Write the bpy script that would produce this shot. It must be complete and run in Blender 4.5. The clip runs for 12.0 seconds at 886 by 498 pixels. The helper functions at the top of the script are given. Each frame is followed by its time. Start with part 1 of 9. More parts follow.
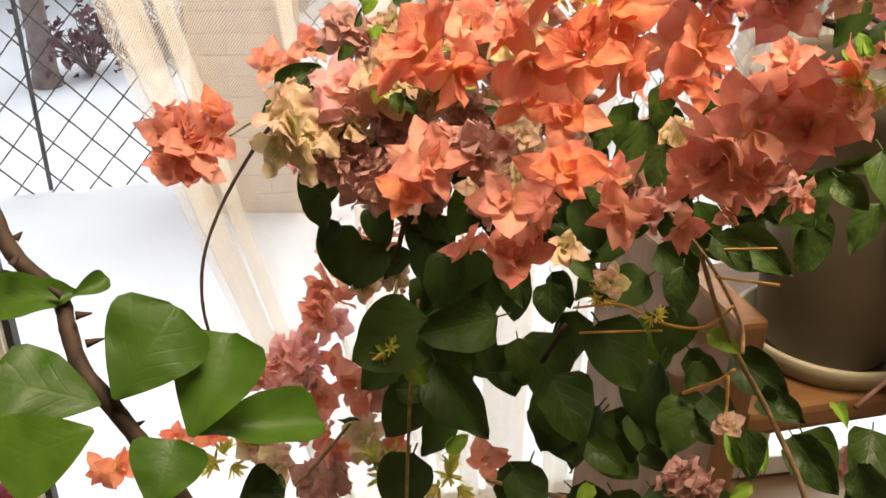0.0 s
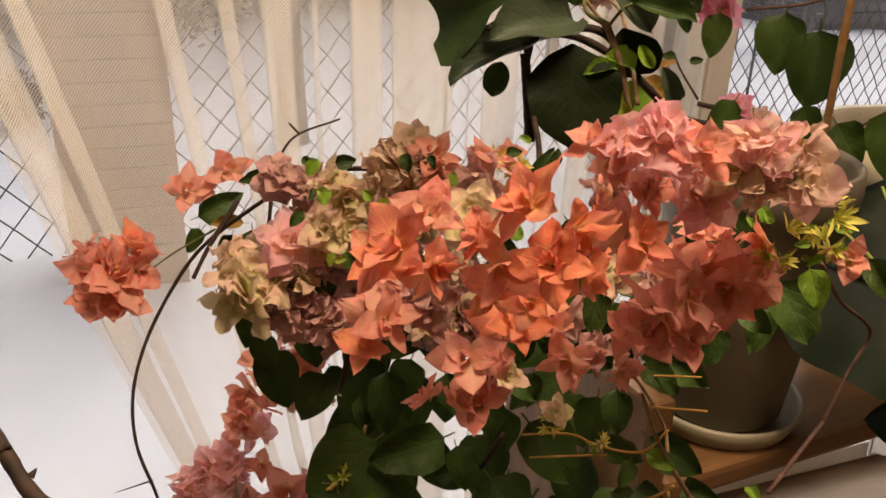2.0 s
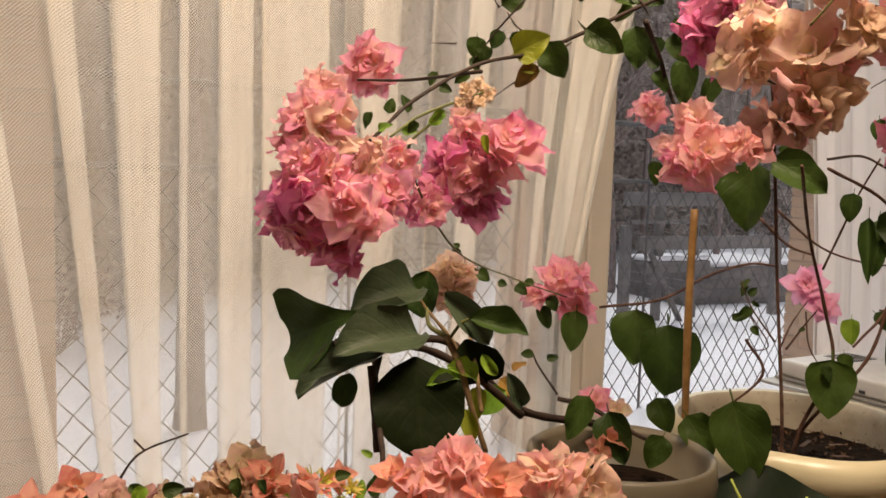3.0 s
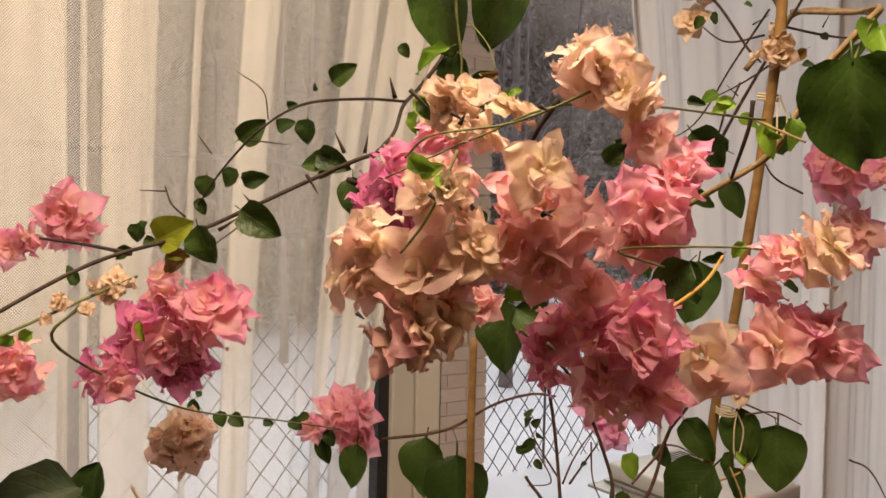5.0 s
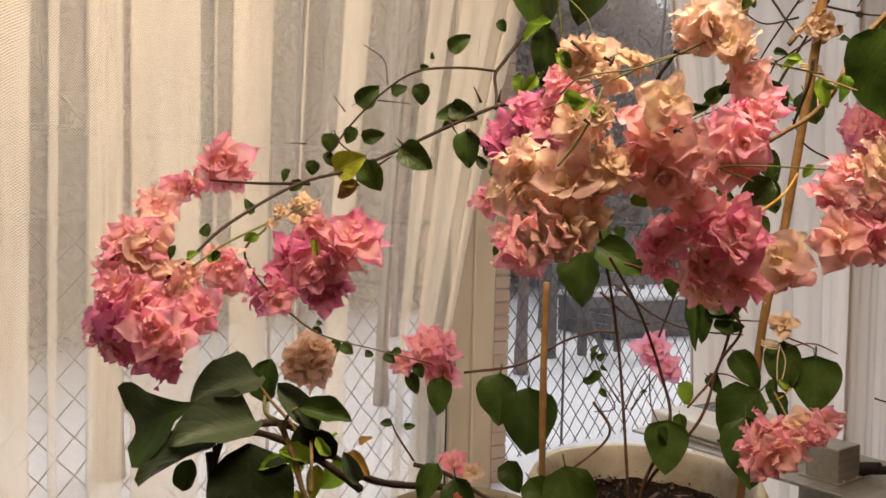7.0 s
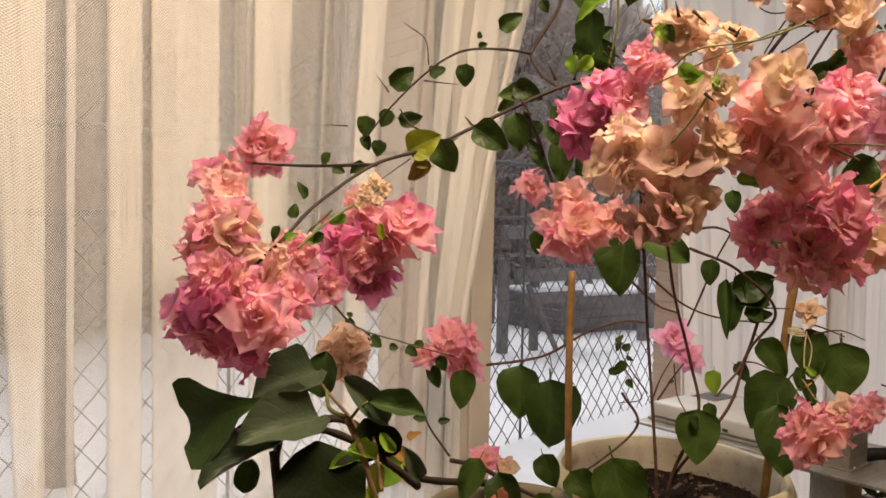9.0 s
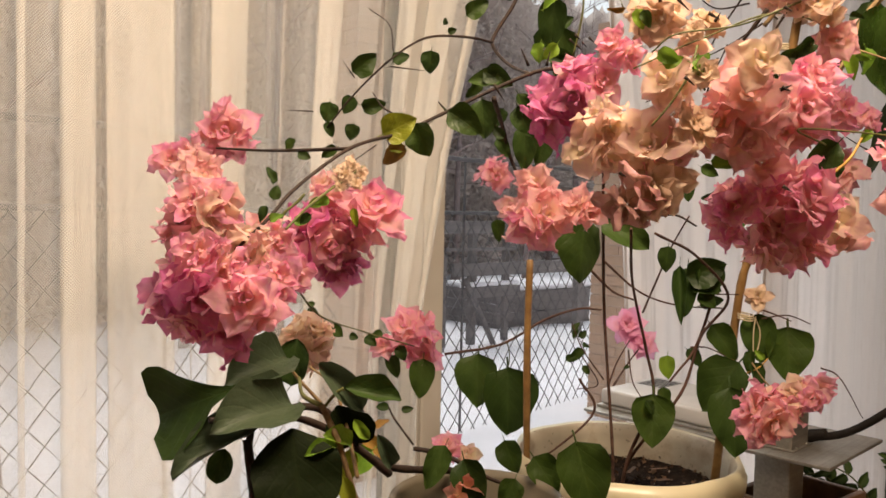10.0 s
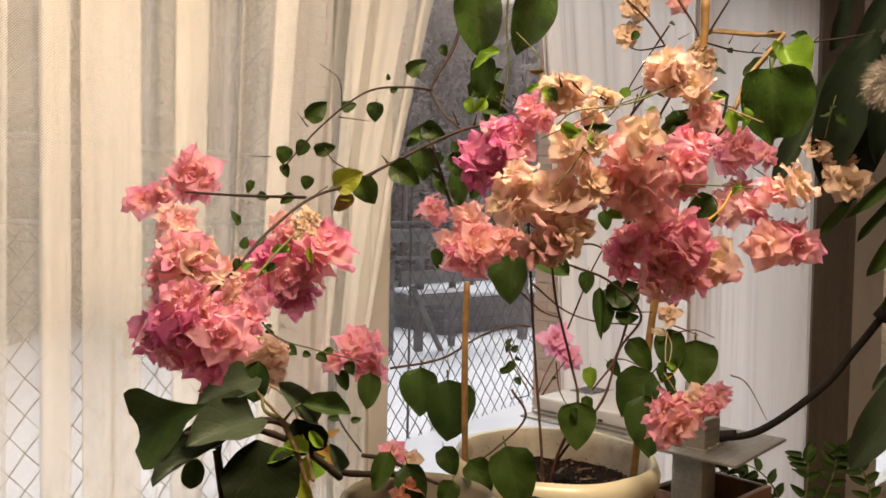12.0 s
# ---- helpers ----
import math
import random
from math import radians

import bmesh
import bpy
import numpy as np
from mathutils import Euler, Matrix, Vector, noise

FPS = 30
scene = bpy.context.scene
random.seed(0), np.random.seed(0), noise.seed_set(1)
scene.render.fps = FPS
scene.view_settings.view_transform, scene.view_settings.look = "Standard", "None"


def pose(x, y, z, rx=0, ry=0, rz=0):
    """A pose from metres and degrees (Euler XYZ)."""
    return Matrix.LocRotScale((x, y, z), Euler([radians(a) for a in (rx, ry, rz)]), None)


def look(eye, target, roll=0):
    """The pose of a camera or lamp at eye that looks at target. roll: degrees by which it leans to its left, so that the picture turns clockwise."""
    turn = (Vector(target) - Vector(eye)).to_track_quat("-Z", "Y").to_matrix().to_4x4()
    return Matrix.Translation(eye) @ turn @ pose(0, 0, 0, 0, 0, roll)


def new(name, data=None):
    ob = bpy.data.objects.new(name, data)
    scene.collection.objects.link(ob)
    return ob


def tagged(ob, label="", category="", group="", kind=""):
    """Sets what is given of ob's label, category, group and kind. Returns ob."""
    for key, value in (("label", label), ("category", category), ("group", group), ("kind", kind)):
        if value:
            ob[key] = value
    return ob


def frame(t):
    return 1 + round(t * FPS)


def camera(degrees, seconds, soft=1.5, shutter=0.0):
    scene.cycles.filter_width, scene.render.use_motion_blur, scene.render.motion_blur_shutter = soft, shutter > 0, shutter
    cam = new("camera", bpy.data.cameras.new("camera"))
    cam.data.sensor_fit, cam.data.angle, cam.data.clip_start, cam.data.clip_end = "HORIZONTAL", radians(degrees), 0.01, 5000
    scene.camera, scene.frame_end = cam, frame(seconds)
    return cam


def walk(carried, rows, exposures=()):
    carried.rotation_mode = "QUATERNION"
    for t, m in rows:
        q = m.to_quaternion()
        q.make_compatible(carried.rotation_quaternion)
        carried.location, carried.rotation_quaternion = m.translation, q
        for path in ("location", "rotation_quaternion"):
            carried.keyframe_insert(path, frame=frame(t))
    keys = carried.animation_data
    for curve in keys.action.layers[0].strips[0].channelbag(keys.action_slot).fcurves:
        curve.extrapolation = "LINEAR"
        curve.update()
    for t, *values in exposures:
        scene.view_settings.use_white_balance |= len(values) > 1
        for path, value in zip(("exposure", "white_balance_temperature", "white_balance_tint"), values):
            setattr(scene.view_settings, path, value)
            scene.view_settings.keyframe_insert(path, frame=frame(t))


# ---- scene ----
cam = camera(56.5, 12.0, soft=1.6)
METRES, EYE, TILT, LEAN, TURN = 1.0, 1.35, -27.0, -1.5, -10.0
ROWS = [
    (0.0, 0.0, 0.0, 0.0, -0.0, 0.0, -0.0),
    (0.5, 0.0023, 0.0135, 0.04, -1.6, 0.28, 0.81),
    (1.0, -0.0154, 0.0048, 0.0533, -3.49, 0.34, 1.76),
    (1.5, -0.043, -0.0131, 0.0623, -5.52, 0.36, 2.87),
    (2.0, -0.0458, -0.0344, 0.067, -8.58, 2.34, 4.31),
    (2.5, -0.0395, -0.0575, 0.0791, -12.04, 10.89, 5.84),
    (3.0, 0.0016, -0.0663, 0.0871, -14.26, 20.65, 6.91),
    (5.0, 0.2185, -0.1144, 0.1884, -18.46, 22.72, 9.22),
    (5.5, 0.2345, -0.146, 0.1616, -21.06, 22.12, 10.47),
    (6.0, 0.1897, -0.1789, 0.1265, -22.21, 21.83, 10.96),
    (6.5, 0.1214, -0.183, 0.1087, -20.61, 22.15, 10.21),
    (7.0, 0.0724, -0.1823, 0.0962, -18.06, 22.49, 9.05),
    (9.0, -0.0219, -0.1097, 0.1194, -21.77, 21.63, 10.85),
    (9.5, -0.0506, -0.0862, 0.1175, -22.82, 21.17, 11.35),
    (10.0, -0.0524, -0.0905, 0.1184, -26.04, 20.47, 12.73),
    (10.5, -0.0372, -0.1114, 0.1169, -29.54, 19.79, 14.25),
    (11.0, -0.0448, -0.1362, 0.124, -31.42, 19.4, 15.08),
    (11.5, -0.0677, -0.169, 0.1188, -31.04, 19.61, 14.95),
    (12.0, -0.1039, -0.1996, 0.1026, -29.42, 20.07, 14.22),
]
# seconds, stops, and the white balance, which the film's camera shifts at the start
EXPOSURES = [(0.0, 1.50, 6200, 5), (0.3, 1.12, 6350, 8), (0.7, 0.76, 6600, 12), (1.2, 0.68, 6750, 14), (2.2, 0.82, 6620, 12), (3.0, 0.82, 6500, 10), (5.0, 0.74, 6500, 10), (7.0, 0.78, 6500, 10), (9.0, 0.84, 6500, 10), (12.0, 1.00, 6450, 9)]
walk(cam, [(t, pose(0, 0, EYE, TILT, LEAN, TURN) @ pose(METRES * x, METRES * y, METRES * z, 90 + pitch, roll, yaw)) for t, x, y, z, yaw, pitch, roll in ROWS], EXPOSURES)

# ---- sky, overcast sun, the room's lamp ----
world = bpy.data.worlds.new("world")
scene.world = world
world.use_nodes = True
sky = world.node_tree.nodes.new("ShaderNodeTexSky")
sky.sky_type, sky.sun_disc, sky.sun_elevation, sky.sun_rotation = "NISHITA", False, radians(52), radians(18)
sky.air_density, sky.dust_density, sky.ozone_density = 1.0, 4.0, 1.0
dull = world.node_tree.nodes.new("ShaderNodeHueSaturation")
dull.inputs["Saturation"].default_value = 0.25
world.node_tree.links.new(sky.outputs["Color"], dull.inputs["Color"])
world.node_tree.links.new(dull.outputs["Color"], world.node_tree.nodes["Background"].inputs["Color"])
world.node_tree.nodes["Background"].inputs["Strength"].default_value = 0.08

sun = new("sun", bpy.data.lights.new("sun", "SUN"))
sun.data.energy, sun.data.angle, sun.data.color = 1.32, radians(80), (1.0, 0.96, 0.92)
sun.matrix_world = look((2.0, 6.0, 8.0), (0, 0, 0))

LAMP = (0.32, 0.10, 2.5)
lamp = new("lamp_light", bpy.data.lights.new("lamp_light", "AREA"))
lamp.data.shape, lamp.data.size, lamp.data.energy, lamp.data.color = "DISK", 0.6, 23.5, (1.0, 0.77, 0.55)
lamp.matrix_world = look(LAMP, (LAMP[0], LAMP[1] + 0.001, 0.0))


# ---- materials ----
class Mat:
    """A small builder for node materials."""

    def __init__(self, name, rough=0.6, metal=0.0, spec=0.5):
        self.m = bpy.data.materials.new(name)
        self.m.use_nodes = True
        self.t = self.m.node_tree
        self.b = self.t.nodes["Principled BSDF"]
        self.out = self.t.nodes["Material Output"]
        self.b.inputs["Roughness"].default_value = rough
        self.b.inputs["Metallic"].default_value = metal
        self.b.inputs["Specular IOR Level"].default_value = spec

    def n(self, kind, **values):
        node = self.t.nodes.new("ShaderNode" + kind)
        for k, v in values.items():
            node.inputs[k.replace("_", " ")].default_value = v
        return node

    def link(self, a, b):
        self.t.links.new(a, b)

    def math(self, op, a, b=0.0, c=None):
        node = self.t.nodes.new("ShaderNodeMath")
        node.operation = op
        for i, v in enumerate((a, b, c)):
            if v is None:
                continue
            if isinstance(v, (int, float)):
                node.inputs[i].default_value = v
            else:
                self.link(v, node.inputs[i])
        return node.outputs[0]

    def coord(self, kind="Object"):
        return self.n("TexCoord").outputs[kind]

    def noise(self, scale, detail=4.0, vec=None, rough=0.55, stretch=None):
        node = self.n("TexNoise", Scale=scale, Detail=detail, Roughness=rough)
        src = vec if vec is not None else self.coord()
        if stretch:
            mp = self.n("Mapping", Scale=stretch)
            self.link(src, mp.inputs["Vector"])
            src = mp.outputs["Vector"]
        self.link(src, node.inputs["Vector"])
        return node.outputs["Fac"]

    def ramp(self, fac, *stops):
        node = self.t.nodes.new("ShaderNodeValToRGB")
        els = node.color_ramp.elements
        while len(els) < len(stops):
            els.new(0.5)
        for e, (p, c) in zip(els, stops):
            e.position, e.color = p, (*c, 1.0)
        self.link(fac, node.inputs["Fac"])
        return node.outputs["Color"]

    def mix(self, fac, a, b, blend="MIX"):
        node = self.t.nodes.new("ShaderNodeMix")
        node.data_type, node.blend_type = "RGBA", blend
        for sock, v in ((node.inputs[0], fac), (node.inputs[6], a), (node.inputs[7], b)):
            if isinstance(v, tuple):
                sock.default_value = (*v, 1.0)
            elif isinstance(v, (int, float)):
                sock.default_value = v
            else:
                self.link(v, sock)
        return node.outputs[2]

    def colour(self, v):
        if isinstance(v, tuple):
            self.b.inputs["Base Color"].default_value = (*v, 1.0)
        else:
            self.link(v, self.b.inputs["Base Color"])
        return self

    def bump(self, height, strength=0.3, distance=0.002):
        node = self.n("Bump", Strength=strength, Distance=distance)
        self.link(height, node.inputs["Height"])
        self.link(node.outputs["Normal"], self.b.inputs["Normal"])
        return self

    def roughness(self, v):
        self.link(v, self.b.inputs["Roughness"])
        return self

    def translucent(self, share, colour):
        """Lets some light through from behind, as thin leaves and petals do."""
        tr = self.n("BsdfTranslucent")
        self.link(colour, tr.inputs["Color"])
        mx = self.n("MixShader", Fac=share)
        self.link(self.b.outputs["BSDF"], mx.inputs[1])
        self.link(tr.outputs["BSDF"], mx.inputs[2])
        self.link(mx.outputs["Shader"], self.out.inputs["Surface"])
        return self


def veins(m, count=9.0):
    """Height of the midrib and side ribs from the blade's own u (across) and v (along)."""
    sep = m.n("SeparateXYZ")
    m.link(m.n("UVMap").outputs["UV"], sep.inputs["Vector"])
    u = m.math("ABSOLUTE", m.math("SUBTRACT", sep.outputs["X"], 0.5))
    mid = m.math("SUBTRACT", 1.0, m.math("MULTIPLY", u, 22.0))
    mid = m.math("MAXIMUM", mid, 0.0)
    run = m.math("SUBTRACT", sep.outputs["Y"], m.math("MULTIPLY", u, 0.9))
    saw = m.math("SINE", m.math("MULTIPLY", run, count * 6.283))
    side = m.math("POWER", m.math("MAXIMUM", saw, 0.0), 7.0)
    return m.math("MAXIMUM", mid, m.math("MULTIPLY", side, 0.6)), sep.outputs["Y"], u


def bract_material(name, tints, base, edge, share=0.58, base_reach=0.4):
    m = Mat(name, rough=0.7, spec=0.15)
    vein, v, u = veins(m, 5.0)
    geo = m.n("NewGeometry")
    info = m.n("ObjectInfo")
    pick = m.math("FRACT", m.math("ADD", geo.outputs["Random Per Island"], info.outputs["Random"]))
    mixed = m.math("ADD", m.math("MULTIPLY", pick, 0.55), m.math("MULTIPLY", info.outputs["Random"], 0.45))
    col = m.ramp(mixed, *[((i + 0.5) / len(tints), c) for i, c in enumerate(tints)])
    rim = m.ramp(m.math("ADD", u, m.math("MULTIPLY", v, 0.12)), (0.26, (0, 0, 0)), (0.58, (1, 1, 1)))
    col = m.mix(m.math("MULTIPLY", rim, 0.5), col, edge)
    tide = m.ramp(m.noise(2.6, 3.0), (0.36, (0, 0, 0)), (0.66, (1, 1, 1)))
    col = m.mix(m.math("MULTIPLY", tide, 0.45), col, edge)
    blotch = m.ramp(m.noise(5.0, 2.0), (0.42, (0, 0, 0)), (0.70, (1, 1, 1)))
    col = m.mix(m.math("MULTIPLY", blotch, 0.38), col, base)
    fleck = m.ramp(m.noise(26.0, 3.0), (0.56, (0, 0, 0)), (0.70, (1, 1, 1)))
    col = m.mix(m.math("MULTIPLY", fleck, 0.06), col, edge)
    foot = m.ramp(m.math("ADD", v, m.math("MULTIPLY", m.math("SUBTRACT", m.noise(3.5, 2.0), 0.5), 0.5)), (0.0, (1, 1, 1)), (base_reach * 0.55, (0.62, 0.62, 0.62)), (base_reach * 1.5, (0, 0, 0)))
    col = m.mix(m.math("MULTIPLY", foot, 0.80), col, base)
    deep = m.mix(1.0, col, (0.82, 0.62, 0.64), "MULTIPLY")
    col = m.mix(m.math("MULTIPLY", vein, 0.07), col, deep)
    m.colour(col)
    crinkle = m.math("ADD", m.math("MULTIPLY", vein, 0.16), m.noise(7.0, 5.0))
    m.bump(crinkle, 0.32, 0.004)
    return m.translucent(share, col).m


def leaf_material(name, light, dark, rib, share=0.2, rough=0.42, spec=0.3, relief=0.4):
    m = Mat(name, rough=rough, spec=spec)
    vein, v, u = veins(m, 5.0)
    info = m.n("ObjectInfo")
    fac = m.math("ADD", m.math("MULTIPLY", m.noise(3.2, 5.0), 0.6), m.math("MULTIPLY", info.outputs["Random"], 0.45))
    col = m.ramp(fac, (0.25, dark), (0.8, light))
    spots = m.ramp(m.noise(22.0, 3.0), (0.66, (0, 0, 0)), (0.78, (1, 1, 1)))
    col = m.mix(m.math("MULTIPLY", spots, 0.08), col, rib)
    col = m.mix(m.math("MULTIPLY", vein, 0.15), col, rib)
    m.colour(col)
    m.bump(m.math("ADD", m.math("MULTIPLY", vein, -0.22), m.noise(6.0, 3.0)), relief, 0.003)
    m.roughness(m.ramp(m.noise(5.0), (0.3, (rough - 0.08,) * 3), (0.8, (rough + 0.14,) * 3)))
    return m.translucent(share, m.mix(0.35, col, light)).m


BRACT = {
    "pink": bract_material("pink_bract", [(0.79, 0.26, 0.45), (0.82, 0.38, 0.53), (0.86, 0.53, 0.58), (0.83, 0.44, 0.54)], (0.90, 0.70, 0.50), (0.77, 0.24, 0.48), 0.66, 0.45),
    "magenta": bract_material("magenta_bract", [(0.60, 0.13, 0.33), (0.69, 0.22, 0.41), (0.76, 0.34, 0.51)], (0.80, 0.45, 0.45), (0.64, 0.15, 0.40), 0.62),
    "lilac": bract_material("lilac_bract", [(0.80, 0.42, 0.62), (0.84, 0.52, 0.68), (0.82, 0.46, 0.66)], (0.80, 0.40, 0.46), (0.78, 0.38, 0.64), 0.62),
    "cream": bract_material("cream_bract", [(0.78, 0.60, 0.46), (0.75, 0.50, 0.46), (0.83, 0.71, 0.50), (0.72, 0.47, 0.45)], (0.82, 0.73, 0.45), (0.74, 0.47, 0.47), 0.64),
    "salmon": bract_material("salmon_bract", [(0.83, 0.47, 0.49), (0.87, 0.58, 0.56), (0.81, 0.44, 0.50), (0.88, 0.65, 0.58)], (0.90, 0.74, 0.50), (0.83, 0.40, 0.48), 0.66),
    "orange": bract_material("orange_bract", [(0.76, 0.19, 0.095), (0.79, 0.28, 0.14), (0.75, 0.26, 0.19), (0.80, 0.39, 0.24)], (0.76, 0.47, 0.17), (0.73, 0.20, 0.17), 0.5, 0.28),
    "coral": bract_material("coral_bract", [(0.70, 0.22, 0.17), (0.77, 0.33, 0.25), (0.79, 0.44, 0.33), (0.66, 0.26, 0.23)], (0.80, 0.55, 0.31), (0.68, 0.21, 0.20), 0.5, 0.32),
    "faded": bract_material("faded_bract", [(0.56, 0.58, 0.24), (0.76, 0.64, 0.40), (0.68, 0.45, 0.38), (0.72, 0.68, 0.35)], (0.58, 0.62, 0.22), (0.74, 0.46, 0.42), 0.5),
    "dry": bract_material("dry_bract", [(0.74, 0.57, 0.41), (0.80, 0.63, 0.47), (0.68, 0.48, 0.36)], (0.64, 0.50, 0.29), (0.60, 0.40, 0.32), 0.45),
    # muted bracts; the shade on inner and lower heads is put into this colour
    "dusky": bract_material("dusky_bract", [(0.50, 0.27, 0.25), (0.58, 0.35, 0.31), (0.45, 0.23, 0.23)], (0.56, 0.42, 0.28), (0.48, 0.23, 0.24), 0.4),
    "bud": bract_material("bud_bract", [(0.52, 0.64, 0.13), (0.64, 0.66, 0.14), (0.76, 0.50, 0.16)], (0.52, 0.62, 0.12), (0.70, 0.46, 0.12), 0.3),
}
LEAF = {
    "green": leaf_material("green_leaf", (0.040, 0.070, 0.010), (0.014, 0.030, 0.005), (0.10, 0.15, 0.03), 0.2, 0.45, 0.24),
    "dark": leaf_material("dark_leaf", (0.048, 0.084, 0.015), (0.020, 0.041, 0.008), (0.085, 0.12, 0.032), 0.12, 0.5, 0.2),
    "grey": leaf_material("grey_green_leaf", (0.060, 0.082, 0.044), (0.032, 0.050, 0.026), (0.10, 0.125, 0.06), 0.12, 0.5),
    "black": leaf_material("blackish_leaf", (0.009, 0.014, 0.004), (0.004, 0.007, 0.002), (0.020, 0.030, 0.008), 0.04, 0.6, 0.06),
    "fresh": leaf_material("fresh_leaf", (0.22, 0.34, 0.03), (0.11, 0.22, 0.02), (0.36, 0.44, 0.08), 0.3),
    "gloss": leaf_material("glossy_leaf", (0.040, 0.075, 0.012), (0.016, 0.036, 0.006), (0.10, 0.15, 0.03), 0.14, 0.28, 0.5),
    "yellow": leaf_material("yellowing_leaf", (0.23, 0.25, 0.018), (0.13, 0.16, 0.014), (0.32, 0.33, 0.06), 0.3),
    "brown": leaf_material("browning_leaf", (0.26, 0.15, 0.03), (0.16, 0.08, 0.02), (0.3, 0.2, 0.06), 0.2),
    "spurge": leaf_material("spurge_leaf", (0.070, 0.135, 0.013), (0.032, 0.072, 0.008), (0.075, 0.135, 0.016), 0.35, 0.42, 0.15, 0.12),
    "alocasia": leaf_material("alocasia_leaf", (0.016, 0.026, 0.013), (0.007, 0.013, 0.007), (0.025, 0.04, 0.018), 0.03, 0.55, 0.15),
}


def bark(name, a, b, scale=120.0, rough=0.75):
    m = Mat(name, rough=rough, spec=0.3)
    nz = m.noise(scale, 5.0)
    m.colour(m.ramp(nz, (0.3, a), (0.75, b)))
    return m.bump(nz, 0.6, 0.002).m


BARK = {
    "brown": bark("brown_bark", (0.014, 0.008, 0.006), (0.050, 0.029, 0.019)),
    "green": bark("green_stem", (0.065, 0.075, 0.02), (0.16, 0.16, 0.05), rough=0.55),
    "russet": bark("russet_bark", (0.042, 0.021, 0.015), (0.13, 0.068, 0.046)),
    "tan": bark("tan_stem", (0.12, 0.075, 0.035), (0.30, 0.20, 0.095)),
    "straw": bark("straw_stem", (0.34, 0.19, 0.04), (0.56, 0.34, 0.09)),
    "cane": bark("bamboo_cane", (0.17, 0.092, 0.032), (0.32, 0.185, 0.065), 60.0, 0.5),
    "spurge": bark("spurge_bark", (0.012, 0.007, 0.005), (0.055, 0.031, 0.016), 90.0),
    "rib": bark("pale_rib", (0.34, 0.42, 0.07), (0.46, 0.52, 0.13), 60.0, 0.45),
    "outdoor": bark("tree_bark", (0.19, 0.14, 0.135), (0.37, 0.30, 0.285), 14.0, 0.9),
}


def plain(name, a, b, scale, rough, bump=0.15, dist=0.001, metal=0.0, detail=5.0, stretch=None, spec=0.5):
    m = Mat(name, rough=rough, metal=metal, spec=spec)
    nz = m.noise(scale, detail, stretch=stretch)
    m.colour(m.ramp(nz, (0.3, a), (0.72, b)))
    m.roughness(m.ramp(m.noise(scale * 2.3, 3.0), (0.3, (max(rough - 0.1, 0.03),) * 3), (0.8, (min(rough + 0.12, 1.0),) * 3)))
    return m.bump(nz, bump, dist).m


PVC = plain("white_frame_plastic", (0.66, 0.65, 0.62), (0.76, 0.75, 0.72), 9.0, 0.35, 0.05)
PVC_BEIGE = plain("beige_frame_plastic", (0.50, 0.47, 0.42), (0.58, 0.545, 0.485), 8.0, 0.4, 0.06)
POST_WOOD = plain("brown_painted_post", (0.10, 0.08, 0.064), (0.145, 0.115, 0.09), 14.0, 0.55, 0.1, stretch=(1, 1, 0.1))
RUBBER = plain("black_rubber", (0.012, 0.012, 0.013), (0.022, 0.022, 0.023), 90.0, 0.6, 0.2)
WALL = plain("beige_wall_paint", (0.56, 0.50, 0.42), (0.64, 0.58, 0.49), 5.0, 0.85, 0.15, 0.002)
CEIL = plain("white_ceiling_paint", (0.74, 0.72, 0.68), (0.80, 0.78, 0.74), 4.0, 0.9, 0.1)
FLOORING = plain("laminate_floor", (0.20, 0.125, 0.07), (0.34, 0.22, 0.125), 7.0, 0.45, 0.1, stretch=(0.15, 2.0, 1))
WOOD = plain("varnished_pine", (0.115, 0.055, 0.022), (0.21, 0.108, 0.042), 6.0, 0.38, 0.15, stretch=(0.6, 7.0, 7.0))
WOOD_UP = plain("varnished_pine_upright", (0.115, 0.055, 0.022), (0.21, 0.108, 0.042), 6.0, 0.38, 0.15, stretch=(7.0, 7.0, 0.6))
# beige pot on the bench; its shade is put into this darker olive
OLIVE = plain("shaded_beige_pot", (0.105, 0.090, 0.060), (0.155, 0.132, 0.090), 9.0, 0.5, 0.1)
CREAM = plain("cream_plastic_pot", (0.40, 0.36, 0.235), (0.58, 0.53, 0.36), 7.0, 0.42, 0.1)
def soiled_material():
    """Pale plastic with brown tide marks and earth splashes."""
    m = Mat("soiled_pale_plastic", rough=0.6, spec=0.25)
    col = m.ramp(m.noise(8.0, 4.0), (0.3, (0.30, 0.27, 0.21)), (0.72, (0.43, 0.39, 0.31)))
    blot = m.ramp(m.noise(16.0, 6.0), (0.50, (0, 0, 0)), (0.68, (1, 1, 1)))
    col = m.mix(m.math("MULTIPLY", blot, 0.65), col, (0.13, 0.085, 0.05))
    specks = m.ramp(m.noise(120.0, 3.0), (0.64, (0, 0, 0)), (0.70, (1, 1, 1)))
    col = m.mix(m.math("MULTIPLY", specks, 0.5), col, (0.06, 0.04, 0.025))
    return m.colour(col).bump(m.noise(90.0, 4.0), 0.2, 0.001).m


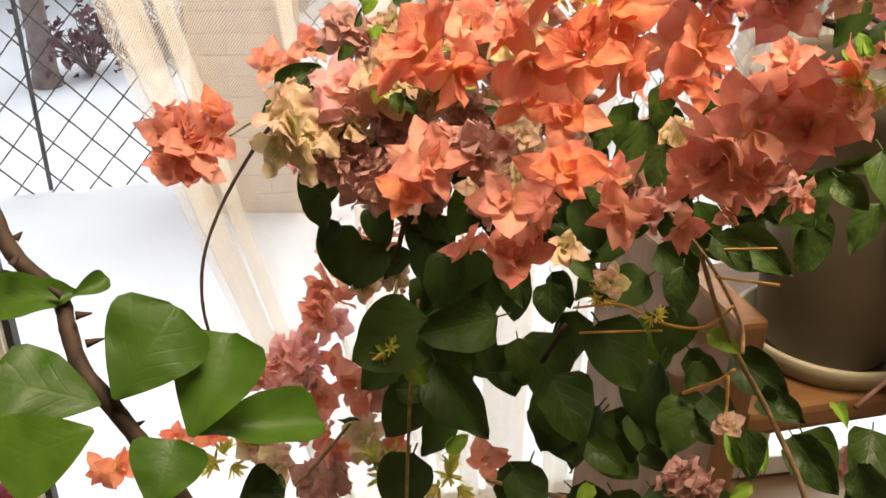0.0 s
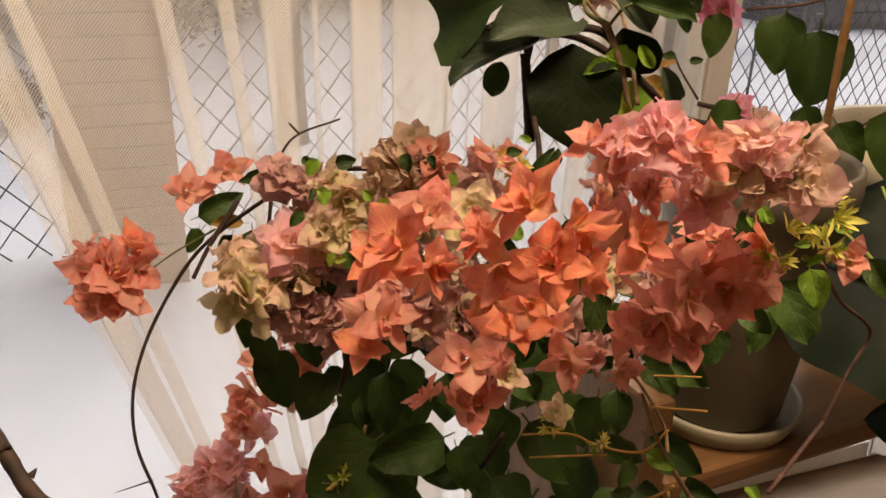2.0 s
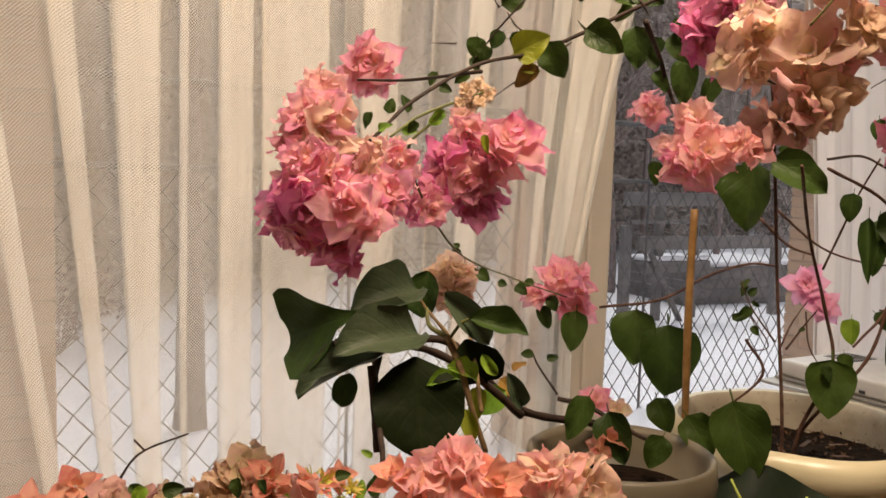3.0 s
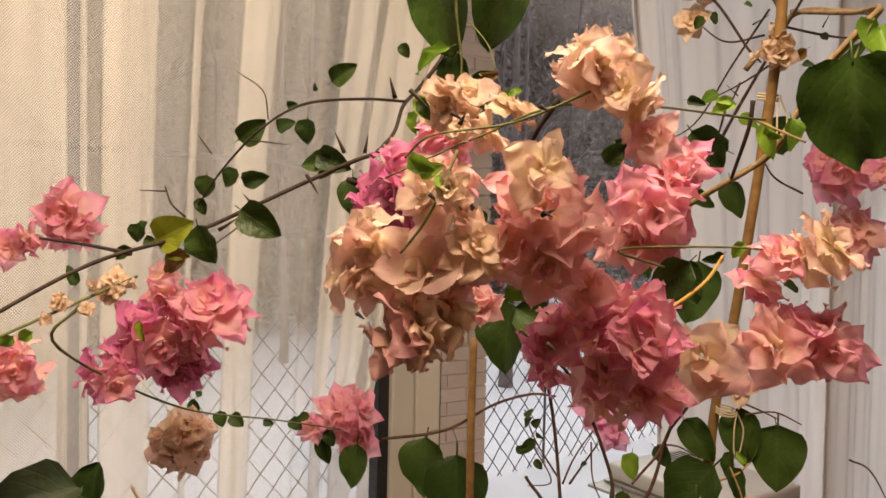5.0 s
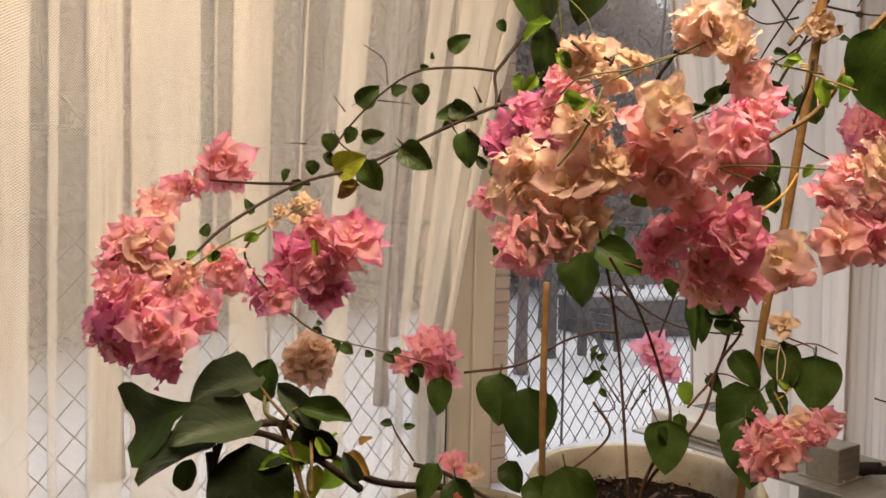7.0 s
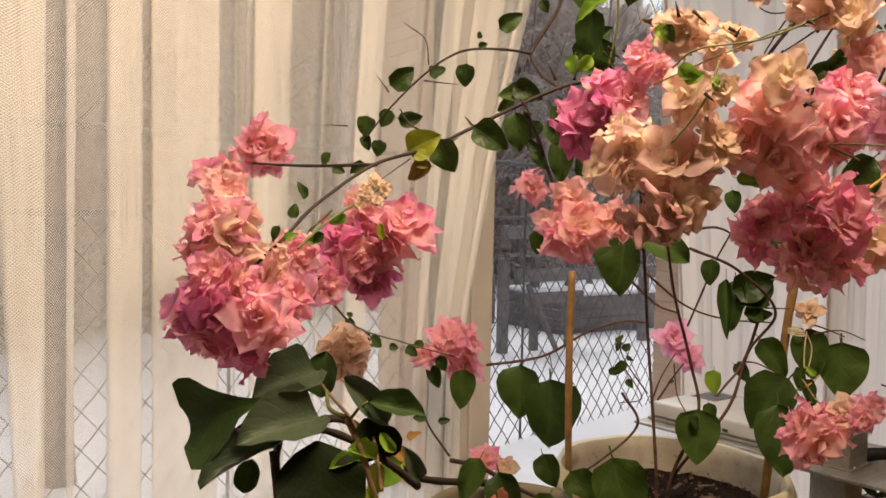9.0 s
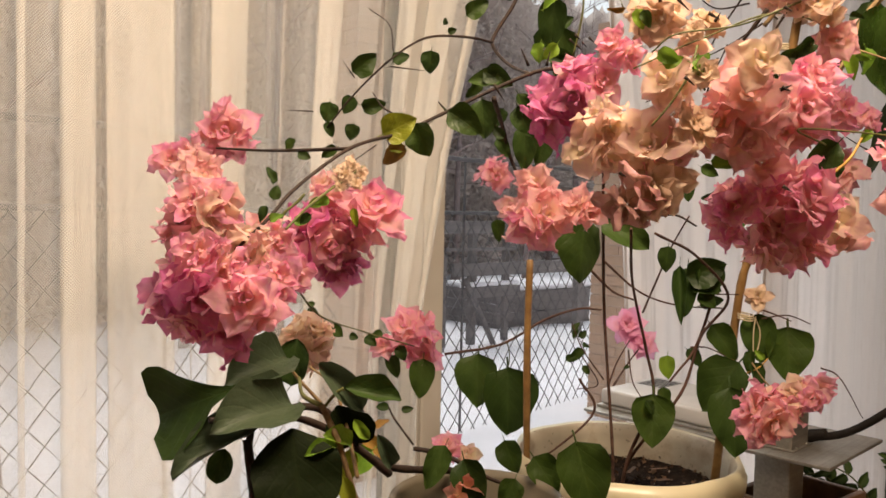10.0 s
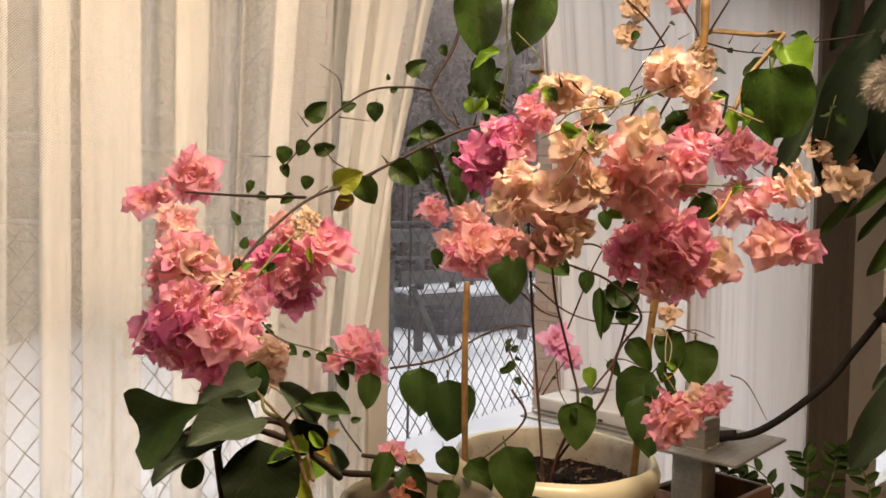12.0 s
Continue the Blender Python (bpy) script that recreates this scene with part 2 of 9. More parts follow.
SOILED = soiled_material()
SOIL = plain("dark_potting_soil", (0.004, 0.0026, 0.002), (0.018, 0.011, 0.007), 110.0, 0.95, 0.8, 0.004, spec=0.05)
# white plastic; the shade over the housing is put into this grey
SHADED_CASE = plain("shaded_white_plastic", (0.36, 0.35, 0.34), (0.44, 0.43, 0.42), 9.0, 0.4, 0.06)
STEEL = plain("brushed_steel", (0.28, 0.265, 0.235), (0.38, 0.36, 0.32), 30.0, 0.42, 0.12, metal=0.75, stretch=(0.2, 6.0, 6.0))
BLACK = plain("black_cable_sleeve", (0.009, 0.007, 0.006), (0.016, 0.013, 0.011), 160.0, 0.65, 0.4, spec=0.12)
TWINE = plain("pale_twine", (0.45, 0.36, 0.22), (0.62, 0.52, 0.36), 300.0, 0.9, 0.6)
SNOW = plain("snow", (0.82, 0.80, 0.85), (0.89, 0.87, 0.91), 3.0, 0.75, 0.5, 0.03)
WIRE = plain("dark_fence_wire", (0.10, 0.095, 0.098), (0.18, 0.17, 0.172), 25.0, 0.8, 0.2, spec=0.15)
SHED = plain("weathered_boards", (0.15, 0.135, 0.135), (0.25, 0.23, 0.225), 3.0, 0.85, 0.4, 0.004, stretch=(0.3, 1, 6))
MORTAR = plain("grey_mortar", (0.55, 0.42, 0.33), (0.63, 0.49, 0.39), 40.0, 0.95, 0.5, 0.003)


# paler than real twigs: haze and light lost in the tangle, put into colour
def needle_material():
    m = Mat("hazed_winter_woods", rough=0.95, spec=0.05)
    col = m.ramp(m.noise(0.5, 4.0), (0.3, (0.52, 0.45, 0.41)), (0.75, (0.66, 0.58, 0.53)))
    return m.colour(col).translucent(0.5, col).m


NEEDLES = needle_material()
DEAD = plain("dry_shrub_leaf", (0.09, 0.045, 0.055), (0.20, 0.10, 0.11), 20.0, 0.85, 0.2)
LITTER = plain("dead_leaf_litter", (0.022, 0.012, 0.007), (0.13, 0.062, 0.022), 25.0, 0.8, 0.3)
FLUFF = plain("dried_plume", (0.30, 0.26, 0.21), (0.46, 0.41, 0.34), 80.0, 0.95, 0.3)


def brick_material(name, tints):
    m = Mat(name, rough=0.85, spec=0.2)
    col = m.ramp(m.n("ObjectInfo").outputs["Random"], *[((i + 0.5) / len(tints), c) for i, c in enumerate(tints)])
    nz = m.noise(22.0, 6.0)
    col = m.mix(m.math("MULTIPLY", nz, 0.5), col, (0.30, 0.20, 0.13))
    return m.colour(col).bump(m.noise(140.0, 4.0), 0.5, 0.002).m


BRICK = brick_material("sand_brick", [(0.66, 0.46, 0.33), (0.69, 0.49, 0.36), (0.63, 0.43, 0.305)])
BRICK_YELLOW = brick_material("yellow_brick", [(0.62, 0.40, 0.19), (0.66, 0.44, 0.22), (0.58, 0.36, 0.17)])


def glass_material():
    m = Mat("window_glass")
    clear = m.n("BsdfTransparent")
    clear.inputs["Color"].default_value = (0.95, 0.97, 0.97, 1)
    gloss = m.n("BsdfGlossy", Roughness=0.02)
    side = m.n("LayerWeight", Blend=0.5)
    fac = m.math("ADD", 0.02, m.math("MULTIPLY", m.math("POWER", side.outputs["Facing"], 4.0), 0.35))
    mx = m.n("MixShader")
    m.link(fac, mx.inputs[0])
    m.link(clear.outputs["BSDF"], mx.inputs[1])
    m.link(gloss.outputs["BSDF"], mx.inputs[2])
    m.link(mx.outputs["Shader"], m.out.inputs["Surface"])
    return m.m


GLASS = glass_material()


def tulle_material(name, tint, cover_low, cover_high, pitch):
    """A fine net: threads of cloth with clear holes between them, at the cloth's own u and v in metres."""
    m = Mat(name, rough=0.9, spec=0.1)
    sep = m.n("SeparateXYZ")
    m.link(m.n("UVMap").outputs["UV"], sep.inputs["Vector"])
    k = 2.2214 / pitch
    a = m.math("SINE", m.math("MULTIPLY", m.math("ADD", sep.outputs["X"], sep.outputs["Y"]), k))
    b = m.math("SINE", m.math("MULTIPLY", m.math("SUBTRACT", sep.outputs["X"], sep.outputs["Y"]), k))
    net = m.math("ABSOLUTE", m.math("MULTIPLY", a, b))
    hole = m.ramp(net, (0.05, (0, 0, 0)), (0.34, (1, 1, 1)))
    uneven = m.noise(5.0, 3.0, m.n("UVMap").outputs["UV"])
    hole = m.math("MULTIPLY", hole, m.math("ADD", 0.75, m.math("MULTIPLY", uneven, 0.5)))
    cover = m.math("SUBTRACT", cover_high, m.math("MULTIPLY", hole, cover_high - cover_low))
    m.colour(tint)
    tr = m.n("BsdfTranslucent")
    tr.inputs["Color"].default_value = (*tint, 1)
    cloth = m.n("MixShader", Fac=0.5)
    m.link(m.b.outputs["BSDF"], cloth.inputs[1])
    m.link(tr.outputs["BSDF"], cloth.inputs[2])
    clear = m.n("BsdfTransparent")
    mx = m.n("MixShader")
    m.link(cover, mx.inputs[0])
    m.link(clear.outputs["BSDF"], mx.inputs[1])
    m.link(cloth.outputs["Shader"], mx.inputs[2])
    m.link(mx.outputs["Shader"], m.out.inputs["Surface"])
    return m.m


TULLE = tulle_material("ivory_tulle", (0.96, 0.91, 0.81), 0.17, 0.74, 0.0025)
# same net as TULLE: its dimmer light put into a darker tint, closer weave
TULLE_FAR = tulle_material("ivory_tulle_dimmed", (0.74, 0.69, 0.66), 0.92, 0.98, 0.0031)


# ---- mesh helpers ----
def finish(name, bm, material, smooth=True):
    me = bpy.data.meshes.new(name)
    bmesh.ops.recalc_face_normals(bm, faces=bm.faces)
    bm.to_mesh(me)
    bm.free()
    me.materials.append(material)
    if smooth:
        me.shade_smooth()
    return me


def part(name, bm, material, parent=None, label="", smooth=True):
    """One mesh object out of a bmesh, under a thing or a part."""
    ob = new(name, finish(name, bm, material, smooth))
    ob.parent = parent
    if label:
        ob["label"] = label
    return ob


def share(name, me, m, parent, label=""):
    """An object of its own on a mesh that others use too."""
    ob = new(name, me)
    ob.parent = parent
    ob.matrix_basis = m
    if label:
        ob["label"] = label
    return ob


def thing(name, x, y, z, label, category, group="", kind=""):
    ob = new(name)
    ob.location = (x, y, z)
    ob.empty_display_size = 0.05
    return tagged(ob, label, category, group, kind)


def box(x0, x1, y0, y1, z0, z1, bevel=0.0, bm=None):
    bm = bm or bmesh.new()
    got = bmesh.ops.create_cube(bm, size=1.0)
    vs = got["verts"]
    for v in vs:
        v.co = Vector((x0 + (v.co.x + 0.5) * (x1 - x0), y0 + (v.co.y + 0.5) * (y1 - y0), z0 + (v.co.z + 0.5) * (z1 - z0)))
    if bevel:
        es = list({e for v in vs for e in v.link_edges})
        bmesh.ops.bevel(bm, geom=es, offset=bevel, segments=2, affect="EDGES", profile=0.6)
    return bm


def spline(pts, steps=6):
    """Catmull-Rom through the points."""
    ps = [Vector(p) for p in pts]
    if len(ps) < 3:
        return [ps[0].lerp(ps[-1], i / steps) for i in range(steps + 1)]
    ps = [2 * ps[0] - ps[1], *ps, 2 * ps[-1] - ps[-2]]
    made = []
    for a, b, c, d in zip(ps, ps[1:], ps[2:], ps[3:]):
        for i in range(steps):
            t = i / steps
            made.append(0.5 * (2 * b + (c - a) * t + (2 * a - 5 * b + 4 * c - d) * t * t + (3 * b - a - 3 * c + d) * t ** 3))
    return made + [ps[-2]]


def tube(pts, r0, r1, sides=7, steps=6, knots=0.0, bm=None):
    """A round stem along a smooth line, thinning from r0 to r1; knots: how uneven its thickness is."""
    bm = bm or bmesh.new()
    line = spline(pts, steps)
    rings, side = [], None
    for i, p in enumerate(line):
        way = (line[min(i + 1, len(line) - 1)] - line[max(i - 1, 0)]).normalized()
        if side is None:
            side = way.orthogonal().normalized()
        side = (side - way * side.dot(way)).normalized()
        up = way.cross(side)
        f = i / (len(line) - 1)
        r = (r0 + (r1 - r0) * f) * (1 + knots * random.uniform(-1, 1))
        rings.append([bm.verts.new(p + r * (math.cos(a) * side + math.sin(a) * up)) for a in (2 * math.pi * k / sides for k in range(sides))])
    for a, b in zip(rings, rings[1:]):
        for k in range(sides):
            bm.faces.new((a[k], a[(k + 1) % sides], b[(k + 1) % sides], b[k]))
    bm.faces.new(rings[0][::-1])
    bm.faces.new(rings[-1])
    return bm


def lathe(profile, sides=48, bm=None, wave=None, cx=0.0, cy=0.0):
    """A turned shape: (radius, height) pairs round an upright axis; wave(angle, index) scales the radius."""
    bm = bm or bmesh.new()
    rings = []
    for i, (r, z) in enumerate(profile):
        ring = []
        for k in range(sides):
            a = 2 * math.pi * k / sides
            q = r * (wave(a, i) if wave else 1.0)
            ring.append(bm.verts.new((cx + q * math.cos(a), cy + q * math.sin(a), z)))
        rings.append(ring)
    for a, b in zip(rings, rings[1:]):
        for k in range(sides):
            bm.faces.new((a[k], a[(k + 1) % sides], b[(k + 1) % sides], b[k]))
    return bm


# ---- the room ----
WIN_Y = 1.32      # inner face of the glazing
LEFT, RIGHT, BACK, TOP = -2.3, 3.75, -2.6, 2.62


def structure(name, bm, material, label, category):
    return tagged(part(name, bm, material, smooth=False), label, category, kind="structure")


structure("floor", box(LEFT, RIGHT + 0.9, BACK, WIN_Y + 0.12, -0.06, 0.0), FLOORING, "brown laminate floor of the sunroom", "floor")
structure("ceiling", box(LEFT, RIGHT + 0.9, BACK, WIN_Y + 0.12, TOP, TOP + 0.06), CEIL, "white painted sunroom ceiling", "ceiling")
structure("wall_back", box(LEFT, RIGHT + 0.9, BACK - 0.12, BACK, 0.0, TOP), WALL, "beige painted wall behind the plants", "wall")
structure("wall_left", box(LEFT - 0.12, LEFT, BACK, WIN_Y + 0.12, 0.0, TOP), WALL, "beige painted side wall", "wall")
structure("wall_right", box(RIGHT + 0.9, RIGHT + 1.02, BACK, WIN_Y + 0.12, 0.0, TOP), WALL, "beige painted side wall beyond the corner window", "wall")
structure("wall_north", box(2.96, 3.6, WIN_Y + 0.01, WIN_Y + 0.12, 0.0, 2.44), WALL, "beige wall behind the corner post", "wall")
structure("wall_north_head", box(LEFT, RIGHT + 0.9, WIN_Y + 0.002, WIN_Y + 0.12, 2.44, TOP), WALL, "beige wall strip above the windows", "wall")


def window(name, x0, x1, z0, z1, bar, label, gasket=True):
    """A glazed bay: four profiles, black seals along the pane, and one pane."""
    win = thing(name, x0, WIN_Y, z0, label, "window", kind="structure")
    w, h = x1 - x0, z1 - z0
    fr = part("window_frame", box(0, bar, 0, 0.075, 0, h, 0.006), PVC_BEIGE, win, smooth=False)
    part("window_frame", box(w - bar, w, 0, 0.075, 0, h, 0.006), PVC_BEIGE, win, smooth=False)
    part("window_frame", box(bar + 0.001, w - bar - 0.001, 0.002, 0.073, h - bar, h, 0.006), PVC, win, smooth=False)
    part("window_frame", box(bar + 0.001, w - bar - 0.001, 0.002, 0.073, 0, bar, 0.006), PVC, win, smooth=False)
    if gasket:
        part("seal", box(bar, bar + 0.012, 0.02, 0.05, bar, h - bar), RUBBER, win, "black rubber seal", smooth=False)
        part("seal", box(w - bar - 0.022, w - bar, 0.012, 0.05, bar, h - bar), RUBBER, win, "black rubber seal", smooth=False)
    pane = part("pane", box(bar, w - bar, 0.030, 0.036, bar, h - bar), GLASS, win, "clear glass pane", smooth=False)
    pane.visible_shadow = False
    return win


window("window_1", LEFT, -0.580, 0.02, 2.44, 0.05, "floor-length window beside the garden fence")
window("window_2", -0.578, 0.965, 0.02, 2.44, 0.05, "floor-length window behind ivory tulle")
window("window_3", 0.967, 2.95, 0.02, 2.44, 0.055, "beige framed window behind the potted flowers")
window("window_4", 3.60, 4.6, 0.25, 2.44, 0.045, "corner window looking on a brick house")
structure("trim", box(2.875, 3.24, WIN_Y - 0.14, WIN_Y - 0.003, 0.0, 2.44, 0.008), POST_WOOD, "brown painted corner post between windows", "post")
structure("trim", box(3.243, 3.61, WIN_Y - 0.12, WIN_Y - 0.004, 0.0, 2.44, 0.006), PVC_BEIGE, "wide beige jamb of the corner window", "jamb")
structure("wall_corner", box(3.62, 4.64, WIN_Y + 0.01, WIN_Y + 0.12, 0.0, 0.25), WALL, "low beige wall below the corner window", "wall")


# ---- curtains ----
def curtain(name, lines, z0, z1, y, bands, depth, material, label, seed, slope=0.0, rows=34, waves=5.0):
    """Hanging net, laid in flat pleats. lines: (mark, ((height, x), ...)) for the cloth's edges and for folds between them,
    the mark being where it hangs at eye height; bands are stretches between marks where the cloth doubles back and lies three deep."""
    rnd = random.Random(seed)
    marks = [m for m, stops in lines]
    knots = [(marks[0], 0.0)]
    for a, b in bands:
        knots += [(b, 1.0), (a, 0.0)]
    knots.append((marks[-1], 1.0))
    path = []
    for (ua, da), (ub, db) in zip(knots, knots[1:]):
        n = max(7, int(abs(ub - ua) * 120))
        for k in range(n):
            f = k / n
            path.append((ua + (ub - ua) * (0.5 - 0.5 * math.cos(math.pi * f)) * 0.5 + (ub - ua) * f * 0.5, da + (db - da) * (3 * f * f - 2 * f ** 3)))
    path.append(knots[-1])
    ph = [rnd.uniform(0, 6.283) for _ in range(6)]
    bm = bmesh.new()
    uv = bm.loops.layers.uv.new("UVMap")
    grid = []
    for j in range(rows + 1):
        h = j / rows
        z = z0 + (z1 - z0) * h
        xs = [float(np.interp(z, [q[0] for q in stops], [q[1] for q in stops])) for m, stops in lines]
        line = []
        for i, (m, d) in enumerate(path):
            u = (m - marks[0]) / (marks[-1] - marks[0])
            sway = 0.004 * math.sin(3.0 * h + ph[0] + 4.0 * u) + 0.003 * math.sin(7.0 * h + ph[1] + 9.0 * u) * (1 - h)
            billow = math.sin(u * waves * 6.283 + ph[2] + 0.8 * h) + 0.5 * math.sin(u * waves * 15.1 + ph[3] + 1.7 * h)
            fine = math.sin(u * waves * 43.0 + ph[5] + 0.6 * h)
            lap = 0.003 * math.sin(5.0 * h + ph[4] + 3.0 * i / len(path) * waves) * d
            x = float(np.interp(m, marks, xs)) + sway + lap
            line.append(bm.verts.new((x, y + slope * x + depth * (2.0 * d - 1.0) + (0.009 * billow + 0.003 * fine) * (1.2 - 0.4 * h), z)))
        grid.append(line)
    # the cloth's own length across, at mid height
    run, flat = 0.0, [0.0]
    for a, b in zip(grid[rows // 2], grid[rows // 2][1:]):
        run += (a.co - b.co).length
        flat.append(run)
    for j in range(rows):
        for i in range(len(path) - 1):
            f = bm.faces.new((grid[j][i], grid[j][i + 1], grid[j + 1][i + 1], grid[j + 1][i]))
            zs = (z0 + (z1 - z0) * j / rows, z0 + (z1 - z0) * (j + 1) / rows)
            for lp, (a, b) in zip(f.loops, ((i, 0), (i + 1, 0), (i + 1, 1), (i, 1))):
                lp[uv].uv = (flat[a], zs[b])
    me = bpy.data.meshes.new(name)
    bm.to_mesh(me)
    bm.free()
    me.materials.append(material)
    me.shade_smooth()
    return tagged(new(name, me), label, "curtain", group="tulle curtains along the windows")


curtain("tulle_curtain", [
    (-0.215, ((0.03, 0.16), (0.75, -0.06), (0.96, -0.125), (1.063, -0.15), (1.227, -0.195), (1.7, -0.31), (2.42, -0.47))),
    (0.042, ((0.03, 0.20), (0.75, 0.085), (1.11, 0.058), (1.62, 0.010), (2.42, -0.065))),
    (0.112, ((0.03, 0.23), (0.75, 0.13), (1.2, 0.112), (1.63, 0.110), (2.42, 0.105))),
    (0.215, ((0.03, 0.28), (0.9, 0.222), (1.7, 0.213), (2.42, 0.21))),
    (0.310, ((0.03, 0.34), (1.0, 0.315), (1.7, 0.310), (2.42, 0.307))),
    (0.565, ((0.03, 0.49), (1.4, 0.540), (1.6, 0.553), (1.83, 0.571), (2.42, 0.625))),
    (0.645, ((0.03, 0.55), (1.4, 0.618), (1.6, 0.634), (1.84, 0.657), (2.42, 0.712))),
    (0.835, ((0.03, 0.70), (1.14, 0.728), (1.30, 0.730), (1.39, 0.753), (1.6, 0.803), (1.7, 0.835), (1.86, 0.886), (2.42, 1.06)))],
    0.03, 2.42, 0.905,
    [(-0.205, -0.177), (-0.158, -0.146), (-0.03, -0.012), (0.032, 0.054), (0.075, 0.114), (0.128, 0.142), (0.167, 0.211), (0.216, 0.308),
     (0.321, 0.331), (0.342, 0.413), (0.447, 0.471), (0.510, 0.567), (0.619, 0.629), (0.655, 0.705), (0.708, 0.778), (0.780, 0.830)],
    0.014, TULLE, "ivory net curtain in loose pleats drawn towards the window post", 5, 0.15)
curtain("tulle_curtain", [
    (1.45, ((0.12, 1.56), (0.9, 1.53), (1.31, 1.505), (1.645, 1.468), (2.055, 1.405), (2.42, 1.36))), (2.14, ((0.12, 2.16), (2.42, 2.12)))],
    0.12, 2.42, 1.23, [(1.455, 1.475)], 0.004, TULLE_FAR, "ivory net curtain gathered at the window", 8)
curtain("tulle_curtain", [
    (2.01, ((0.12, 2.02), (2.42, 1.99))), (2.82, ((0.12, 2.83), (2.42, 2.81)))],
    0.12, 2.42, 1.16, [(2.02, 2.04)], 0.004, TULLE_FAR, "ivory net curtain hanging beside the brown post", 9, waves=4.0)
rail = thing("curtain_rail", -0.62, 0.805, 2.43, "white curtain rail under the ceiling", "curtain rail", "curtain rails")
rail.rotation_euler = (0, 0, math.atan(0.15))
part("rail_bar", box(0, 1.85, -0.02, 0.02, 0, 0.188, 0.004), PVC, rail, smooth=False)
rail = thing("curtain_rail", 1.28, 1.195, 2.43, "white curtain rail under the ceiling", "curtain rail", "curtain rails")
part("rail_bar", box(0, 1.62, -0.05, 0.05, 0, 0.188, 0.004), PVC, rail, smooth=False)

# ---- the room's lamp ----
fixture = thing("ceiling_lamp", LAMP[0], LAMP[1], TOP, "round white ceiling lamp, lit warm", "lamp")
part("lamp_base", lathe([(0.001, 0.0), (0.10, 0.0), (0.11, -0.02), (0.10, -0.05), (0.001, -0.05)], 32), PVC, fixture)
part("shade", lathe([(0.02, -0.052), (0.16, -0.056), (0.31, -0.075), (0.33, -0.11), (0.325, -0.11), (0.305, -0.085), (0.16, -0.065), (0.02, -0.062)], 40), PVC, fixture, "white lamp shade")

# ---- outside ----
def snow_height(x, y):
    far = math.hypot(x, y)
    bank = 0.10 * math.exp(-((x + 1.2) ** 2 + (y - 2.6) ** 2) / 2.0)
    roll = 0.05 * noise.noise(Vector((x * 0.5, y * 0.5, 0.3))) + 0.02 * noise.noise(Vector((x * 2.1, y * 2.1, 1.7)))
    rise = 0.02 * max(0.0, far - 12.0)
    return -0.10 + bank + roll + rise


def snow_ground():
    bm = bmesh.new()
    def steps(lo, hi, mid):
        a = [lo, -200, -90, -45, -25, -14, -9]
        b = list(np.arange(-6, 9.01, mid))
        return a + b + [12, 16, 22, 30, 45, 90, 200, hi]
    xs, ys = steps(-900, 900, 0.3), steps(-900, 900, 0.3)
    grid = [[bm.verts.new((x, y, snow_height(x, y) if y > WIN_Y + 0.2 else -0.2)) for x in xs] for y in ys]
    for a, b in zip(grid, grid[1:]):
        for i in range(len(xs) - 1):
            bm.faces.new((a[i], a[i + 1], b[i + 1], b[i]))
    ob = part("ground", bm, SNOW)
    return tagged(ob, "uneven deep snow over the garden", "snow", kind="structure")


snow_ground()

# fence: runs obliquely to the house, along FENCE_X, its face FENCE_D from the origin
FENCE_A = radians(12.0)
FENCE_D = 3.49
FENCE = Matrix.Translation((-FENCE_D * math.sin(FENCE_A), FENCE_D * math.cos(FENCE_A), 0)) @ Matrix.Rotation(FENCE_A, 4, "Z")


def wire_fence():
    fence = thing("chain_link_fence", 0, 0, 0, "dark chain-link garden fence standing in snow", "fence")
    fence.matrix_world = FENCE
    x0, x1, z0, z1 = -3.2, 9.0, -0.25, 1.46
    dx, dz, r = 0.145, 0.167, 0.0037
    slope = dz / dx
    for lean in (1, -1):
        bm = bmesh.new()
        run = (z1 - z0) / slope
        n = int((x1 - x0 + run) / dx) + 1
        for i in range(n):
            xs = x0 - run + i * dx if lean > 0 else x0 + i * dx
            xe = xs + run * lean if lean > 0 else xs - run
            a, b = Vector((xs, 0.003 * lean, z0)), Vector((xe, 0.003 * lean, z1))
            if max(a.x, b.x) < x0 or min(a.x, b.x) > x1:
                continue
            zig = [a.lerp(b, k / 20) + Vector((0, 0.004 * (-1) ** k, 0)) for k in range(21)]
            tube(zig, r, r, 4, 1, bm=bm)
        part("wire_mesh", bm, WIRE, fence, "diagonal wires of the mesh")
    for z in (1.46, 1.83):
        part("rail", tube([(x0, 0.02, z), (x1 * 0.5, 0.02, z), (x1, 0.02, z)], 0.014 if z < 1.6 else 0.017, 0.014, 8, 2), WIRE, fence)
    # no board here: a dark strip put in for shadow in the snow
    part("foot_board", box(x0, 0.2, 0.012, 0.045, -0.3, -0.055, 0.004), SHED, fence, "dark strip in place of the shadow at the fence's foot", smooth=False)
    for x in (-2.74, -0.29, 2.16, 4.5, 7.0):
        part("post", tube([(x, 0.035, -0.3), (x, 0.035, 0.8), (x, 0.035, 1.86)], 0.009, 0.009, 10, 2), WIRE, fence, "thin dark fence post")
    return fence


wire_fence()


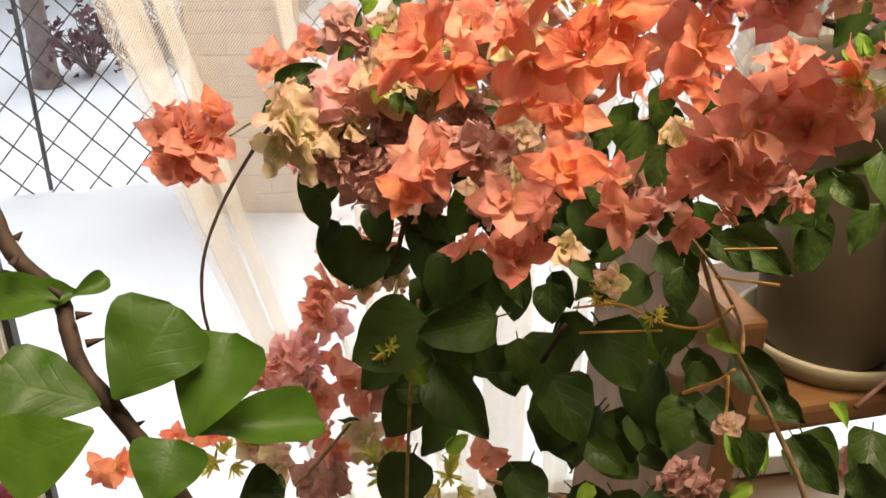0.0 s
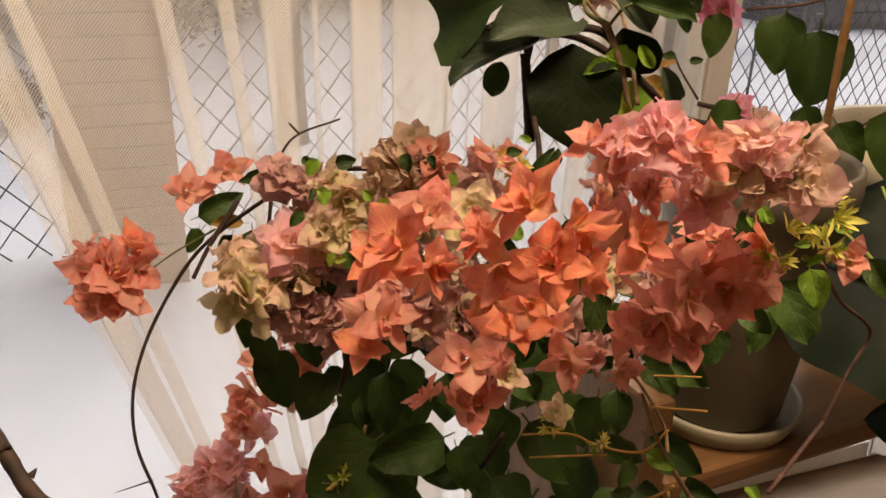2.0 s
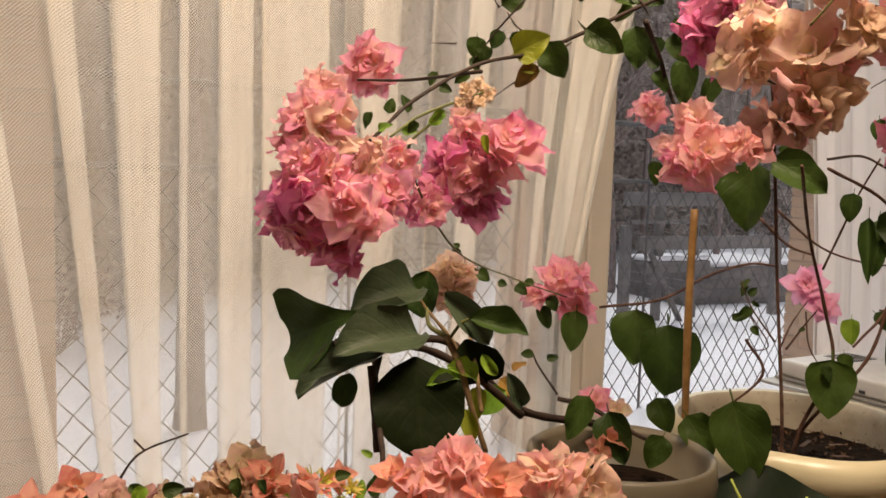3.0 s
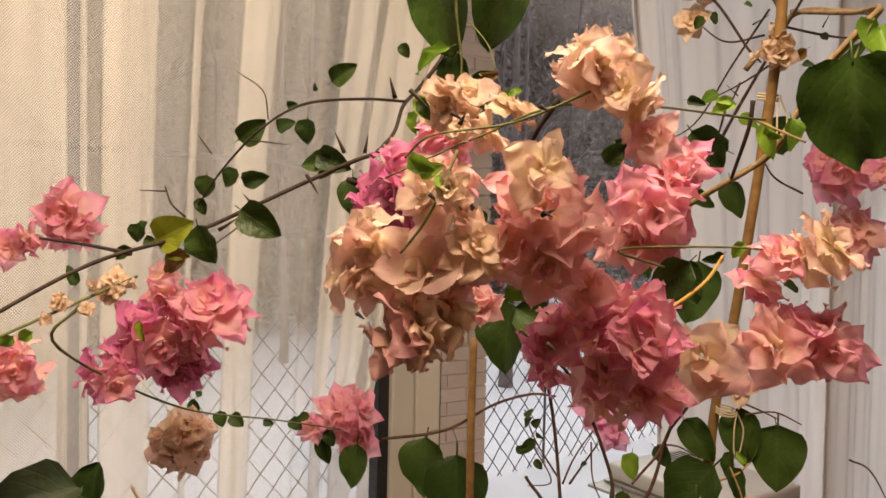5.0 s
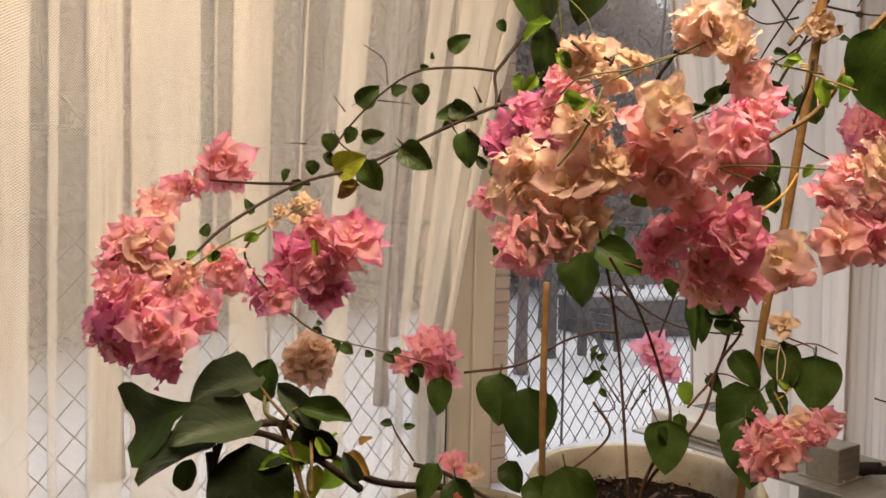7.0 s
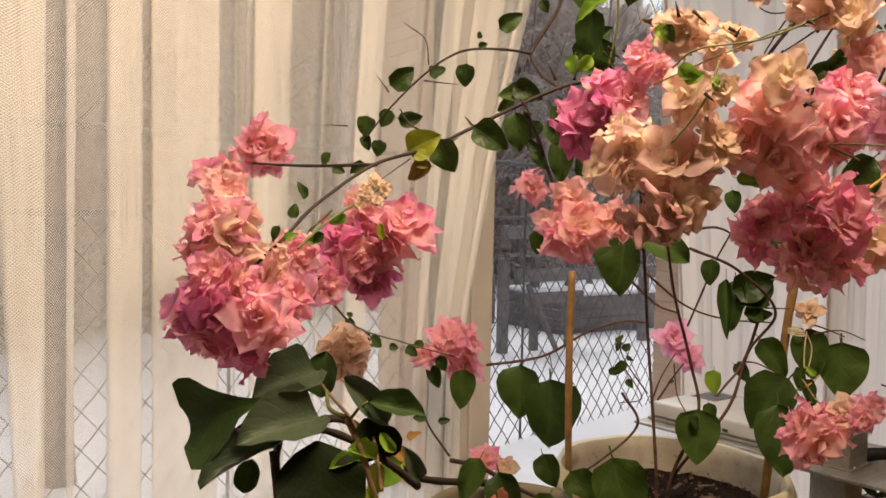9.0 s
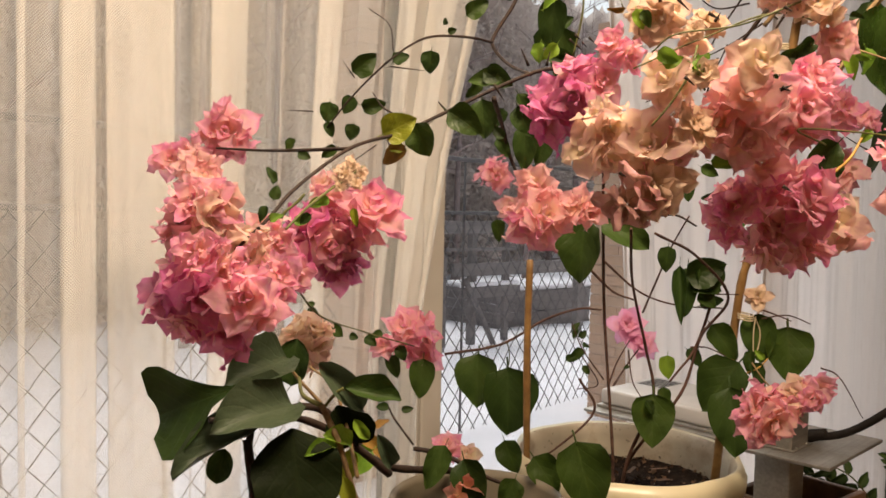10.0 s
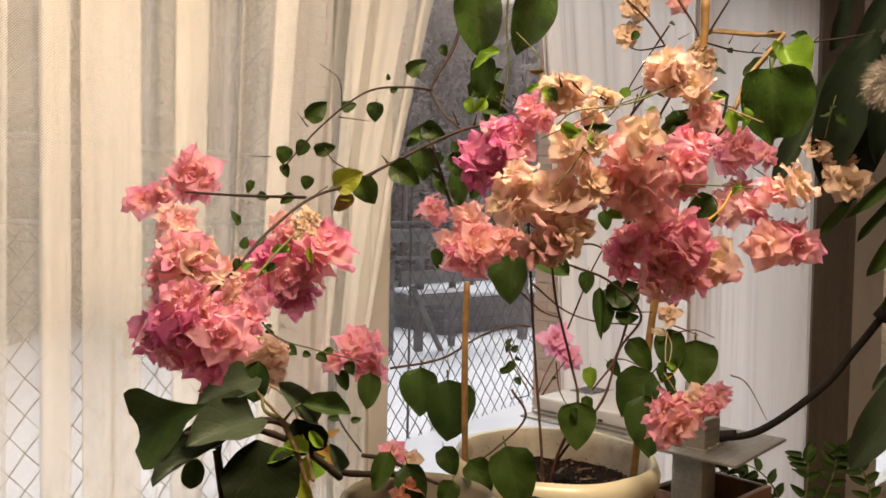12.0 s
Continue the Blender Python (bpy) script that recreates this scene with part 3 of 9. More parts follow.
def timber_bin():
    """A low boarded bin with snow lying on its lid."""
    b = thing("timber_bin", 7.33, 8.0, -0.16, "low dark timber bin under snow behind the fence", "bin")
    for i in range(4):
        z = 0.01 + i * 0.125
        part("board", box(0, 1.84, -0.012 * (i % 2), 0.03, z, z + 0.118), SHED, b, smooth=False)
        part("board", box(0.0, 0.03, 0.035, 1.1, z, z + 0.118), SHED, b, smooth=False)
        part("board", box(1.81, 1.84, 0.035, 1.1, z, z + 0.118), SHED, b, smooth=False)
    part("lid", box(-0.05, 1.90, -0.06, 1.15, 0.512, 0.545, 0.008), SHED, b, smooth=False)
    part("snow_cap", box(-0.03, 1.88, -0.04, 1.13, 0.546, 0.62, 0.035), SNOW, b, "thick snow on the lid")


timber_bin()


def timber_frame():
    """A rack of old timbers with some snow on them."""
    r = thing("timber_rack", 5.72, 7.2, -0.12, "old grey timber rack under snow behind the fence", "rack")
    part("upright", box(0.0, 0.10, 0, 0.10, 0, 1.10, 0.01), SHED, r, smooth=False)
    part("upright", box(0.47, 0.55, 0, 0.09, 0, 1.46, 0.01), SHED, r, smooth=False)
    part("upright", box(1.02, 1.09, 0.02, 0.09, 0, 1.42, 0.01), SHED, r, smooth=False)
    part("upright", box(2.30, 2.40, 0, 0.10, 0, 0.90, 0.01), SHED, r, smooth=False)
    part("beam", box(-0.05, 1.20, -0.06, -0.002, 1.32, 1.47, 0.01), SHED, r, smooth=False)
    part("beam", box(0.15, 2.48, -0.06, -0.002, 0.83, 0.98, 0.01), SHED, r, smooth=False)
    part("beam", box(0.25, 1.20, -0.06, -0.002, 0.57, 0.70, 0.01), SHED, r, smooth=False)
    part("rail", box(0.05, 1.15, -0.04, -0.004, 1.12, 1.16, 0.006), SHED, r, smooth=False)
    part("brace", tube([(0.30, -0.085, 0.80), (0.53, -0.09, 0.40), (0.76, -0.095, 0.0)], 0.035, 0.035, 8, 2), SHED, r)
    part("snow_cap", box(0.26, 1.19, -0.055, -0.004, 0.702, 0.76, 0.02), SNOW, r, "snow on a beam")


timber_frame()


def leafless_tree(x, y, height, r, seed, needles=False, label=""):
    """A tapered trunk, limbs and a crown of twigs or needle sprays."""
    rnd = random.Random(seed)
    z = snow_height(x, y) - 0.05
    tree = thing("pine_tree" if needles else "tree", x, y, z, label or ("dark conifer at the edge of the garden" if needles else "bare grey garden tree in snow"), "tree", "conifers behind the fence" if needles else "bare trees in the garden")
    top = Vector((rnd.uniform(-0.2, 0.2), rnd.uniform(-0.2, 0.2), height))
    mid = Vector((rnd.uniform(-0.1, 0.1), rnd.uniform(-0.1, 0.1), height * 0.45))
    line = [Vector((0, 0, 0)), Vector((0, 0, height * 0.12)), mid, top]
    part("trunk", tube(line, r, r * 0.25, 9, 5, 0.05), BARK["outdoor"], tree)
    pts = spline(line, 8)
    limbs, crown = bmesh.new(), bmesh.new()
    for i in range(46 if needles else 9):
        f = rnd.uniform(0.03 if needles else 0.62, 0.98)
        p = pts[int(f * (len(pts) - 1))]
        a = rnd.uniform(0, 6.283)
        reach = (height * 0.26 * (1.12 - f) if needles else height * 0.24 * rnd.uniform(0.6, 1.2))
        tip = p + Vector((math.cos(a) * reach, math.sin(a) * reach, reach * (-0.18 if needles else 0.75)))
        bend_p = p.lerp(tip, 0.5) + Vector((0, 0, reach * 0.12))
        tube([p, bend_p, tip], r * 0.2 * (1.1 - f) + 0.006, 0.004, 5, 3, bm=limbs)
        for k in range(34 if needles else 9):
            g = rnd.uniform(0.2, 1.0)
            q = (p.lerp(bend_p, g * 2) if g < 0.5 else bend_p.lerp(tip, g * 2 - 1))
            if needles:
                s = rnd.uniform(0.10, 0.24) * (0.6 + 0.05 * height)
                d = Vector((rnd.gauss(0, 1), rnd.gauss(0, 1), rnd.gauss(-0.4, 0.5))).normalized()
                e = d.cross(Vector((rnd.gauss(0, 1), rnd.gauss(0, 1), rnd.gauss(0, 1)))).normalized()
                crown.faces.new([crown.verts.new(q + v) for v in (-e * s * 0.16, d * s * 0.5 - e * s * 0.12, d * s, d * s * 0.5 + e * s * 0.12, e * s * 0.16)])
            else:
                d = Vector((rnd.gauss(0, 1), rnd.gauss(0, 1), rnd.gauss(0.5, 0.8))).normalized() * reach * rnd.uniform(0.2, 0.5)
                tube([q, q + d * 0.5 + Vector((0, 0, 0.02)), q + d], 0.006, 0.002, 3, 2, bm=crown)
    part("limbs", limbs, BARK["outdoor"], tree)
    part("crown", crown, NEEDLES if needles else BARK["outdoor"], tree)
    return tree


def place_trees():
    rnd = random.Random(21)
    leafless_tree(-1.46, 5.2, 4.6, 0.085, 3)
    leafless_tree(0.78, 5.0, 5.0, 0.11, 4)
    leafless_tree(3.05, 6.0, 4.2, 0.07, 5)
    leafless_tree(4.9, 6.6, 4.6, 0.08, 6)
    for i in range(18):
        x = -8 + i * 1.6 + rnd.uniform(-0.5, 0.5)
        far = 9.2 + 0.24 * max(0.0, x - 1) + rnd.uniform(0, 2.2)
        leafless_tree(x, far + 1.5 * (x > 2), rnd.uniform(4.6, 7.0), 0.1, 40 + i, True)
    for i in range(8):
        leafless_tree(-4 + i * 2.2 + rnd.uniform(-0.8, 0.8), 8.2 + rnd.uniform(-0.8, 0.8) + 0.2 * i, rnd.uniform(4.5, 6.0), 0.06, 80 + i)


def far_woods():
    """A belt of tangled undergrowth and conifer sprays closing the garden."""
    rnd = random.Random(77)
    bm = bmesh.new()
    for i in range(230000):
        x = rnd.uniform(-8, 15)
        y = 9.6 + 0.22 * max(0.0, x - 1) + (2.0 if x > 2.5 else 0.0) + rnd.uniform(0, 2.6)
        top = 7.4 + 1.2 * noise.noise(Vector((x * 0.55, 0.0, 3.0))) + 0.8 * noise.noise(Vector((x * 1.9, 5.0, 3.0)))
        z = snow_height(x, y) + top * rnd.random() ** 0.85
        s = rnd.uniform(0.06, 0.18)
        d = Vector((rnd.gauss(0, 0.6), rnd.gauss(0, 0.6), rnd.gauss(0.25, 0.7))).normalized()
        e = d.cross(Vector((rnd.gauss(0, 1), rnd.gauss(0, 1), rnd.gauss(0, 1)))).normalized()
        q = Vector((x, y, z))
        bm.faces.new([bm.verts.new(q + v) for v in (-e * s * 0.10, d * s * 0.5 - e * s * 0.2, d * s, d * s * 0.5 + e * s * 0.2, e * s * 0.10)])
    for i in range(26000):
        x = rnd.uniform(-16, 30)
        y = 13.6 + 0.22 * max(0.0, x - 1) + rnd.uniform(0, 2.0)
        z = snow_height(x, y) + (7.4 + 1.2 * noise.noise(Vector((x * 0.5, 0.0, 9.0)))) * rnd.random()
        s = rnd.uniform(0.4, 0.9)
        d = Vector((rnd.gauss(0, 0.5), rnd.gauss(0, 0.3), rnd.gauss(0.5, 0.7))).normalized()
        e = d.cross(Vector((0.2 * rnd.gauss(0, 1), 1.0, rnd.gauss(0, 0.3)))).normalized()
        q = Vector((x, y, z))
        bm.faces.new([bm.verts.new(q + v) for v in (-e * s * 0.10, d * s * 0.5 - e * s * 0.25, d * s, d * s * 0.5 + e * s * 0.25, e * s * 0.10)])
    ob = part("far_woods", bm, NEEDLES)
    tagged(ob, "dark tangled woods at the garden's edge", "woods", kind="stuff")


def distance():
    """Dense wood behind the nearer belt, with an uneven top."""
    bm = bmesh.new()
    cols = []
    for i in range(241):
        x = -20 + 52 * i / 240
        y = 17.0 + 0.22 * max(0.0, x - 1)
        top = 7.2 + 1.3 * noise.noise(Vector((x * 0.5, 0.0, 6.0))) + 0.9 * noise.noise(Vector((x * 1.7, 2.0, 6.0))) + 0.5 * noise.noise(Vector((x * 5.0, 4.0, 6.0)))
        cols.append([bm.verts.new((x, y + 0.5 * noise.noise(Vector((x * 1.3, k, 0.0))), -1.0 + (top + 1.0) * k / 8)) for k in range(9)])
    for a, b in zip(cols, cols[1:]):
        for k in range(8):
            bm.faces.new((a[k], b[k], b[k + 1], a[k + 1]))
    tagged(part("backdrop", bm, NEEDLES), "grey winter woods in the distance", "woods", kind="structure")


far_woods()
distance()
place_trees()


def dry_shrub(x, y, r, seed):
    rnd = random.Random(seed)
    z = snow_height(x, y)
    bush = thing("shrub", x, y, z, "dry dark shrub sticking out of the snow", "shrub", "dry shrubs in the snow")
    twigs, leaves = bmesh.new(), bmesh.new()
    for i in range(34):
        a = rnd.uniform(0, 6.283)
        tip = Vector((math.cos(a) * r * rnd.uniform(0.2, 1), math.sin(a) * r * rnd.uniform(0.2, 1), r * rnd.uniform(0.4, 1.3)))
        tube([(0, 0, 0), tip * 0.5 + Vector((0, 0, r * 0.12)), tip], 0.006, 0.002, 4, 3, bm=twigs)
        for k in range(8):
            q = tip * rnd.uniform(0.45, 1.0) + Vector((rnd.gauss(0, 0.05), rnd.gauss(0, 0.05), rnd.gauss(0, 0.05)))
            d = Vector((rnd.gauss(0, 1), rnd.gauss(0, 1), rnd.gauss(0, 1))).normalized() * rnd.uniform(0.02, 0.05)
            e = d.orthogonal() * 0.4
            leaves.faces.new([leaves.verts.new(q + v) for v in (-d, e, d, -e)])
    part("twigs", twigs, BARK["outdoor"], bush)
    part("leaves", leaves, DEAD, bush)


dry_shrub(-1.25, 5.4, 0.42, 1)
dry_shrub(-0.85, 5.8, 0.34, 2)
dry_shrub(0.1, 7.4, 0.8, 3)
dry_shrub(-0.6, 8.2, 0.9, 4)


# ---- plants: shared blades and flowers ----
def blade(bm, uv, base, way, face, length, width, shape, cup, curl, ripple=0.0, phase=0.0, nu=4, nv=6, crumple=0.0):
    """One petal or leaf: from base along way, its upper side towards face. cup folds it along the midrib, curl bends its
    tip back, crumple bulges it unevenly."""
    way = way.normalized()
    side = way.cross(face).normalized()
    face = side.cross(way).normalized()
    pts, ang, p = [], 0.0, Vector(base)
    step = length / nv
    rows = []
    for j in range(nv + 1):
        v = j / nv
        w = width * shape(v)
        d = (way * math.cos(ang) - face * math.sin(ang))
        nrm = (face * math.cos(ang) + way * math.sin(ang))
        row = []
        for i in range(nu + 1):
            u = i / nu * 2 - 1
            lift = cup * w * abs(u) ** 1.5 + ripple * width * (math.sin(phase + v * 9.0 + u * 2.0) * abs(u) + 0.7 * math.sin(phase * 2.3 + v * 17.0 + (3.0 if u > 0 else 0.0)) * u * u)
            if crumple:
                lift += crumple * width * min(1.0, 2.5 * v) * noise.noise(Vector((u * 0.9 + phase * 7.1, v * 2.6, phase * 3.3)))
            row.append(bm.verts.new(p + side * (u * w * 0.5 * (1 - 0.18 * abs(cup) * abs(u))) + nrm * lift))
        rows.append((row, v))
        p = p + d * step
        ang += curl / nv
    for (a, va), (b, vb) in zip(rows, rows[1:]):
        for i in range(nu):
            f = bm.faces.new((a[i], a[i + 1], b[i + 1], b[i]))
            for lp, (uu, vv) in zip(f.loops, ((i / nu, va), ((i + 1) / nu, va), ((i + 1) / nu, vb), (i / nu, vb))):
                lp[uv].uv = (uu, vv)
            f.smooth = True


def ovate(v):
    return max(0.04, 1.72 * (max(v, 0.0) ** 0.55) * ((1 - v) ** 0.74)) if v < 1 else 0.0


def pointed(v):
    return max(0.02, 1.75 * (v ** 0.62) * ((1 - v) ** 0.78)) if 0 < v < 1 else (0.06 if v == 0 else 0.0)


def heart(v):
    if v >= 1:
        return 0.0
    return max(0.03, 1.78 * (v ** 0.40) * ((1 - v) ** 0.86))


def cordate(v):
    """Broad shoulders and a long drawn-out point."""
    return float(np.interp(v, (0, 0.03, 0.1, 0.22, 0.36, 0.5, 0.64, 0.78, 0.9, 1.0), (0.45, 0.72, 0.92, 1.02, 1.0, 0.88, 0.66, 0.38, 0.14, 0.0)))


def oval(v):
    """A broad leaf with a short point at either end."""
    return float(np.interp(v, (0, 0.05, 0.15, 0.3, 0.45, 0.6, 0.75, 0.87, 0.95, 1.0), (0.05, 0.36, 0.70, 0.95, 1.03, 1.0, 0.82, 0.52, 0.22, 0.0)))


def fan(v):
    """A leaf that runs down its stalk and opens towards a blunt end."""
    return float(np.interp(v, (0, 0.15, 0.28, 0.42, 0.58, 0.74, 0.88, 0.96, 1.0), (0.05, 0.10, 0.20, 0.44, 0.76, 1.02, 1.0, 0.80, 0.45)))


def obovate(v):
    return max(0.05, 1.25 * (v ** 0.8) * (max(1 - v ** 4, 0.0) ** 0.5)) if v < 1 else 0.12


def strap(v):
    return max(0.03, (min(1.0, v * 6) ** 0.6) * ((1 - v) ** 0.45)) if v < 1 else 0.0


def papery(v):
    """A broad bract that narrows at once to a small point."""
    return float(np.interp(v, (0, 0.08, 0.22, 0.42, 0.60, 0.75, 0.86, 0.94, 1.0), (0.16, 0.52, 0.88, 1.04, 0.98, 0.76, 0.46, 0.19, 0.0)))


def starry(v):
    """A longer bract with a drawn-out point."""
    return float(np.interp(v, (0, 0.1, 0.25, 0.42, 0.6, 0.8, 0.92, 1.0), (0.14, 0.5, 0.86, 1.0, 0.86, 0.46, 0.18, 0.0)))


def frilled(v):
    """A short broad bract with a small drawn-out point."""
    return float(np.interp(v, (0, 0.1, 0.25, 0.45, 0.62, 0.78, 0.9, 1.0), (0.16, 0.50, 0.88, 1.04, 0.88, 0.50, 0.19, 0.0)))


def flower_mesh(kind, seed):
    """A double flower, unit size, opening towards +Z: whorls of papery bracts, the inner ones upright, the outer ones spread or bent back."""
    rnd = random.Random(seed)
    bm = bmesh.new()
    uv = bm.loops.layers.uv.new("UVMap")
    if kind in ("orange", "coral"):
        whorls, shape, wide, rip, cru = ((3, 20, 0.55), (3, 48, 0.88), (4, 76, 1.0)), starry, 0.70, 0.05, 0.12
    elif kind == "bud":
        whorls, shape, wide, rip, cru = ((4, 10, 0.9), (5, 28, 1.0), (6, 52, 0.9)), pointed, 0.34, 0.03, 0.03
    elif kind in ("dry", "faded", "dusky"):
        whorls, shape, wide, rip, cru = ((3, 22, 0.50), (4, 52, 0.80), (4, 80, 1.0), (4, 104, 0.95)), papery, 0.74, 0.09, 0.22
    elif kind == "cream":
        whorls, shape, wide, rip, cru = ((3, 22, 0.46), (3, 52, 0.82), (4, 82, 1.0), (3, 104, 0.95)), papery, 0.82, 0.08, 0.16
    else:
        whorls, shape, wide, rip, cru = ((3, 16, 0.40), (4, 40, 0.70), (5, 68, 0.92), (5, 96, 1.0)), frilled, 0.76, 0.09, 0.13
    for n, tilt, size in whorls:
        start = rnd.uniform(0, 6.283)
        for i in range(n):
            a = start + 6.283 * i / n + rnd.uniform(-0.3, 0.3)
            t = radians(tilt + rnd.uniform(-15, 15))
            out, up = Vector((math.cos(a), math.sin(a), 0)), Vector((0, 0, 1))
            way = out * math.sin(t) + up * math.cos(t)
            face = up * math.sin(t) - out * math.cos(t)
            face = (face + Vector((rnd.gauss(0, 0.15), rnd.gauss(0, 0.15), rnd.gauss(0, 0.15)))).normalized()
            s = size * rnd.uniform(0.78, 1.18)
            base = out * 0.04 - up * (0.0008 * tilt)
            blade(bm, uv, base, way, face, s, s * wide * rnd.uniform(0.82, 1.18), shape, rnd.uniform(-0.02, 0.20), rnd.uniform(-0.30, 0.85), rip, rnd.uniform(0, 6), 6, 9, cru)
    me = bpy.data.meshes.new(kind + "_flower")
    bm.to_mesh(me)
    bm.free()
    me.materials.append(BRACT[kind])
    return me


FLOWERS = {k: [flower_mesh(k, 100 * i + len(k)) for i in range(8)] for k in BRACT}


def leaf_mesh(shape, wide, material, cup, curl, seed, ripple=0.045, stalk=True, nu=6, nv=10):
    """A leaf of unit length along +Y, its upper side +Z, with a short stalk."""
    bm = bmesh.new()
    uv = bm.loops.layers.uv.new("UVMap")
    blade(bm, uv, (0, 0, 0), Vector((0, 1, 0)), Vector((0, 0, 1)), 1.0, wide, shape, cup, curl, ripple, seed * 1.7, nu, nv)
    if stalk:
        tube([(0, -0.16, -0.05), (0, -0.08, -0.02), (0, 0.05, 0.004)], 0.014, 0.014, 5, 3, bm=bm)
    me = bpy.data.meshes.new("leaf")
    bm.to_mesh(me)
    bm.free()
    me.materials.append(LEAF[material])
    me.shade_smooth()
    return me


SHAPES = {"heart": (heart, 0.98), "oval": (oval, 1.0), "cordate": (cordate, 1.08), "fan": (fan, 0.92), "long": (ovate, 0.42), "spurge": (obovate, 0.78), "strap": (strap, 0.17), "big": (heart, 1.06)}
LEAVES = {}


def leaf(plant, base, tip, width, face=(0, -1, 0.3), kind="green", shape="heart", cup=0.22, curl=0.35, label=""):
    """A leaf from its stalk to its tip; width: breadth against the usual one; face: where its upper side looks."""
    key = (kind, shape, round(cup * 4), round(curl * 3))
    if key not in LEAVES:
        fn, wide = SHAPES[shape]
        LEAVES[key] = leaf_mesh(fn, wide, kind, round(cup * 4) / 4, round(curl * 3) / 3, len(LEAVES), stalk=shape in ("heart", "big", "cordate"), nu=12 if shape in ("big", "cordate") else 6, nv=18 if shape in ("big", "cordate") else 10)
    base, tip = Vector(base), Vector(tip)
    y = tip - base
    size = y.length * (1.0 + 0.06 * abs(curl))
    y.normalize()
    z = Vector(face)
    z = (z - y * z.dot(y)).normalized()
    x = y.cross(z)
    m = Matrix((x * size * width, y * size, z * size)).transposed().to_4x4()
    m.translation = base
    return share("leaf", LEAVES[key], plant.matrix_basis.inverted() @ m, plant, label)


def flowers(plant, x, y, z, r, n, kind, seed=0, lean=(0.0, -0.75, 0.25), squash=1.0):
    """A head of n double flowers packed about one place."""
    rnd = random.Random(seed * 31 + n)
    kinds = kind.split("+")
    back = plant.matrix_basis.inverted()
    for i in range(n):
        if n == 1:
            d = Vector(lean)
            at = Vector((x, y, z))
            size = r * 1.15
        else:
            h = 1 - 2 * (i + 0.5) / n
            a = i * 2.39996 + seed
            q = math.sqrt(1 - h * h)
            d = Vector((q * math.cos(a), q * math.sin(a), h)) + Vector(lean) * 0.45
            d += Vector((rnd.gauss(0, 0.15), rnd.gauss(0, 0.15), rnd.gauss(0, 0.15)))
            d.normalize()
            size = r * (1.05 if n < 4 else 0.92 if n < 7 else 0.78) * rnd.uniform(0.80, 1.15)
            at = Vector((x, y, z)) + Vector((d.x, d.y, d.z * squash)) * (r - size * 0.5)
        turn = d.to_track_quat("Z", "Y").to_matrix().to_4x4() @ Matrix.Rotation(rnd.uniform(0, 6.283), 4, "Z")
        m = Matrix.Translation(at) @ turn @ Matrix.Scale(size, 4)
        k = kinds[rnd.randrange(len(kinds))]
        share("flower", FLOWERS[k][rnd.randrange(8)], back @ m, plant)


def stem(plant, pts, r0, r1, kind="brown", name="stem", label=""):
    back = plant.matrix_basis.inverted()
    return part(name, tube([back @ Vector(p) for p in pts], r0, r1, 7, 7, 0.08), BARK[kind], plant, label)


def thorn(plant, x, y, z, dx, dy, dz, r=0.0022):
    back = plant.matrix_basis.inverted()
    p = back @ Vector((x, y, z))
    return part("thorn", tube([p, p + Vector((dx, dy, dz)) * 0.5, p + Vector((dx, dy, dz))], r, 0.0003, 6, 2), BARK["brown"], plant)


# ---- stands and pots ----
def bench():
    b = thing("plant_bench", 0.45, 0.562, 0.0, "narrow varnished pine bench holding flower pots", "bench")
    b.rotation_euler = (0, 0, radians(4))
    for y in (0.0, 0.146):
        part("benchtop", box(-0.045, 1.32, y, y + 0.142, 0.836, BENCH, 0.008), WOOD, b, smooth=False)
    for y in (0.03, 0.215):
        part("leg", box(1.20, 1.245, y, y + 0.045, 0.0, 0.835, 0.006), WOOD_UP, b, smooth=False)
    part("end_panel", box(-0.075, -0.046, 0.0, 0.288, 0.0, 0.97, 0.006), WOOD_UP, b, "upright pine end board", smooth=False)


BENCH = 0.866
bench()


def olive_pot():
    p = thing("flower_pot", 0.541, 0.660, BENCH + 0.001, "beige pot, its shade put into olive-brown, in a pale saucer on the bench", "flower pot")
    part("saucer", lathe([(0.001, 0.004), (0.070, 0.004), (0.081, 0.010), (0.087, 0.024), (0.091, 0.028), (0.095, 0.024), (0.084, 0.0), (0.001, 0.0)], 48), OLIVE_SAUCER, p, "pale olive saucer")
    part("body", lathe([(0.001, 0.010), (0.064, 0.010), (0.070, 0.018), (0.087, 0.18), (0.094, 0.262), (0.098, 0.266), (0.100, 0.286), (0.098, 0.306), (0.094, 0.309), (0.089, 0.300), (0.089, 0.245), (0.001, 0.243)], 56), OLIVE, p)
    part("soil", lathe([(0.001, 0.272), (0.05, 0.268), (0.0885, 0.262)], 32), SOIL, p, "dark potting soil")


OLIVE_SAUCER = plain("pale_olive_saucer", (0.27, 0.24, 0.16), (0.36, 0.32, 0.22), 9.0, 0.45, 0.1)
olive_pot()


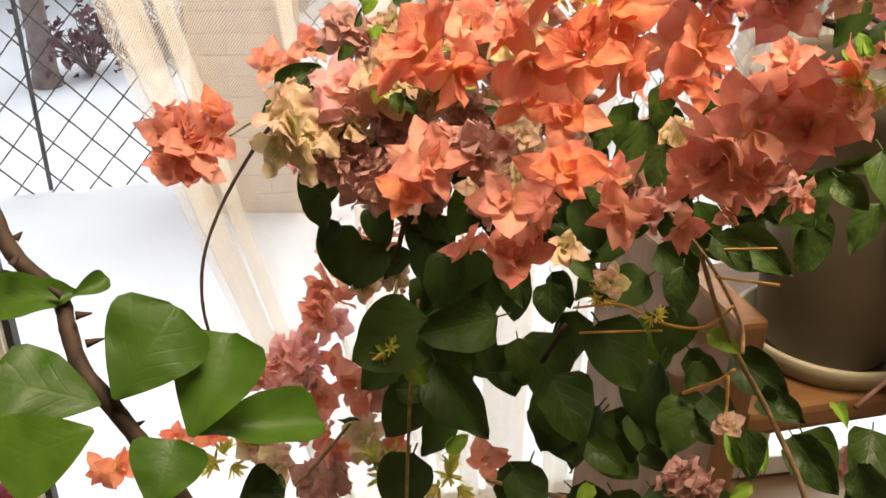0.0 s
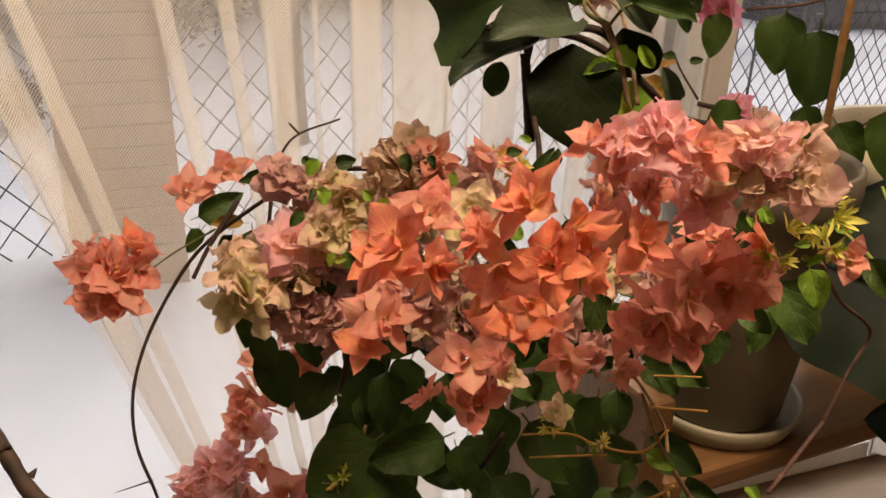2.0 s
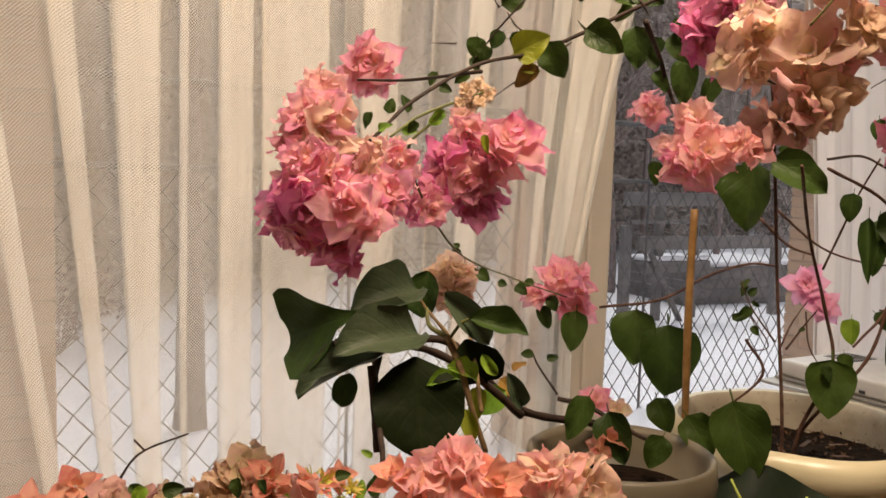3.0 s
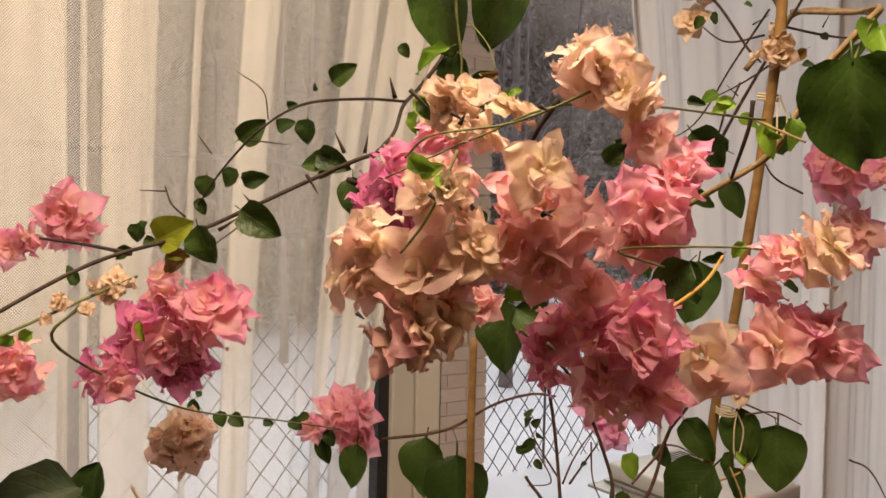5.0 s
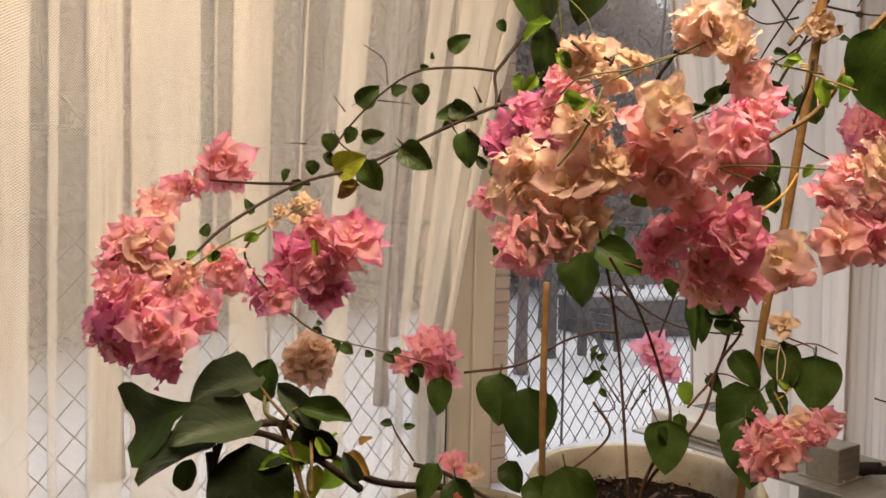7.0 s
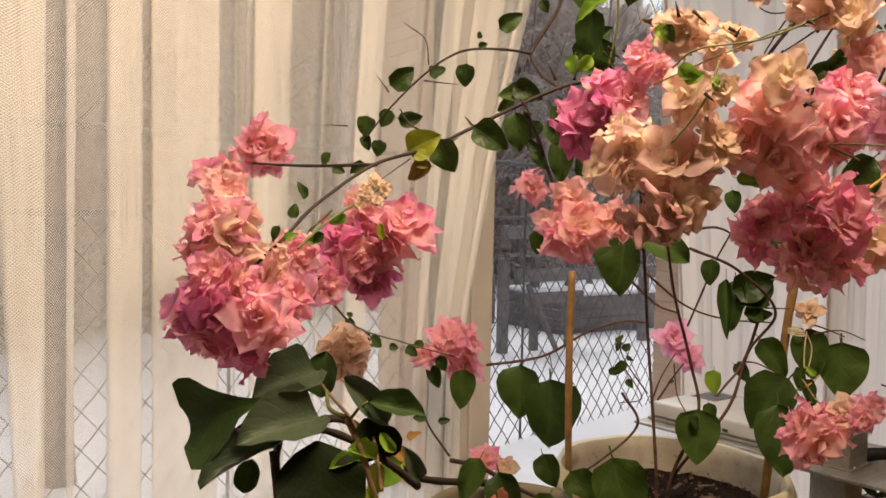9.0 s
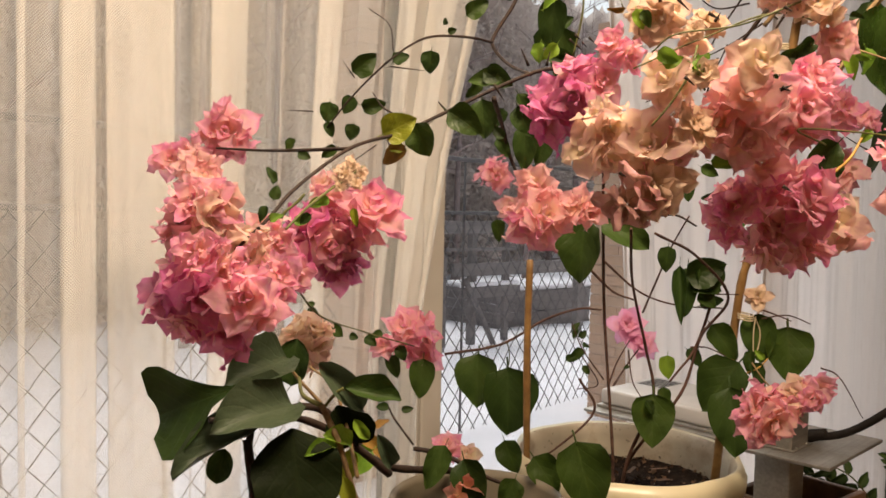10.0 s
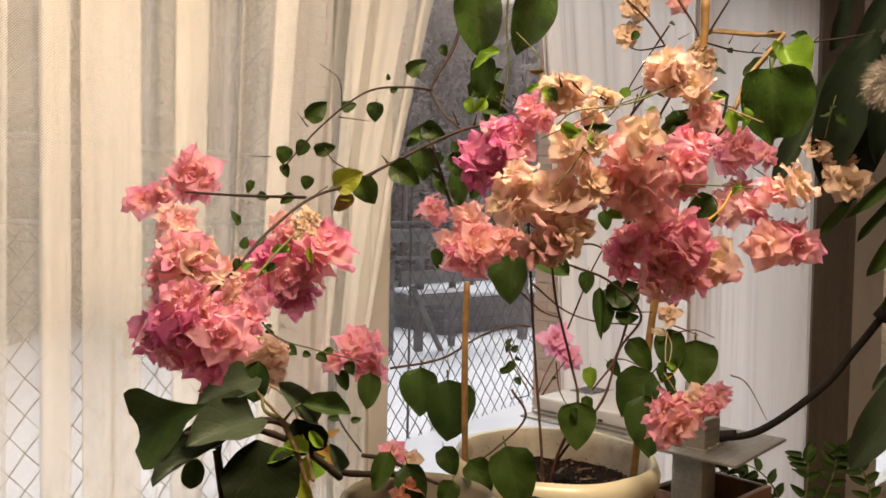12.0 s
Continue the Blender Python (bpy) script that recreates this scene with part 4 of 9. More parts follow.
def cream_pot():
    p = thing("flower_pot", 0.898, 0.738, BENCH + 0.001, "cream plastic pot with a fluted rolled rim", "flower pot")
    flute = lambda a, i: 1.0 + (0.030 * (abs(math.sin(a * 4.0 + 0.5)) - 0.5) if 3 <= i <= 11 else 0.0) + (0.004 * math.sin(a * 44.0) if 2 <= i <= 5 else 0.0)
    part("body", lathe([(0.001, 0.0), (0.100, 0.0), (0.107, 0.01), (0.128, 0.14), (0.137, 0.218), (0.156, 0.231), (0.166, 0.247), (0.168, 0.265), (0.160, 0.281), (0.154, 0.2795)], 132, wave=flute), CREAM, p)
    inner = lambda a, i: 1.0 + 0.030 * (abs(math.sin(a * 4.0 + 0.5)) - 0.5)
    part("inner_wall", lathe([(0.154, 0.2795), (0.150, 0.277), (0.145, 0.262), (0.139, 0.19), (0.128, 0.13), (0.001, 0.128)], 132, wave=inner), SOILED, p, "soil-stained inner wall")
    rnd = random.Random(4)
    bm = bmesh.new()
    rings = []
    for k in range(15):
        r = 0.001 + 0.1355 * k / 14
        ring = []
        for n in range(64):
            a = 6.283 * n / 64
            x, y = r * math.cos(a), r * math.sin(a)
            lump = 0.006 * noise.noise(Vector((x * 22, y * 22, 0.0))) + 0.005 * noise.noise(Vector((x * 70, y * 70, 4.0)))
            ring.append(bm.verts.new((x, y, 0.230 + lump + rnd.uniform(-0.0012, 0.0012))))
        rings.append(ring)
    for a, b in zip(rings, rings[1:]):
        for k in range(64):
            bm.faces.new((a[k], a[(k + 1) % 64], b[(k + 1) % 64], b[k]))
    part("soil", bm, SOIL, p, "dark crumbly potting soil")
    bm = bmesh.new()
    for i in range(300):
        a, q = rnd.uniform(0, 6.283), 0.130 * math.sqrt(rnd.random())
        c = Vector((q * math.cos(a), q * math.sin(a), 0.236 + rnd.uniform(-0.003, 0.006)))
        d = Vector((rnd.gauss(0, 1), rnd.gauss(0, 1), rnd.gauss(0, 0.3))).normalized() * (rnd.uniform(0.008, 0.014) if i % 30 == 0 else rnd.uniform(0.0015, 0.0045))
        e = d.cross(Vector((0, 0, 1))).normalized() * d.length * 0.5 + Vector((0, 0, rnd.uniform(-0.004, 0.004)))
        bm.faces.new([bm.verts.new(c + v) for v in (-d, -d * 0.3 + e, d, d * 0.2 - e)])
    litter = part("leaf_litter", bm, LITTER, p, "dead leaves on the soil")
    litter["kind"] = "stuff"


cream_pot()


def spurge_stand():
    st = thing("plant_stand", -0.02, 0.27, 0.0, "small round pine plant stand", "stand")
    part("top", lathe([(0.001, 0.80), (0.09, 0.80), (0.095, 0.806), (0.095, 0.816), (0.09, 0.82), (0.001, 0.82)], 32), WOOD, st)
    for k in range(3):
        a = 2.1 * k + 0.4
        part("leg", tube([(0.06 * math.cos(a), 0.06 * math.sin(a), 0.8), (0.075 * math.cos(a), 0.075 * math.sin(a), 0.4), (0.09 * math.cos(a), 0.09 * math.sin(a), 0.0)], 0.011, 0.009), WOOD_UP, st)
    p = thing("flower_pot", -0.02, 0.27, 0.82, "small olive pot on a plant stand", "flower pot")
    part("body", lathe([(0.001, 0.0), (0.045, 0.0), (0.05, 0.006), (0.062, 0.12), (0.066, 0.122), (0.066, 0.14), (0.060, 0.142), (0.056, 0.12), (0.001, 0.118)], 36), OLIVE, p)
    part("soil", lathe([(0.001, 0.128), (0.057, 0.126)], 24), SOIL, p, "dark potting soil")


spurge_stand()


def clamp_lamp():
    """A steel foot plate with a cast block, from which a black gooseneck rises."""
    c = thing("gooseneck_lamp", 1.325, 0.70, 1.095, "steel lamp foot with a black flexible arm", "lamp")
    c.rotation_euler = (0, 0, radians(6))
    part("foot_plate", box(-0.125, 0.125, -0.10, 0.085, 0.0, 0.006, 0.002), STEEL, c, "brushed steel plate", smooth=False)
    part("rear_plate", box(-0.098, 0.125, 0.086, 0.385, 0.0, 0.006, 0.002), STEEL, c, "brushed steel plate", smooth=False)
    block = part("block", box(-0.080, -0.012, -0.022, 0.034, 0.006, 0.062, 0.003), STEEL, c, "grey cast metal block", smooth=False)
    part("flange", box(-0.086, -0.006, -0.028, 0.040, 0.0062, 0.0085, 0.001), STEEL, block, smooth=False)
    for x, y in ((-0.066, -0.025), (-0.026, -0.025)):
        part("screw", lathe([(0.001, 0.0115), (0.0025, 0.0115), (0.003, 0.0085), (0.001, 0.0085)], 10, cx=x, cy=y), STEEL, block)
    part("bracket", box(-0.105, -0.045, -0.03, 0.03, -0.227, -0.0005, 0.003), STEEL, c, "grey steel upright", smooth=False)
    back = c.matrix_basis.inverted()
    NECK = [(1.322, 0.709, 1.104), (1.352, 0.621, 1.131), (1.394, 0.527, 1.221), (1.418, 0.475, 1.301), (1.424, 0.445, 1.348), (1.430, 0.412, 1.401), (1.431, 0.388, 1.457), (1.423, 0.384, 1.544), (1.405, 0.403, 1.611)]
    line = [back @ Vector(q) for q in NECK]
    part("flexible_arm", tube(line, 0.0068, 0.0068, 12, 10), BLACK, c)
    part("plug", tube([line[0], line[0].lerp(line[1], 0.35), line[0].lerp(line[1], 0.6)], 0.013, 0.009, 12, 3), BLACK, c, "black plug")
    part("grip", tube([line[4].lerp(line[5], 0.2), line[5], line[6]], 0.015, 0.014, 12, 4), BLACK, c, "thick black grip")
    unit = thing("appliance", 1.325, 0.70, 1.1014, "flat white plastic appliance on the steel plate", "appliance")
    unit.rotation_euler = (0, 0, radians(3))
    part("base", box(-0.086, 0.120, 0.105, 0.372, 0.0, 0.006, 0.002), STEEL, unit, "metal bottom rim", smooth=False)
    part("housing", box(-0.080, 0.115, 0.11, 0.367, 0.0062, 0.037, 0.006), SHADED_CASE, unit, "white plastic housing, its shade put into the grey")
    part("button", box(-0.0815, -0.0795, 0.195, 0.206, 0.012, 0.017, 0.0006), RUBBER, unit, "small dark button", smooth=False)
    for k in range(7):
        x = 0.020 + 0.011 * k
        part("slot", box(x, x + 0.006, 0.290, 0.350, 0.0367, 0.0377, 0.0003), RUBBER, unit, "dark vent slot", smooth=False)
    crate = thing("wooden_crate", 1.33, 0.70, BENCH + 0.001, "small brown wooden crate round the lamp foot", "crate")
    for i in range(2):
        z = 0.002 + i * 0.073
        part("slat", box(-0.10, 0.10, -0.075, -0.062, z, z + 0.068, 0.003), WOOD, crate, smooth=False)
        part("slat", box(-0.10, 0.10, 0.062, 0.075, z, z + 0.068, 0.003), WOOD, crate, smooth=False)
        part("slat", box(-0.10, -0.088, -0.06, 0.06, z, z + 0.068, 0.003), WOOD, crate, smooth=False)
        part("slat", box(0.088, 0.10, -0.06, 0.06, z, z + 0.068, 0.003), WOOD, crate, smooth=False)


clamp_lamp()


def tuft(x, y, z, r, n, seed):
    """A dried plume: fine curling hairs out of one heart."""
    rnd = random.Random(seed)
    t = thing("dried_plume", x, y, z, "fluffy dried grey-beige plume on the big plant", "dried flower")
    bm = bmesh.new()
    for i in range(n):
        d = Vector((rnd.gauss(0, 1), rnd.gauss(0, 1), rnd.gauss(0, 1))).normalized()
        side = d.cross(Vector((rnd.gauss(0, 1), rnd.gauss(0, 1), rnd.gauss(0, 1)))).normalized()
        e = d.cross(side) * 0.00020
        l = r * rnd.uniform(0.35, 1.0) * (1.0 + 0.35 * d.z)
        pts = [d * l * f + side * l * 0.55 * f * f * rnd.uniform(0.4, 1.0) + Vector((0, 0, -0.25 * l * f * f)) for f in (0.1, 0.4, 0.7, 1.0)]
        vs = [(bm.verts.new(q - e), bm.verts.new(q + e)) for q in pts]
        for a, b in zip(vs, vs[1:]):
            bm.faces.new((a[0], a[1], b[1], b[0]))
    part("plume", bm, FLUFF, t)


def floor_pot(x, y, height, r):
    p = thing("flower_pot", x, y, 0.0, "plain olive floor pot", "flower pot")
    part("body", lathe([(0.001, 0.0), (r * 0.75, 0.0), (r * 0.78, 0.008), (r * 0.97, height - 0.03), (r, height - 0.028), (r, height), (r * 0.93, height), (r * 0.9, height - 0.03), (0.001, height - 0.032)], 40), OLIVE, p)
    part("soil", lathe([(0.001, height - 0.02), (r * 0.91, height - 0.024)], 24), SOIL, p, "dark potting soil")


def twine(plant, x, y, z):
    """Loops of pale string tying a stem to its cane."""
    back = plant.matrix_basis.inverted() @ Matrix.Translation((x, y, z))
    bm = bmesh.new()
    for k in range(3):
        ring = [back @ Vector((0.011 * math.cos(a), 0.011 * math.sin(a), 0.003 * k + 0.002 * math.sin(a))) for a in (6.283 * i / 12 for i in range(13))]
        tube(ring, 0.0011, 0.0011, 5, 1, bm=bm)
    tube([back @ Vector(q) for q in ((0.01, -0.01, 0.0), (0.016, -0.014, -0.02), (0.012, -0.013, -0.045), (0.003, -0.013, -0.05), (0.002, -0.012, -0.02), (0.006, -0.012, 0.004))], 0.001, 0.001, 5, 5, bm=bm)
    part("twine", bm, TWINE, plant, "loop of pale string")



# ---- pink bougainvillea ----
pink = thing("bougainvillea", 0.908, 0.728, 1.09, "pink and cream double bougainvillea staked with canes in the cream pot", "plant")
stem(pink, [(0.766, 0.812, 1.424), (0.767, 0.814, 1.290), (0.760, 0.800, 1.090)], 0.0052, 0.0052, "cane", "cane", "brown bamboo cane")
stem(pink, [(0.958, 0.527, 1.846), (0.972, 0.540, 1.760), (1.001, 0.606, 1.473), (1.001, 0.628, 1.373), (0.990, 0.650, 1.090)], 0.0060, 0.0060, "cane", "cane", "brown bamboo cane")
stem(pink, [(0.852, 0.722, 1.090), (0.844, 0.718, 1.163), (0.824, 0.722, 1.341), (0.730, 0.651, 1.476), (0.614, 0.557, 1.565), (0.510, 0.486, 1.621)], 0.0024, 0.0016, "russet")
stem(pink, [(0.868, 0.722, 1.090), (0.865, 0.705, 1.153), (0.892, 0.688, 1.233), (0.872, 0.688, 1.306), (0.790, 0.650, 1.402), (0.634, 0.532, 1.477)], 0.0028, 0.0017, "russet")
stem(pink, [(0.872, 0.726, 1.090), (0.875, 0.708, 1.150), (0.924, 0.665, 1.241), (0.934, 0.643, 1.323), (0.901, 0.582, 1.385), (0.757, 0.534, 1.445), (0.610, 0.483, 1.474)], 0.0026, 0.0015, "russet")
stem(pink, [(0.510, 0.486, 1.621), (0.483, 0.514, 1.622), (0.447, 0.536, 1.605), (0.390, 0.548, 1.576), (0.346, 0.545, 1.557), (0.284, 0.524, 1.540), (0.220, 0.492, 1.508), (0.192, 0.480, 1.486), (0.168, 0.479, 1.465)], 0.0019, 0.0011, "brown")
stem(pink, [(0.629, 0.750, 1.700), (0.569, 0.730, 1.695), (0.500, 0.714, 1.682), (0.460, 0.722, 1.656), (0.433, 0.752, 1.619), (0.416, 0.785, 1.581)], 0.0017, 0.0009, "brown")
stem(pink, [(0.733, 0.790, 1.867), (0.719, 0.790, 1.806), (0.702, 0.790, 1.767), (0.668, 0.785, 1.725), (0.625, 0.745, 1.695), (0.571, 0.660, 1.656), (0.494, 0.545, 1.622)], 0.0030, 0.0017, "brown")
stem(pink, [(0.497, 0.599, 1.605), (0.573, 0.667, 1.586), (0.616, 0.698, 1.555), (0.628, 0.687, 1.522), (0.643, 0.672, 1.496)], 0.0028, 0.0018, "brown")
stem(pink, [(0.316, 0.578, 1.543), (0.300, 0.690, 1.545), (0.270, 0.745, 1.548)], 0.0018, 0.0010, "brown")
stem(pink, [(0.284, 0.597, 1.504), (0.274, 0.624, 1.469), (0.401, 0.783, 1.378), (0.529, 0.873, 1.332), (0.639, 0.912, 1.298)], 0.0012, 0.0009, "green")
stem(pink, [(0.685, 0.899, 1.284), (0.754, 0.856, 1.298), (0.803, 0.817, 1.335), (0.832, 0.777, 1.354), (0.853, 0.753, 1.354)], 0.0020, 0.0015, "russet")
stem(pink, [(0.805, 0.713, 1.429), (0.874, 0.703, 1.383), (0.920, 0.672, 1.365), (0.963, 0.629, 1.363)], 0.0017, 0.0010, "russet")
stem(pink, [(0.700, 0.337, 1.649), (0.503, 0.296, 1.639), (0.456, 0.332, 1.620), (0.412, 0.359, 1.596)], 0.0008, 0.0006, "green")
stem(pink, [(0.561, 0.293, 1.549), (0.533, 0.300, 1.559), (0.610, 0.286, 1.561), (0.642, 0.268, 1.557), (0.651, 0.250, 1.546)], 0.0008, 0.0006, "green")
stem(pink, [(0.559, 0.297, 1.518), (0.587, 0.287, 1.539), (0.600, 0.284, 1.556)], 0.0013, 0.0009, "straw")
stem(pink, [(0.807, 0.750, 1.260), (0.829, 0.740, 1.214), (0.784, 0.768, 1.162), (0.735, 0.780, 1.142)], 0.0021, 0.0013, "russet")
stem(pink, [(0.852, 0.744, 1.255), (0.837, 0.773, 1.297), (0.831, 0.788, 1.332)], 0.0013, 0.0007, "russet")
stem(pink, [(0.867, 0.739, 1.245), (0.886, 0.727, 1.280), (0.889, 0.713, 1.300)], 0.0015, 0.0008, "russet")
stem(pink, [(0.874, 0.697, 1.355), (0.868, 0.666, 1.413), (0.855, 0.639, 1.451), (0.836, 0.601, 1.491)], 0.0015, 0.0010, "russet")
stem(pink, [(1.016, 0.600, 1.348), (1.034, 0.572, 1.355), (1.047, 0.545, 1.345)], 0.0012, 0.0008, "russet")
stem(pink, [(0.978, 0.657, 1.606), (0.994, 0.619, 1.694), (1.008, 0.572, 1.778), (1.017, 0.523, 1.856)], 0.0022, 0.0016, "brown")
stem(pink, [(0.976, 0.676, 1.875), (1.003, 0.651, 1.840), (1.016, 0.616, 1.784), (1.011, 0.592, 1.763)], 0.0020, 0.0012, "brown")
stem(pink, [(1.003, 0.607, 1.755), (1.028, 0.565, 1.814), (0.995, 0.483, 1.797), (0.929, 0.401, 1.770)], 0.0035, 0.0025, "tan")
stem(pink, [(0.979, 0.555, 1.796), (1.036, 0.522, 1.784), (1.055, 0.487, 1.778)], 0.0016, 0.0010, "brown")
stem(pink, [(1.066, 0.466, 1.777), (1.127, 0.444, 1.799), (1.165, 0.401, 1.808), (1.205, 0.376, 1.819)], 0.0016, 0.0010, "brown")
stem(pink, [(1.020, 0.611, 1.872), (1.030, 0.581, 1.817), (1.026, 0.567, 1.762)], 0.0020, 0.0012, "brown")
thorn(pink, 0.969, 0.628, 1.840, -0.0108, 0.0087, 0.0168, 0.0010)
thorn(pink, 0.999, 0.596, 1.805, 0.0078, -0.0164, 0.0092, 0.0010)
thorn(pink, 1.038, 0.533, 1.796, 0.0011, -0.0081, 0.0143, 0.0010)
thorn(pink, 1.056, 0.505, 1.783, 0.0030, -0.0114, 0.0132, 0.0010)
thorn(pink, 1.091, 0.428, 1.792, 0.0023, -0.0109, 0.0111, 0.0010)
thorn(pink, 1.003, 0.616, 1.726, -0.0089, 0.0100, 0.0131, 0.0010)
thorn(pink, 0.451, 0.504, 1.620, -0.0065, 0.0036, 0.0151, 0.0016)
thorn(pink, 0.400, 0.552, 1.579, -0.0073, 0.0050, 0.0095, 0.0016)
thorn(pink, 0.378, 0.570, 1.561, 0.0124, -0.0100, 0.0102, 0.0016)
thorn(pink, 0.430, 0.525, 1.604, 0.0074, -0.0051, -0.0141, 0.0016)
thorn(pink, 0.462, 0.493, 1.620, 0.0009, -0.0029, 0.0125, 0.0016)
flowers(pink, 0.152, 0.492, 1.434, 0.0320, 7, "pink+magenta+pink", 1, (-0.42, -0.90, 0.47))
flowers(pink, 0.143, 0.464, 1.460, 0.0225, 2, "pink", 261, (-0.42, -0.90, 0.40))
flowers(pink, 0.170, 0.498, 1.407, 0.0195, 2, "magenta+pink", 262, (-0.40, -0.90, 0.30))
flowers(pink, 0.192, 0.472, 1.443, 0.0175, 2, "pink+salmon", 263, (-0.30, -0.90, 0.45))
flowers(pink, 0.162, 0.450, 1.436, 0.0235, 3, "salmon+pink", 2, (-0.46, -0.88, 0.49))
flowers(pink, 0.141, 0.515, 1.431, 0.0185, 3, "magenta", 3, (-0.38, -0.91, 0.49))
flowers(pink, 0.150, 0.505, 1.468, 0.0240, 4, "pink+salmon", 264, (-0.42, -0.90, 0.42))
flowers(pink, 0.182, 0.486, 1.464, 0.0170, 3, "cream+salmon+pink", 265, (-0.38, -0.90, 0.45))
flowers(pink, 0.157, 0.503, 1.488, 0.0250, 5, "salmon+cream+pink", 4, (-0.43, -0.90, 0.41))
flowers(pink, 0.180, 0.569, 1.507, 0.0201, 2, "salmon+pink", 5, (-0.41, -0.91, 0.38))
flowers(pink, 0.248, 0.807, 1.537, 0.0208, 1, "pink", 6, (-0.39, -0.92, 0.35))
flowers(pink, 0.275, 0.795, 1.550, 0.0235, 2, "pink", 7, (-0.41, -0.91, 0.33))
flowers(pink, 0.300, 0.784, 1.567, 0.0291, 3, "pink", 8, (-0.44, -0.90, 0.32))
flowers(pink, 0.184, 0.578, 1.519, 0.0173, 2, "salmon", 9, (-0.41, -0.91, 0.36))
flowers(pink, 0.364, 0.710, 1.461, 0.0408, 5, "pink+magenta", 10, (-0.51, -0.85, 0.42))
flowers(pink, 0.402, 0.675, 1.481, 0.0358, 3, "pink", 11, (-0.56, -0.83, 0.40))
flowers(pink, 0.385, 0.706, 1.434, 0.0266, 3, "magenta", 12, (-0.53, -0.84, 0.45))
flowers(pink, 0.322, 0.697, 1.432, 0.0287, 3, "magenta+pink", 13, (-0.49, -0.87, 0.45))
flowers(pink, 0.368, 0.698, 1.506, 0.0228, 2, "pink+salmon", 14, (-0.52, -0.85, 0.37))
flowers(pink, 0.241, 0.576, 1.465, 0.0237, 3, "pink+salmon", 15, (-0.47, -0.88, 0.43))
flowers(pink, 0.649, 0.932, 1.310, 0.0416, 3, "pink", 16, (-0.59, -0.79, 0.52))
flowers(pink, 0.660, 0.918, 1.281, 0.0271, 1, "pink", 17, (-0.60, -0.78, 0.54))
flowers(pink, 0.604, 0.938, 1.298, 0.0214, 1, "pink", 18, (-0.56, -0.81, 0.53))
flowers(pink, 0.408, 0.812, 1.337, 0.0345, 6, "dry+cream", 19, (-0.50, -0.85, 0.53))
flowers(pink, 0.495, 0.507, 1.584, 0.0333, 4, "magenta", 20, (-0.71, -0.70, 0.29))
flowers(pink, 0.497, 0.474, 1.600, 0.0336, 4, "magenta+pink", 21, (-0.73, -0.68, 0.27))
flowers(pink, 0.503, 0.448, 1.631, 0.0214, 2, "pink", 22, (-0.74, -0.66, 0.23))
flowers(pink, 0.494, 0.491, 1.612, 0.0219, 2, "pink", 23, (-0.72, -0.69, 0.25))
flowers(pink, 0.474, 0.386, 1.644, 0.0209, 3, "cream+dry", 24, (-0.76, -0.63, 0.20))
flowers(pink, 0.487, 0.356, 1.633, 0.0197, 2, "cream+dry", 25, (-0.79, -0.60, 0.22))
flowers(pink, 0.444, 0.353, 1.588, 0.0233, 3, "cream+salmon", 26, (-0.78, -0.63, 0.27))
flowers(pink, 0.418, 0.386, 1.561, 0.0215, 2, "cream", 27, (-0.74, -0.67, 0.31))
flowers(pink, 0.412, 0.393, 1.539, 0.0196, 2, "cream", 28, (-0.73, -0.68, 0.34))
flowers(pink, 0.447, 0.369, 1.539, 0.0274, 2, "salmon+cream", 29, (-0.77, -0.64, 0.34))
flowers(pink, 0.464, 0.347, 1.552, 0.0218, 2, "dry+cream", 30, (-0.79, -0.61, 0.32))
flowers(pink, 0.433, 0.370, 1.506, 0.0233, 2, "dusky+salmon", 31, (-0.76, -0.65, 0.38))
flowers(pink, 0.444, 0.357, 1.513, 0.0233, 2, "dry+salmon", 32, (-0.78, -0.63, 0.37))
flowers(pink, 0.502, 0.327, 1.578, 0.0350, 3, "salmon", 33, (-0.82, -0.57, 0.29))
flowers(pink, 0.500, 0.332, 1.553, 0.0291, 2, "salmon", 34, (-0.82, -0.57, 0.32))
flowers(pink, 0.472, 0.296, 1.602, 0.0203, 1, "cream", 35, (-0.82, -0.56, 0.25))
flowers(pink, 0.529, 0.326, 1.535, 0.0199, 1, "salmon", 36, (-0.83, -0.55, 0.34))
flowers(pink, 0.593, 0.334, 1.584, 0.0332, 4, "pink", 37, (-0.85, -0.52, 0.29))
flowers(pink, 0.606, 0.328, 1.606, 0.0228, 2, "pink", 38, (-0.86, -0.51, 0.26))
flowers(pink, 0.589, 0.341, 1.567, 0.0268, 2, "pink+salmon", 39, (-0.85, -0.53, 0.31))
flowers(pink, 0.502, 0.292, 1.658, 0.0201, 3, "cream", 40, (-0.83, -0.53, 0.18))
flowers(pink, 0.514, 0.279, 1.641, 0.0182, 2, "cream", 41, (-0.85, -0.51, 0.20))
flowers(pink, 0.523, 0.269, 1.619, 0.0153, 1, "cream+salmon", 42, (-0.86, -0.50, 0.23))
flowers(pink, 0.504, 0.308, 1.657, 0.0136, 1, "cream", 43, (-0.82, -0.54, 0.18))
flowers(pink, 0.517, 0.285, 1.662, 0.0136, 1, "salmon+cream", 44, (-0.84, -0.51, 0.18))
flowers(pink, 0.538, 0.347, 1.495, 0.0317, 4, "salmon+pink", 45, (-0.82, -0.56, 0.39))
flowers(pink, 0.561, 0.312, 1.507, 0.0337, 4, "pink", 46, (-0.85, -0.52, 0.38))
flowers(pink, 0.560, 0.329, 1.473, 0.0259, 3, "pink+salmon", 47, (-0.84, -0.54, 0.42))
flowers(pink, 0.626, 0.319, 1.486, 0.0274, 2, "cream+salmon", 48, (-0.87, -0.49, 0.40))
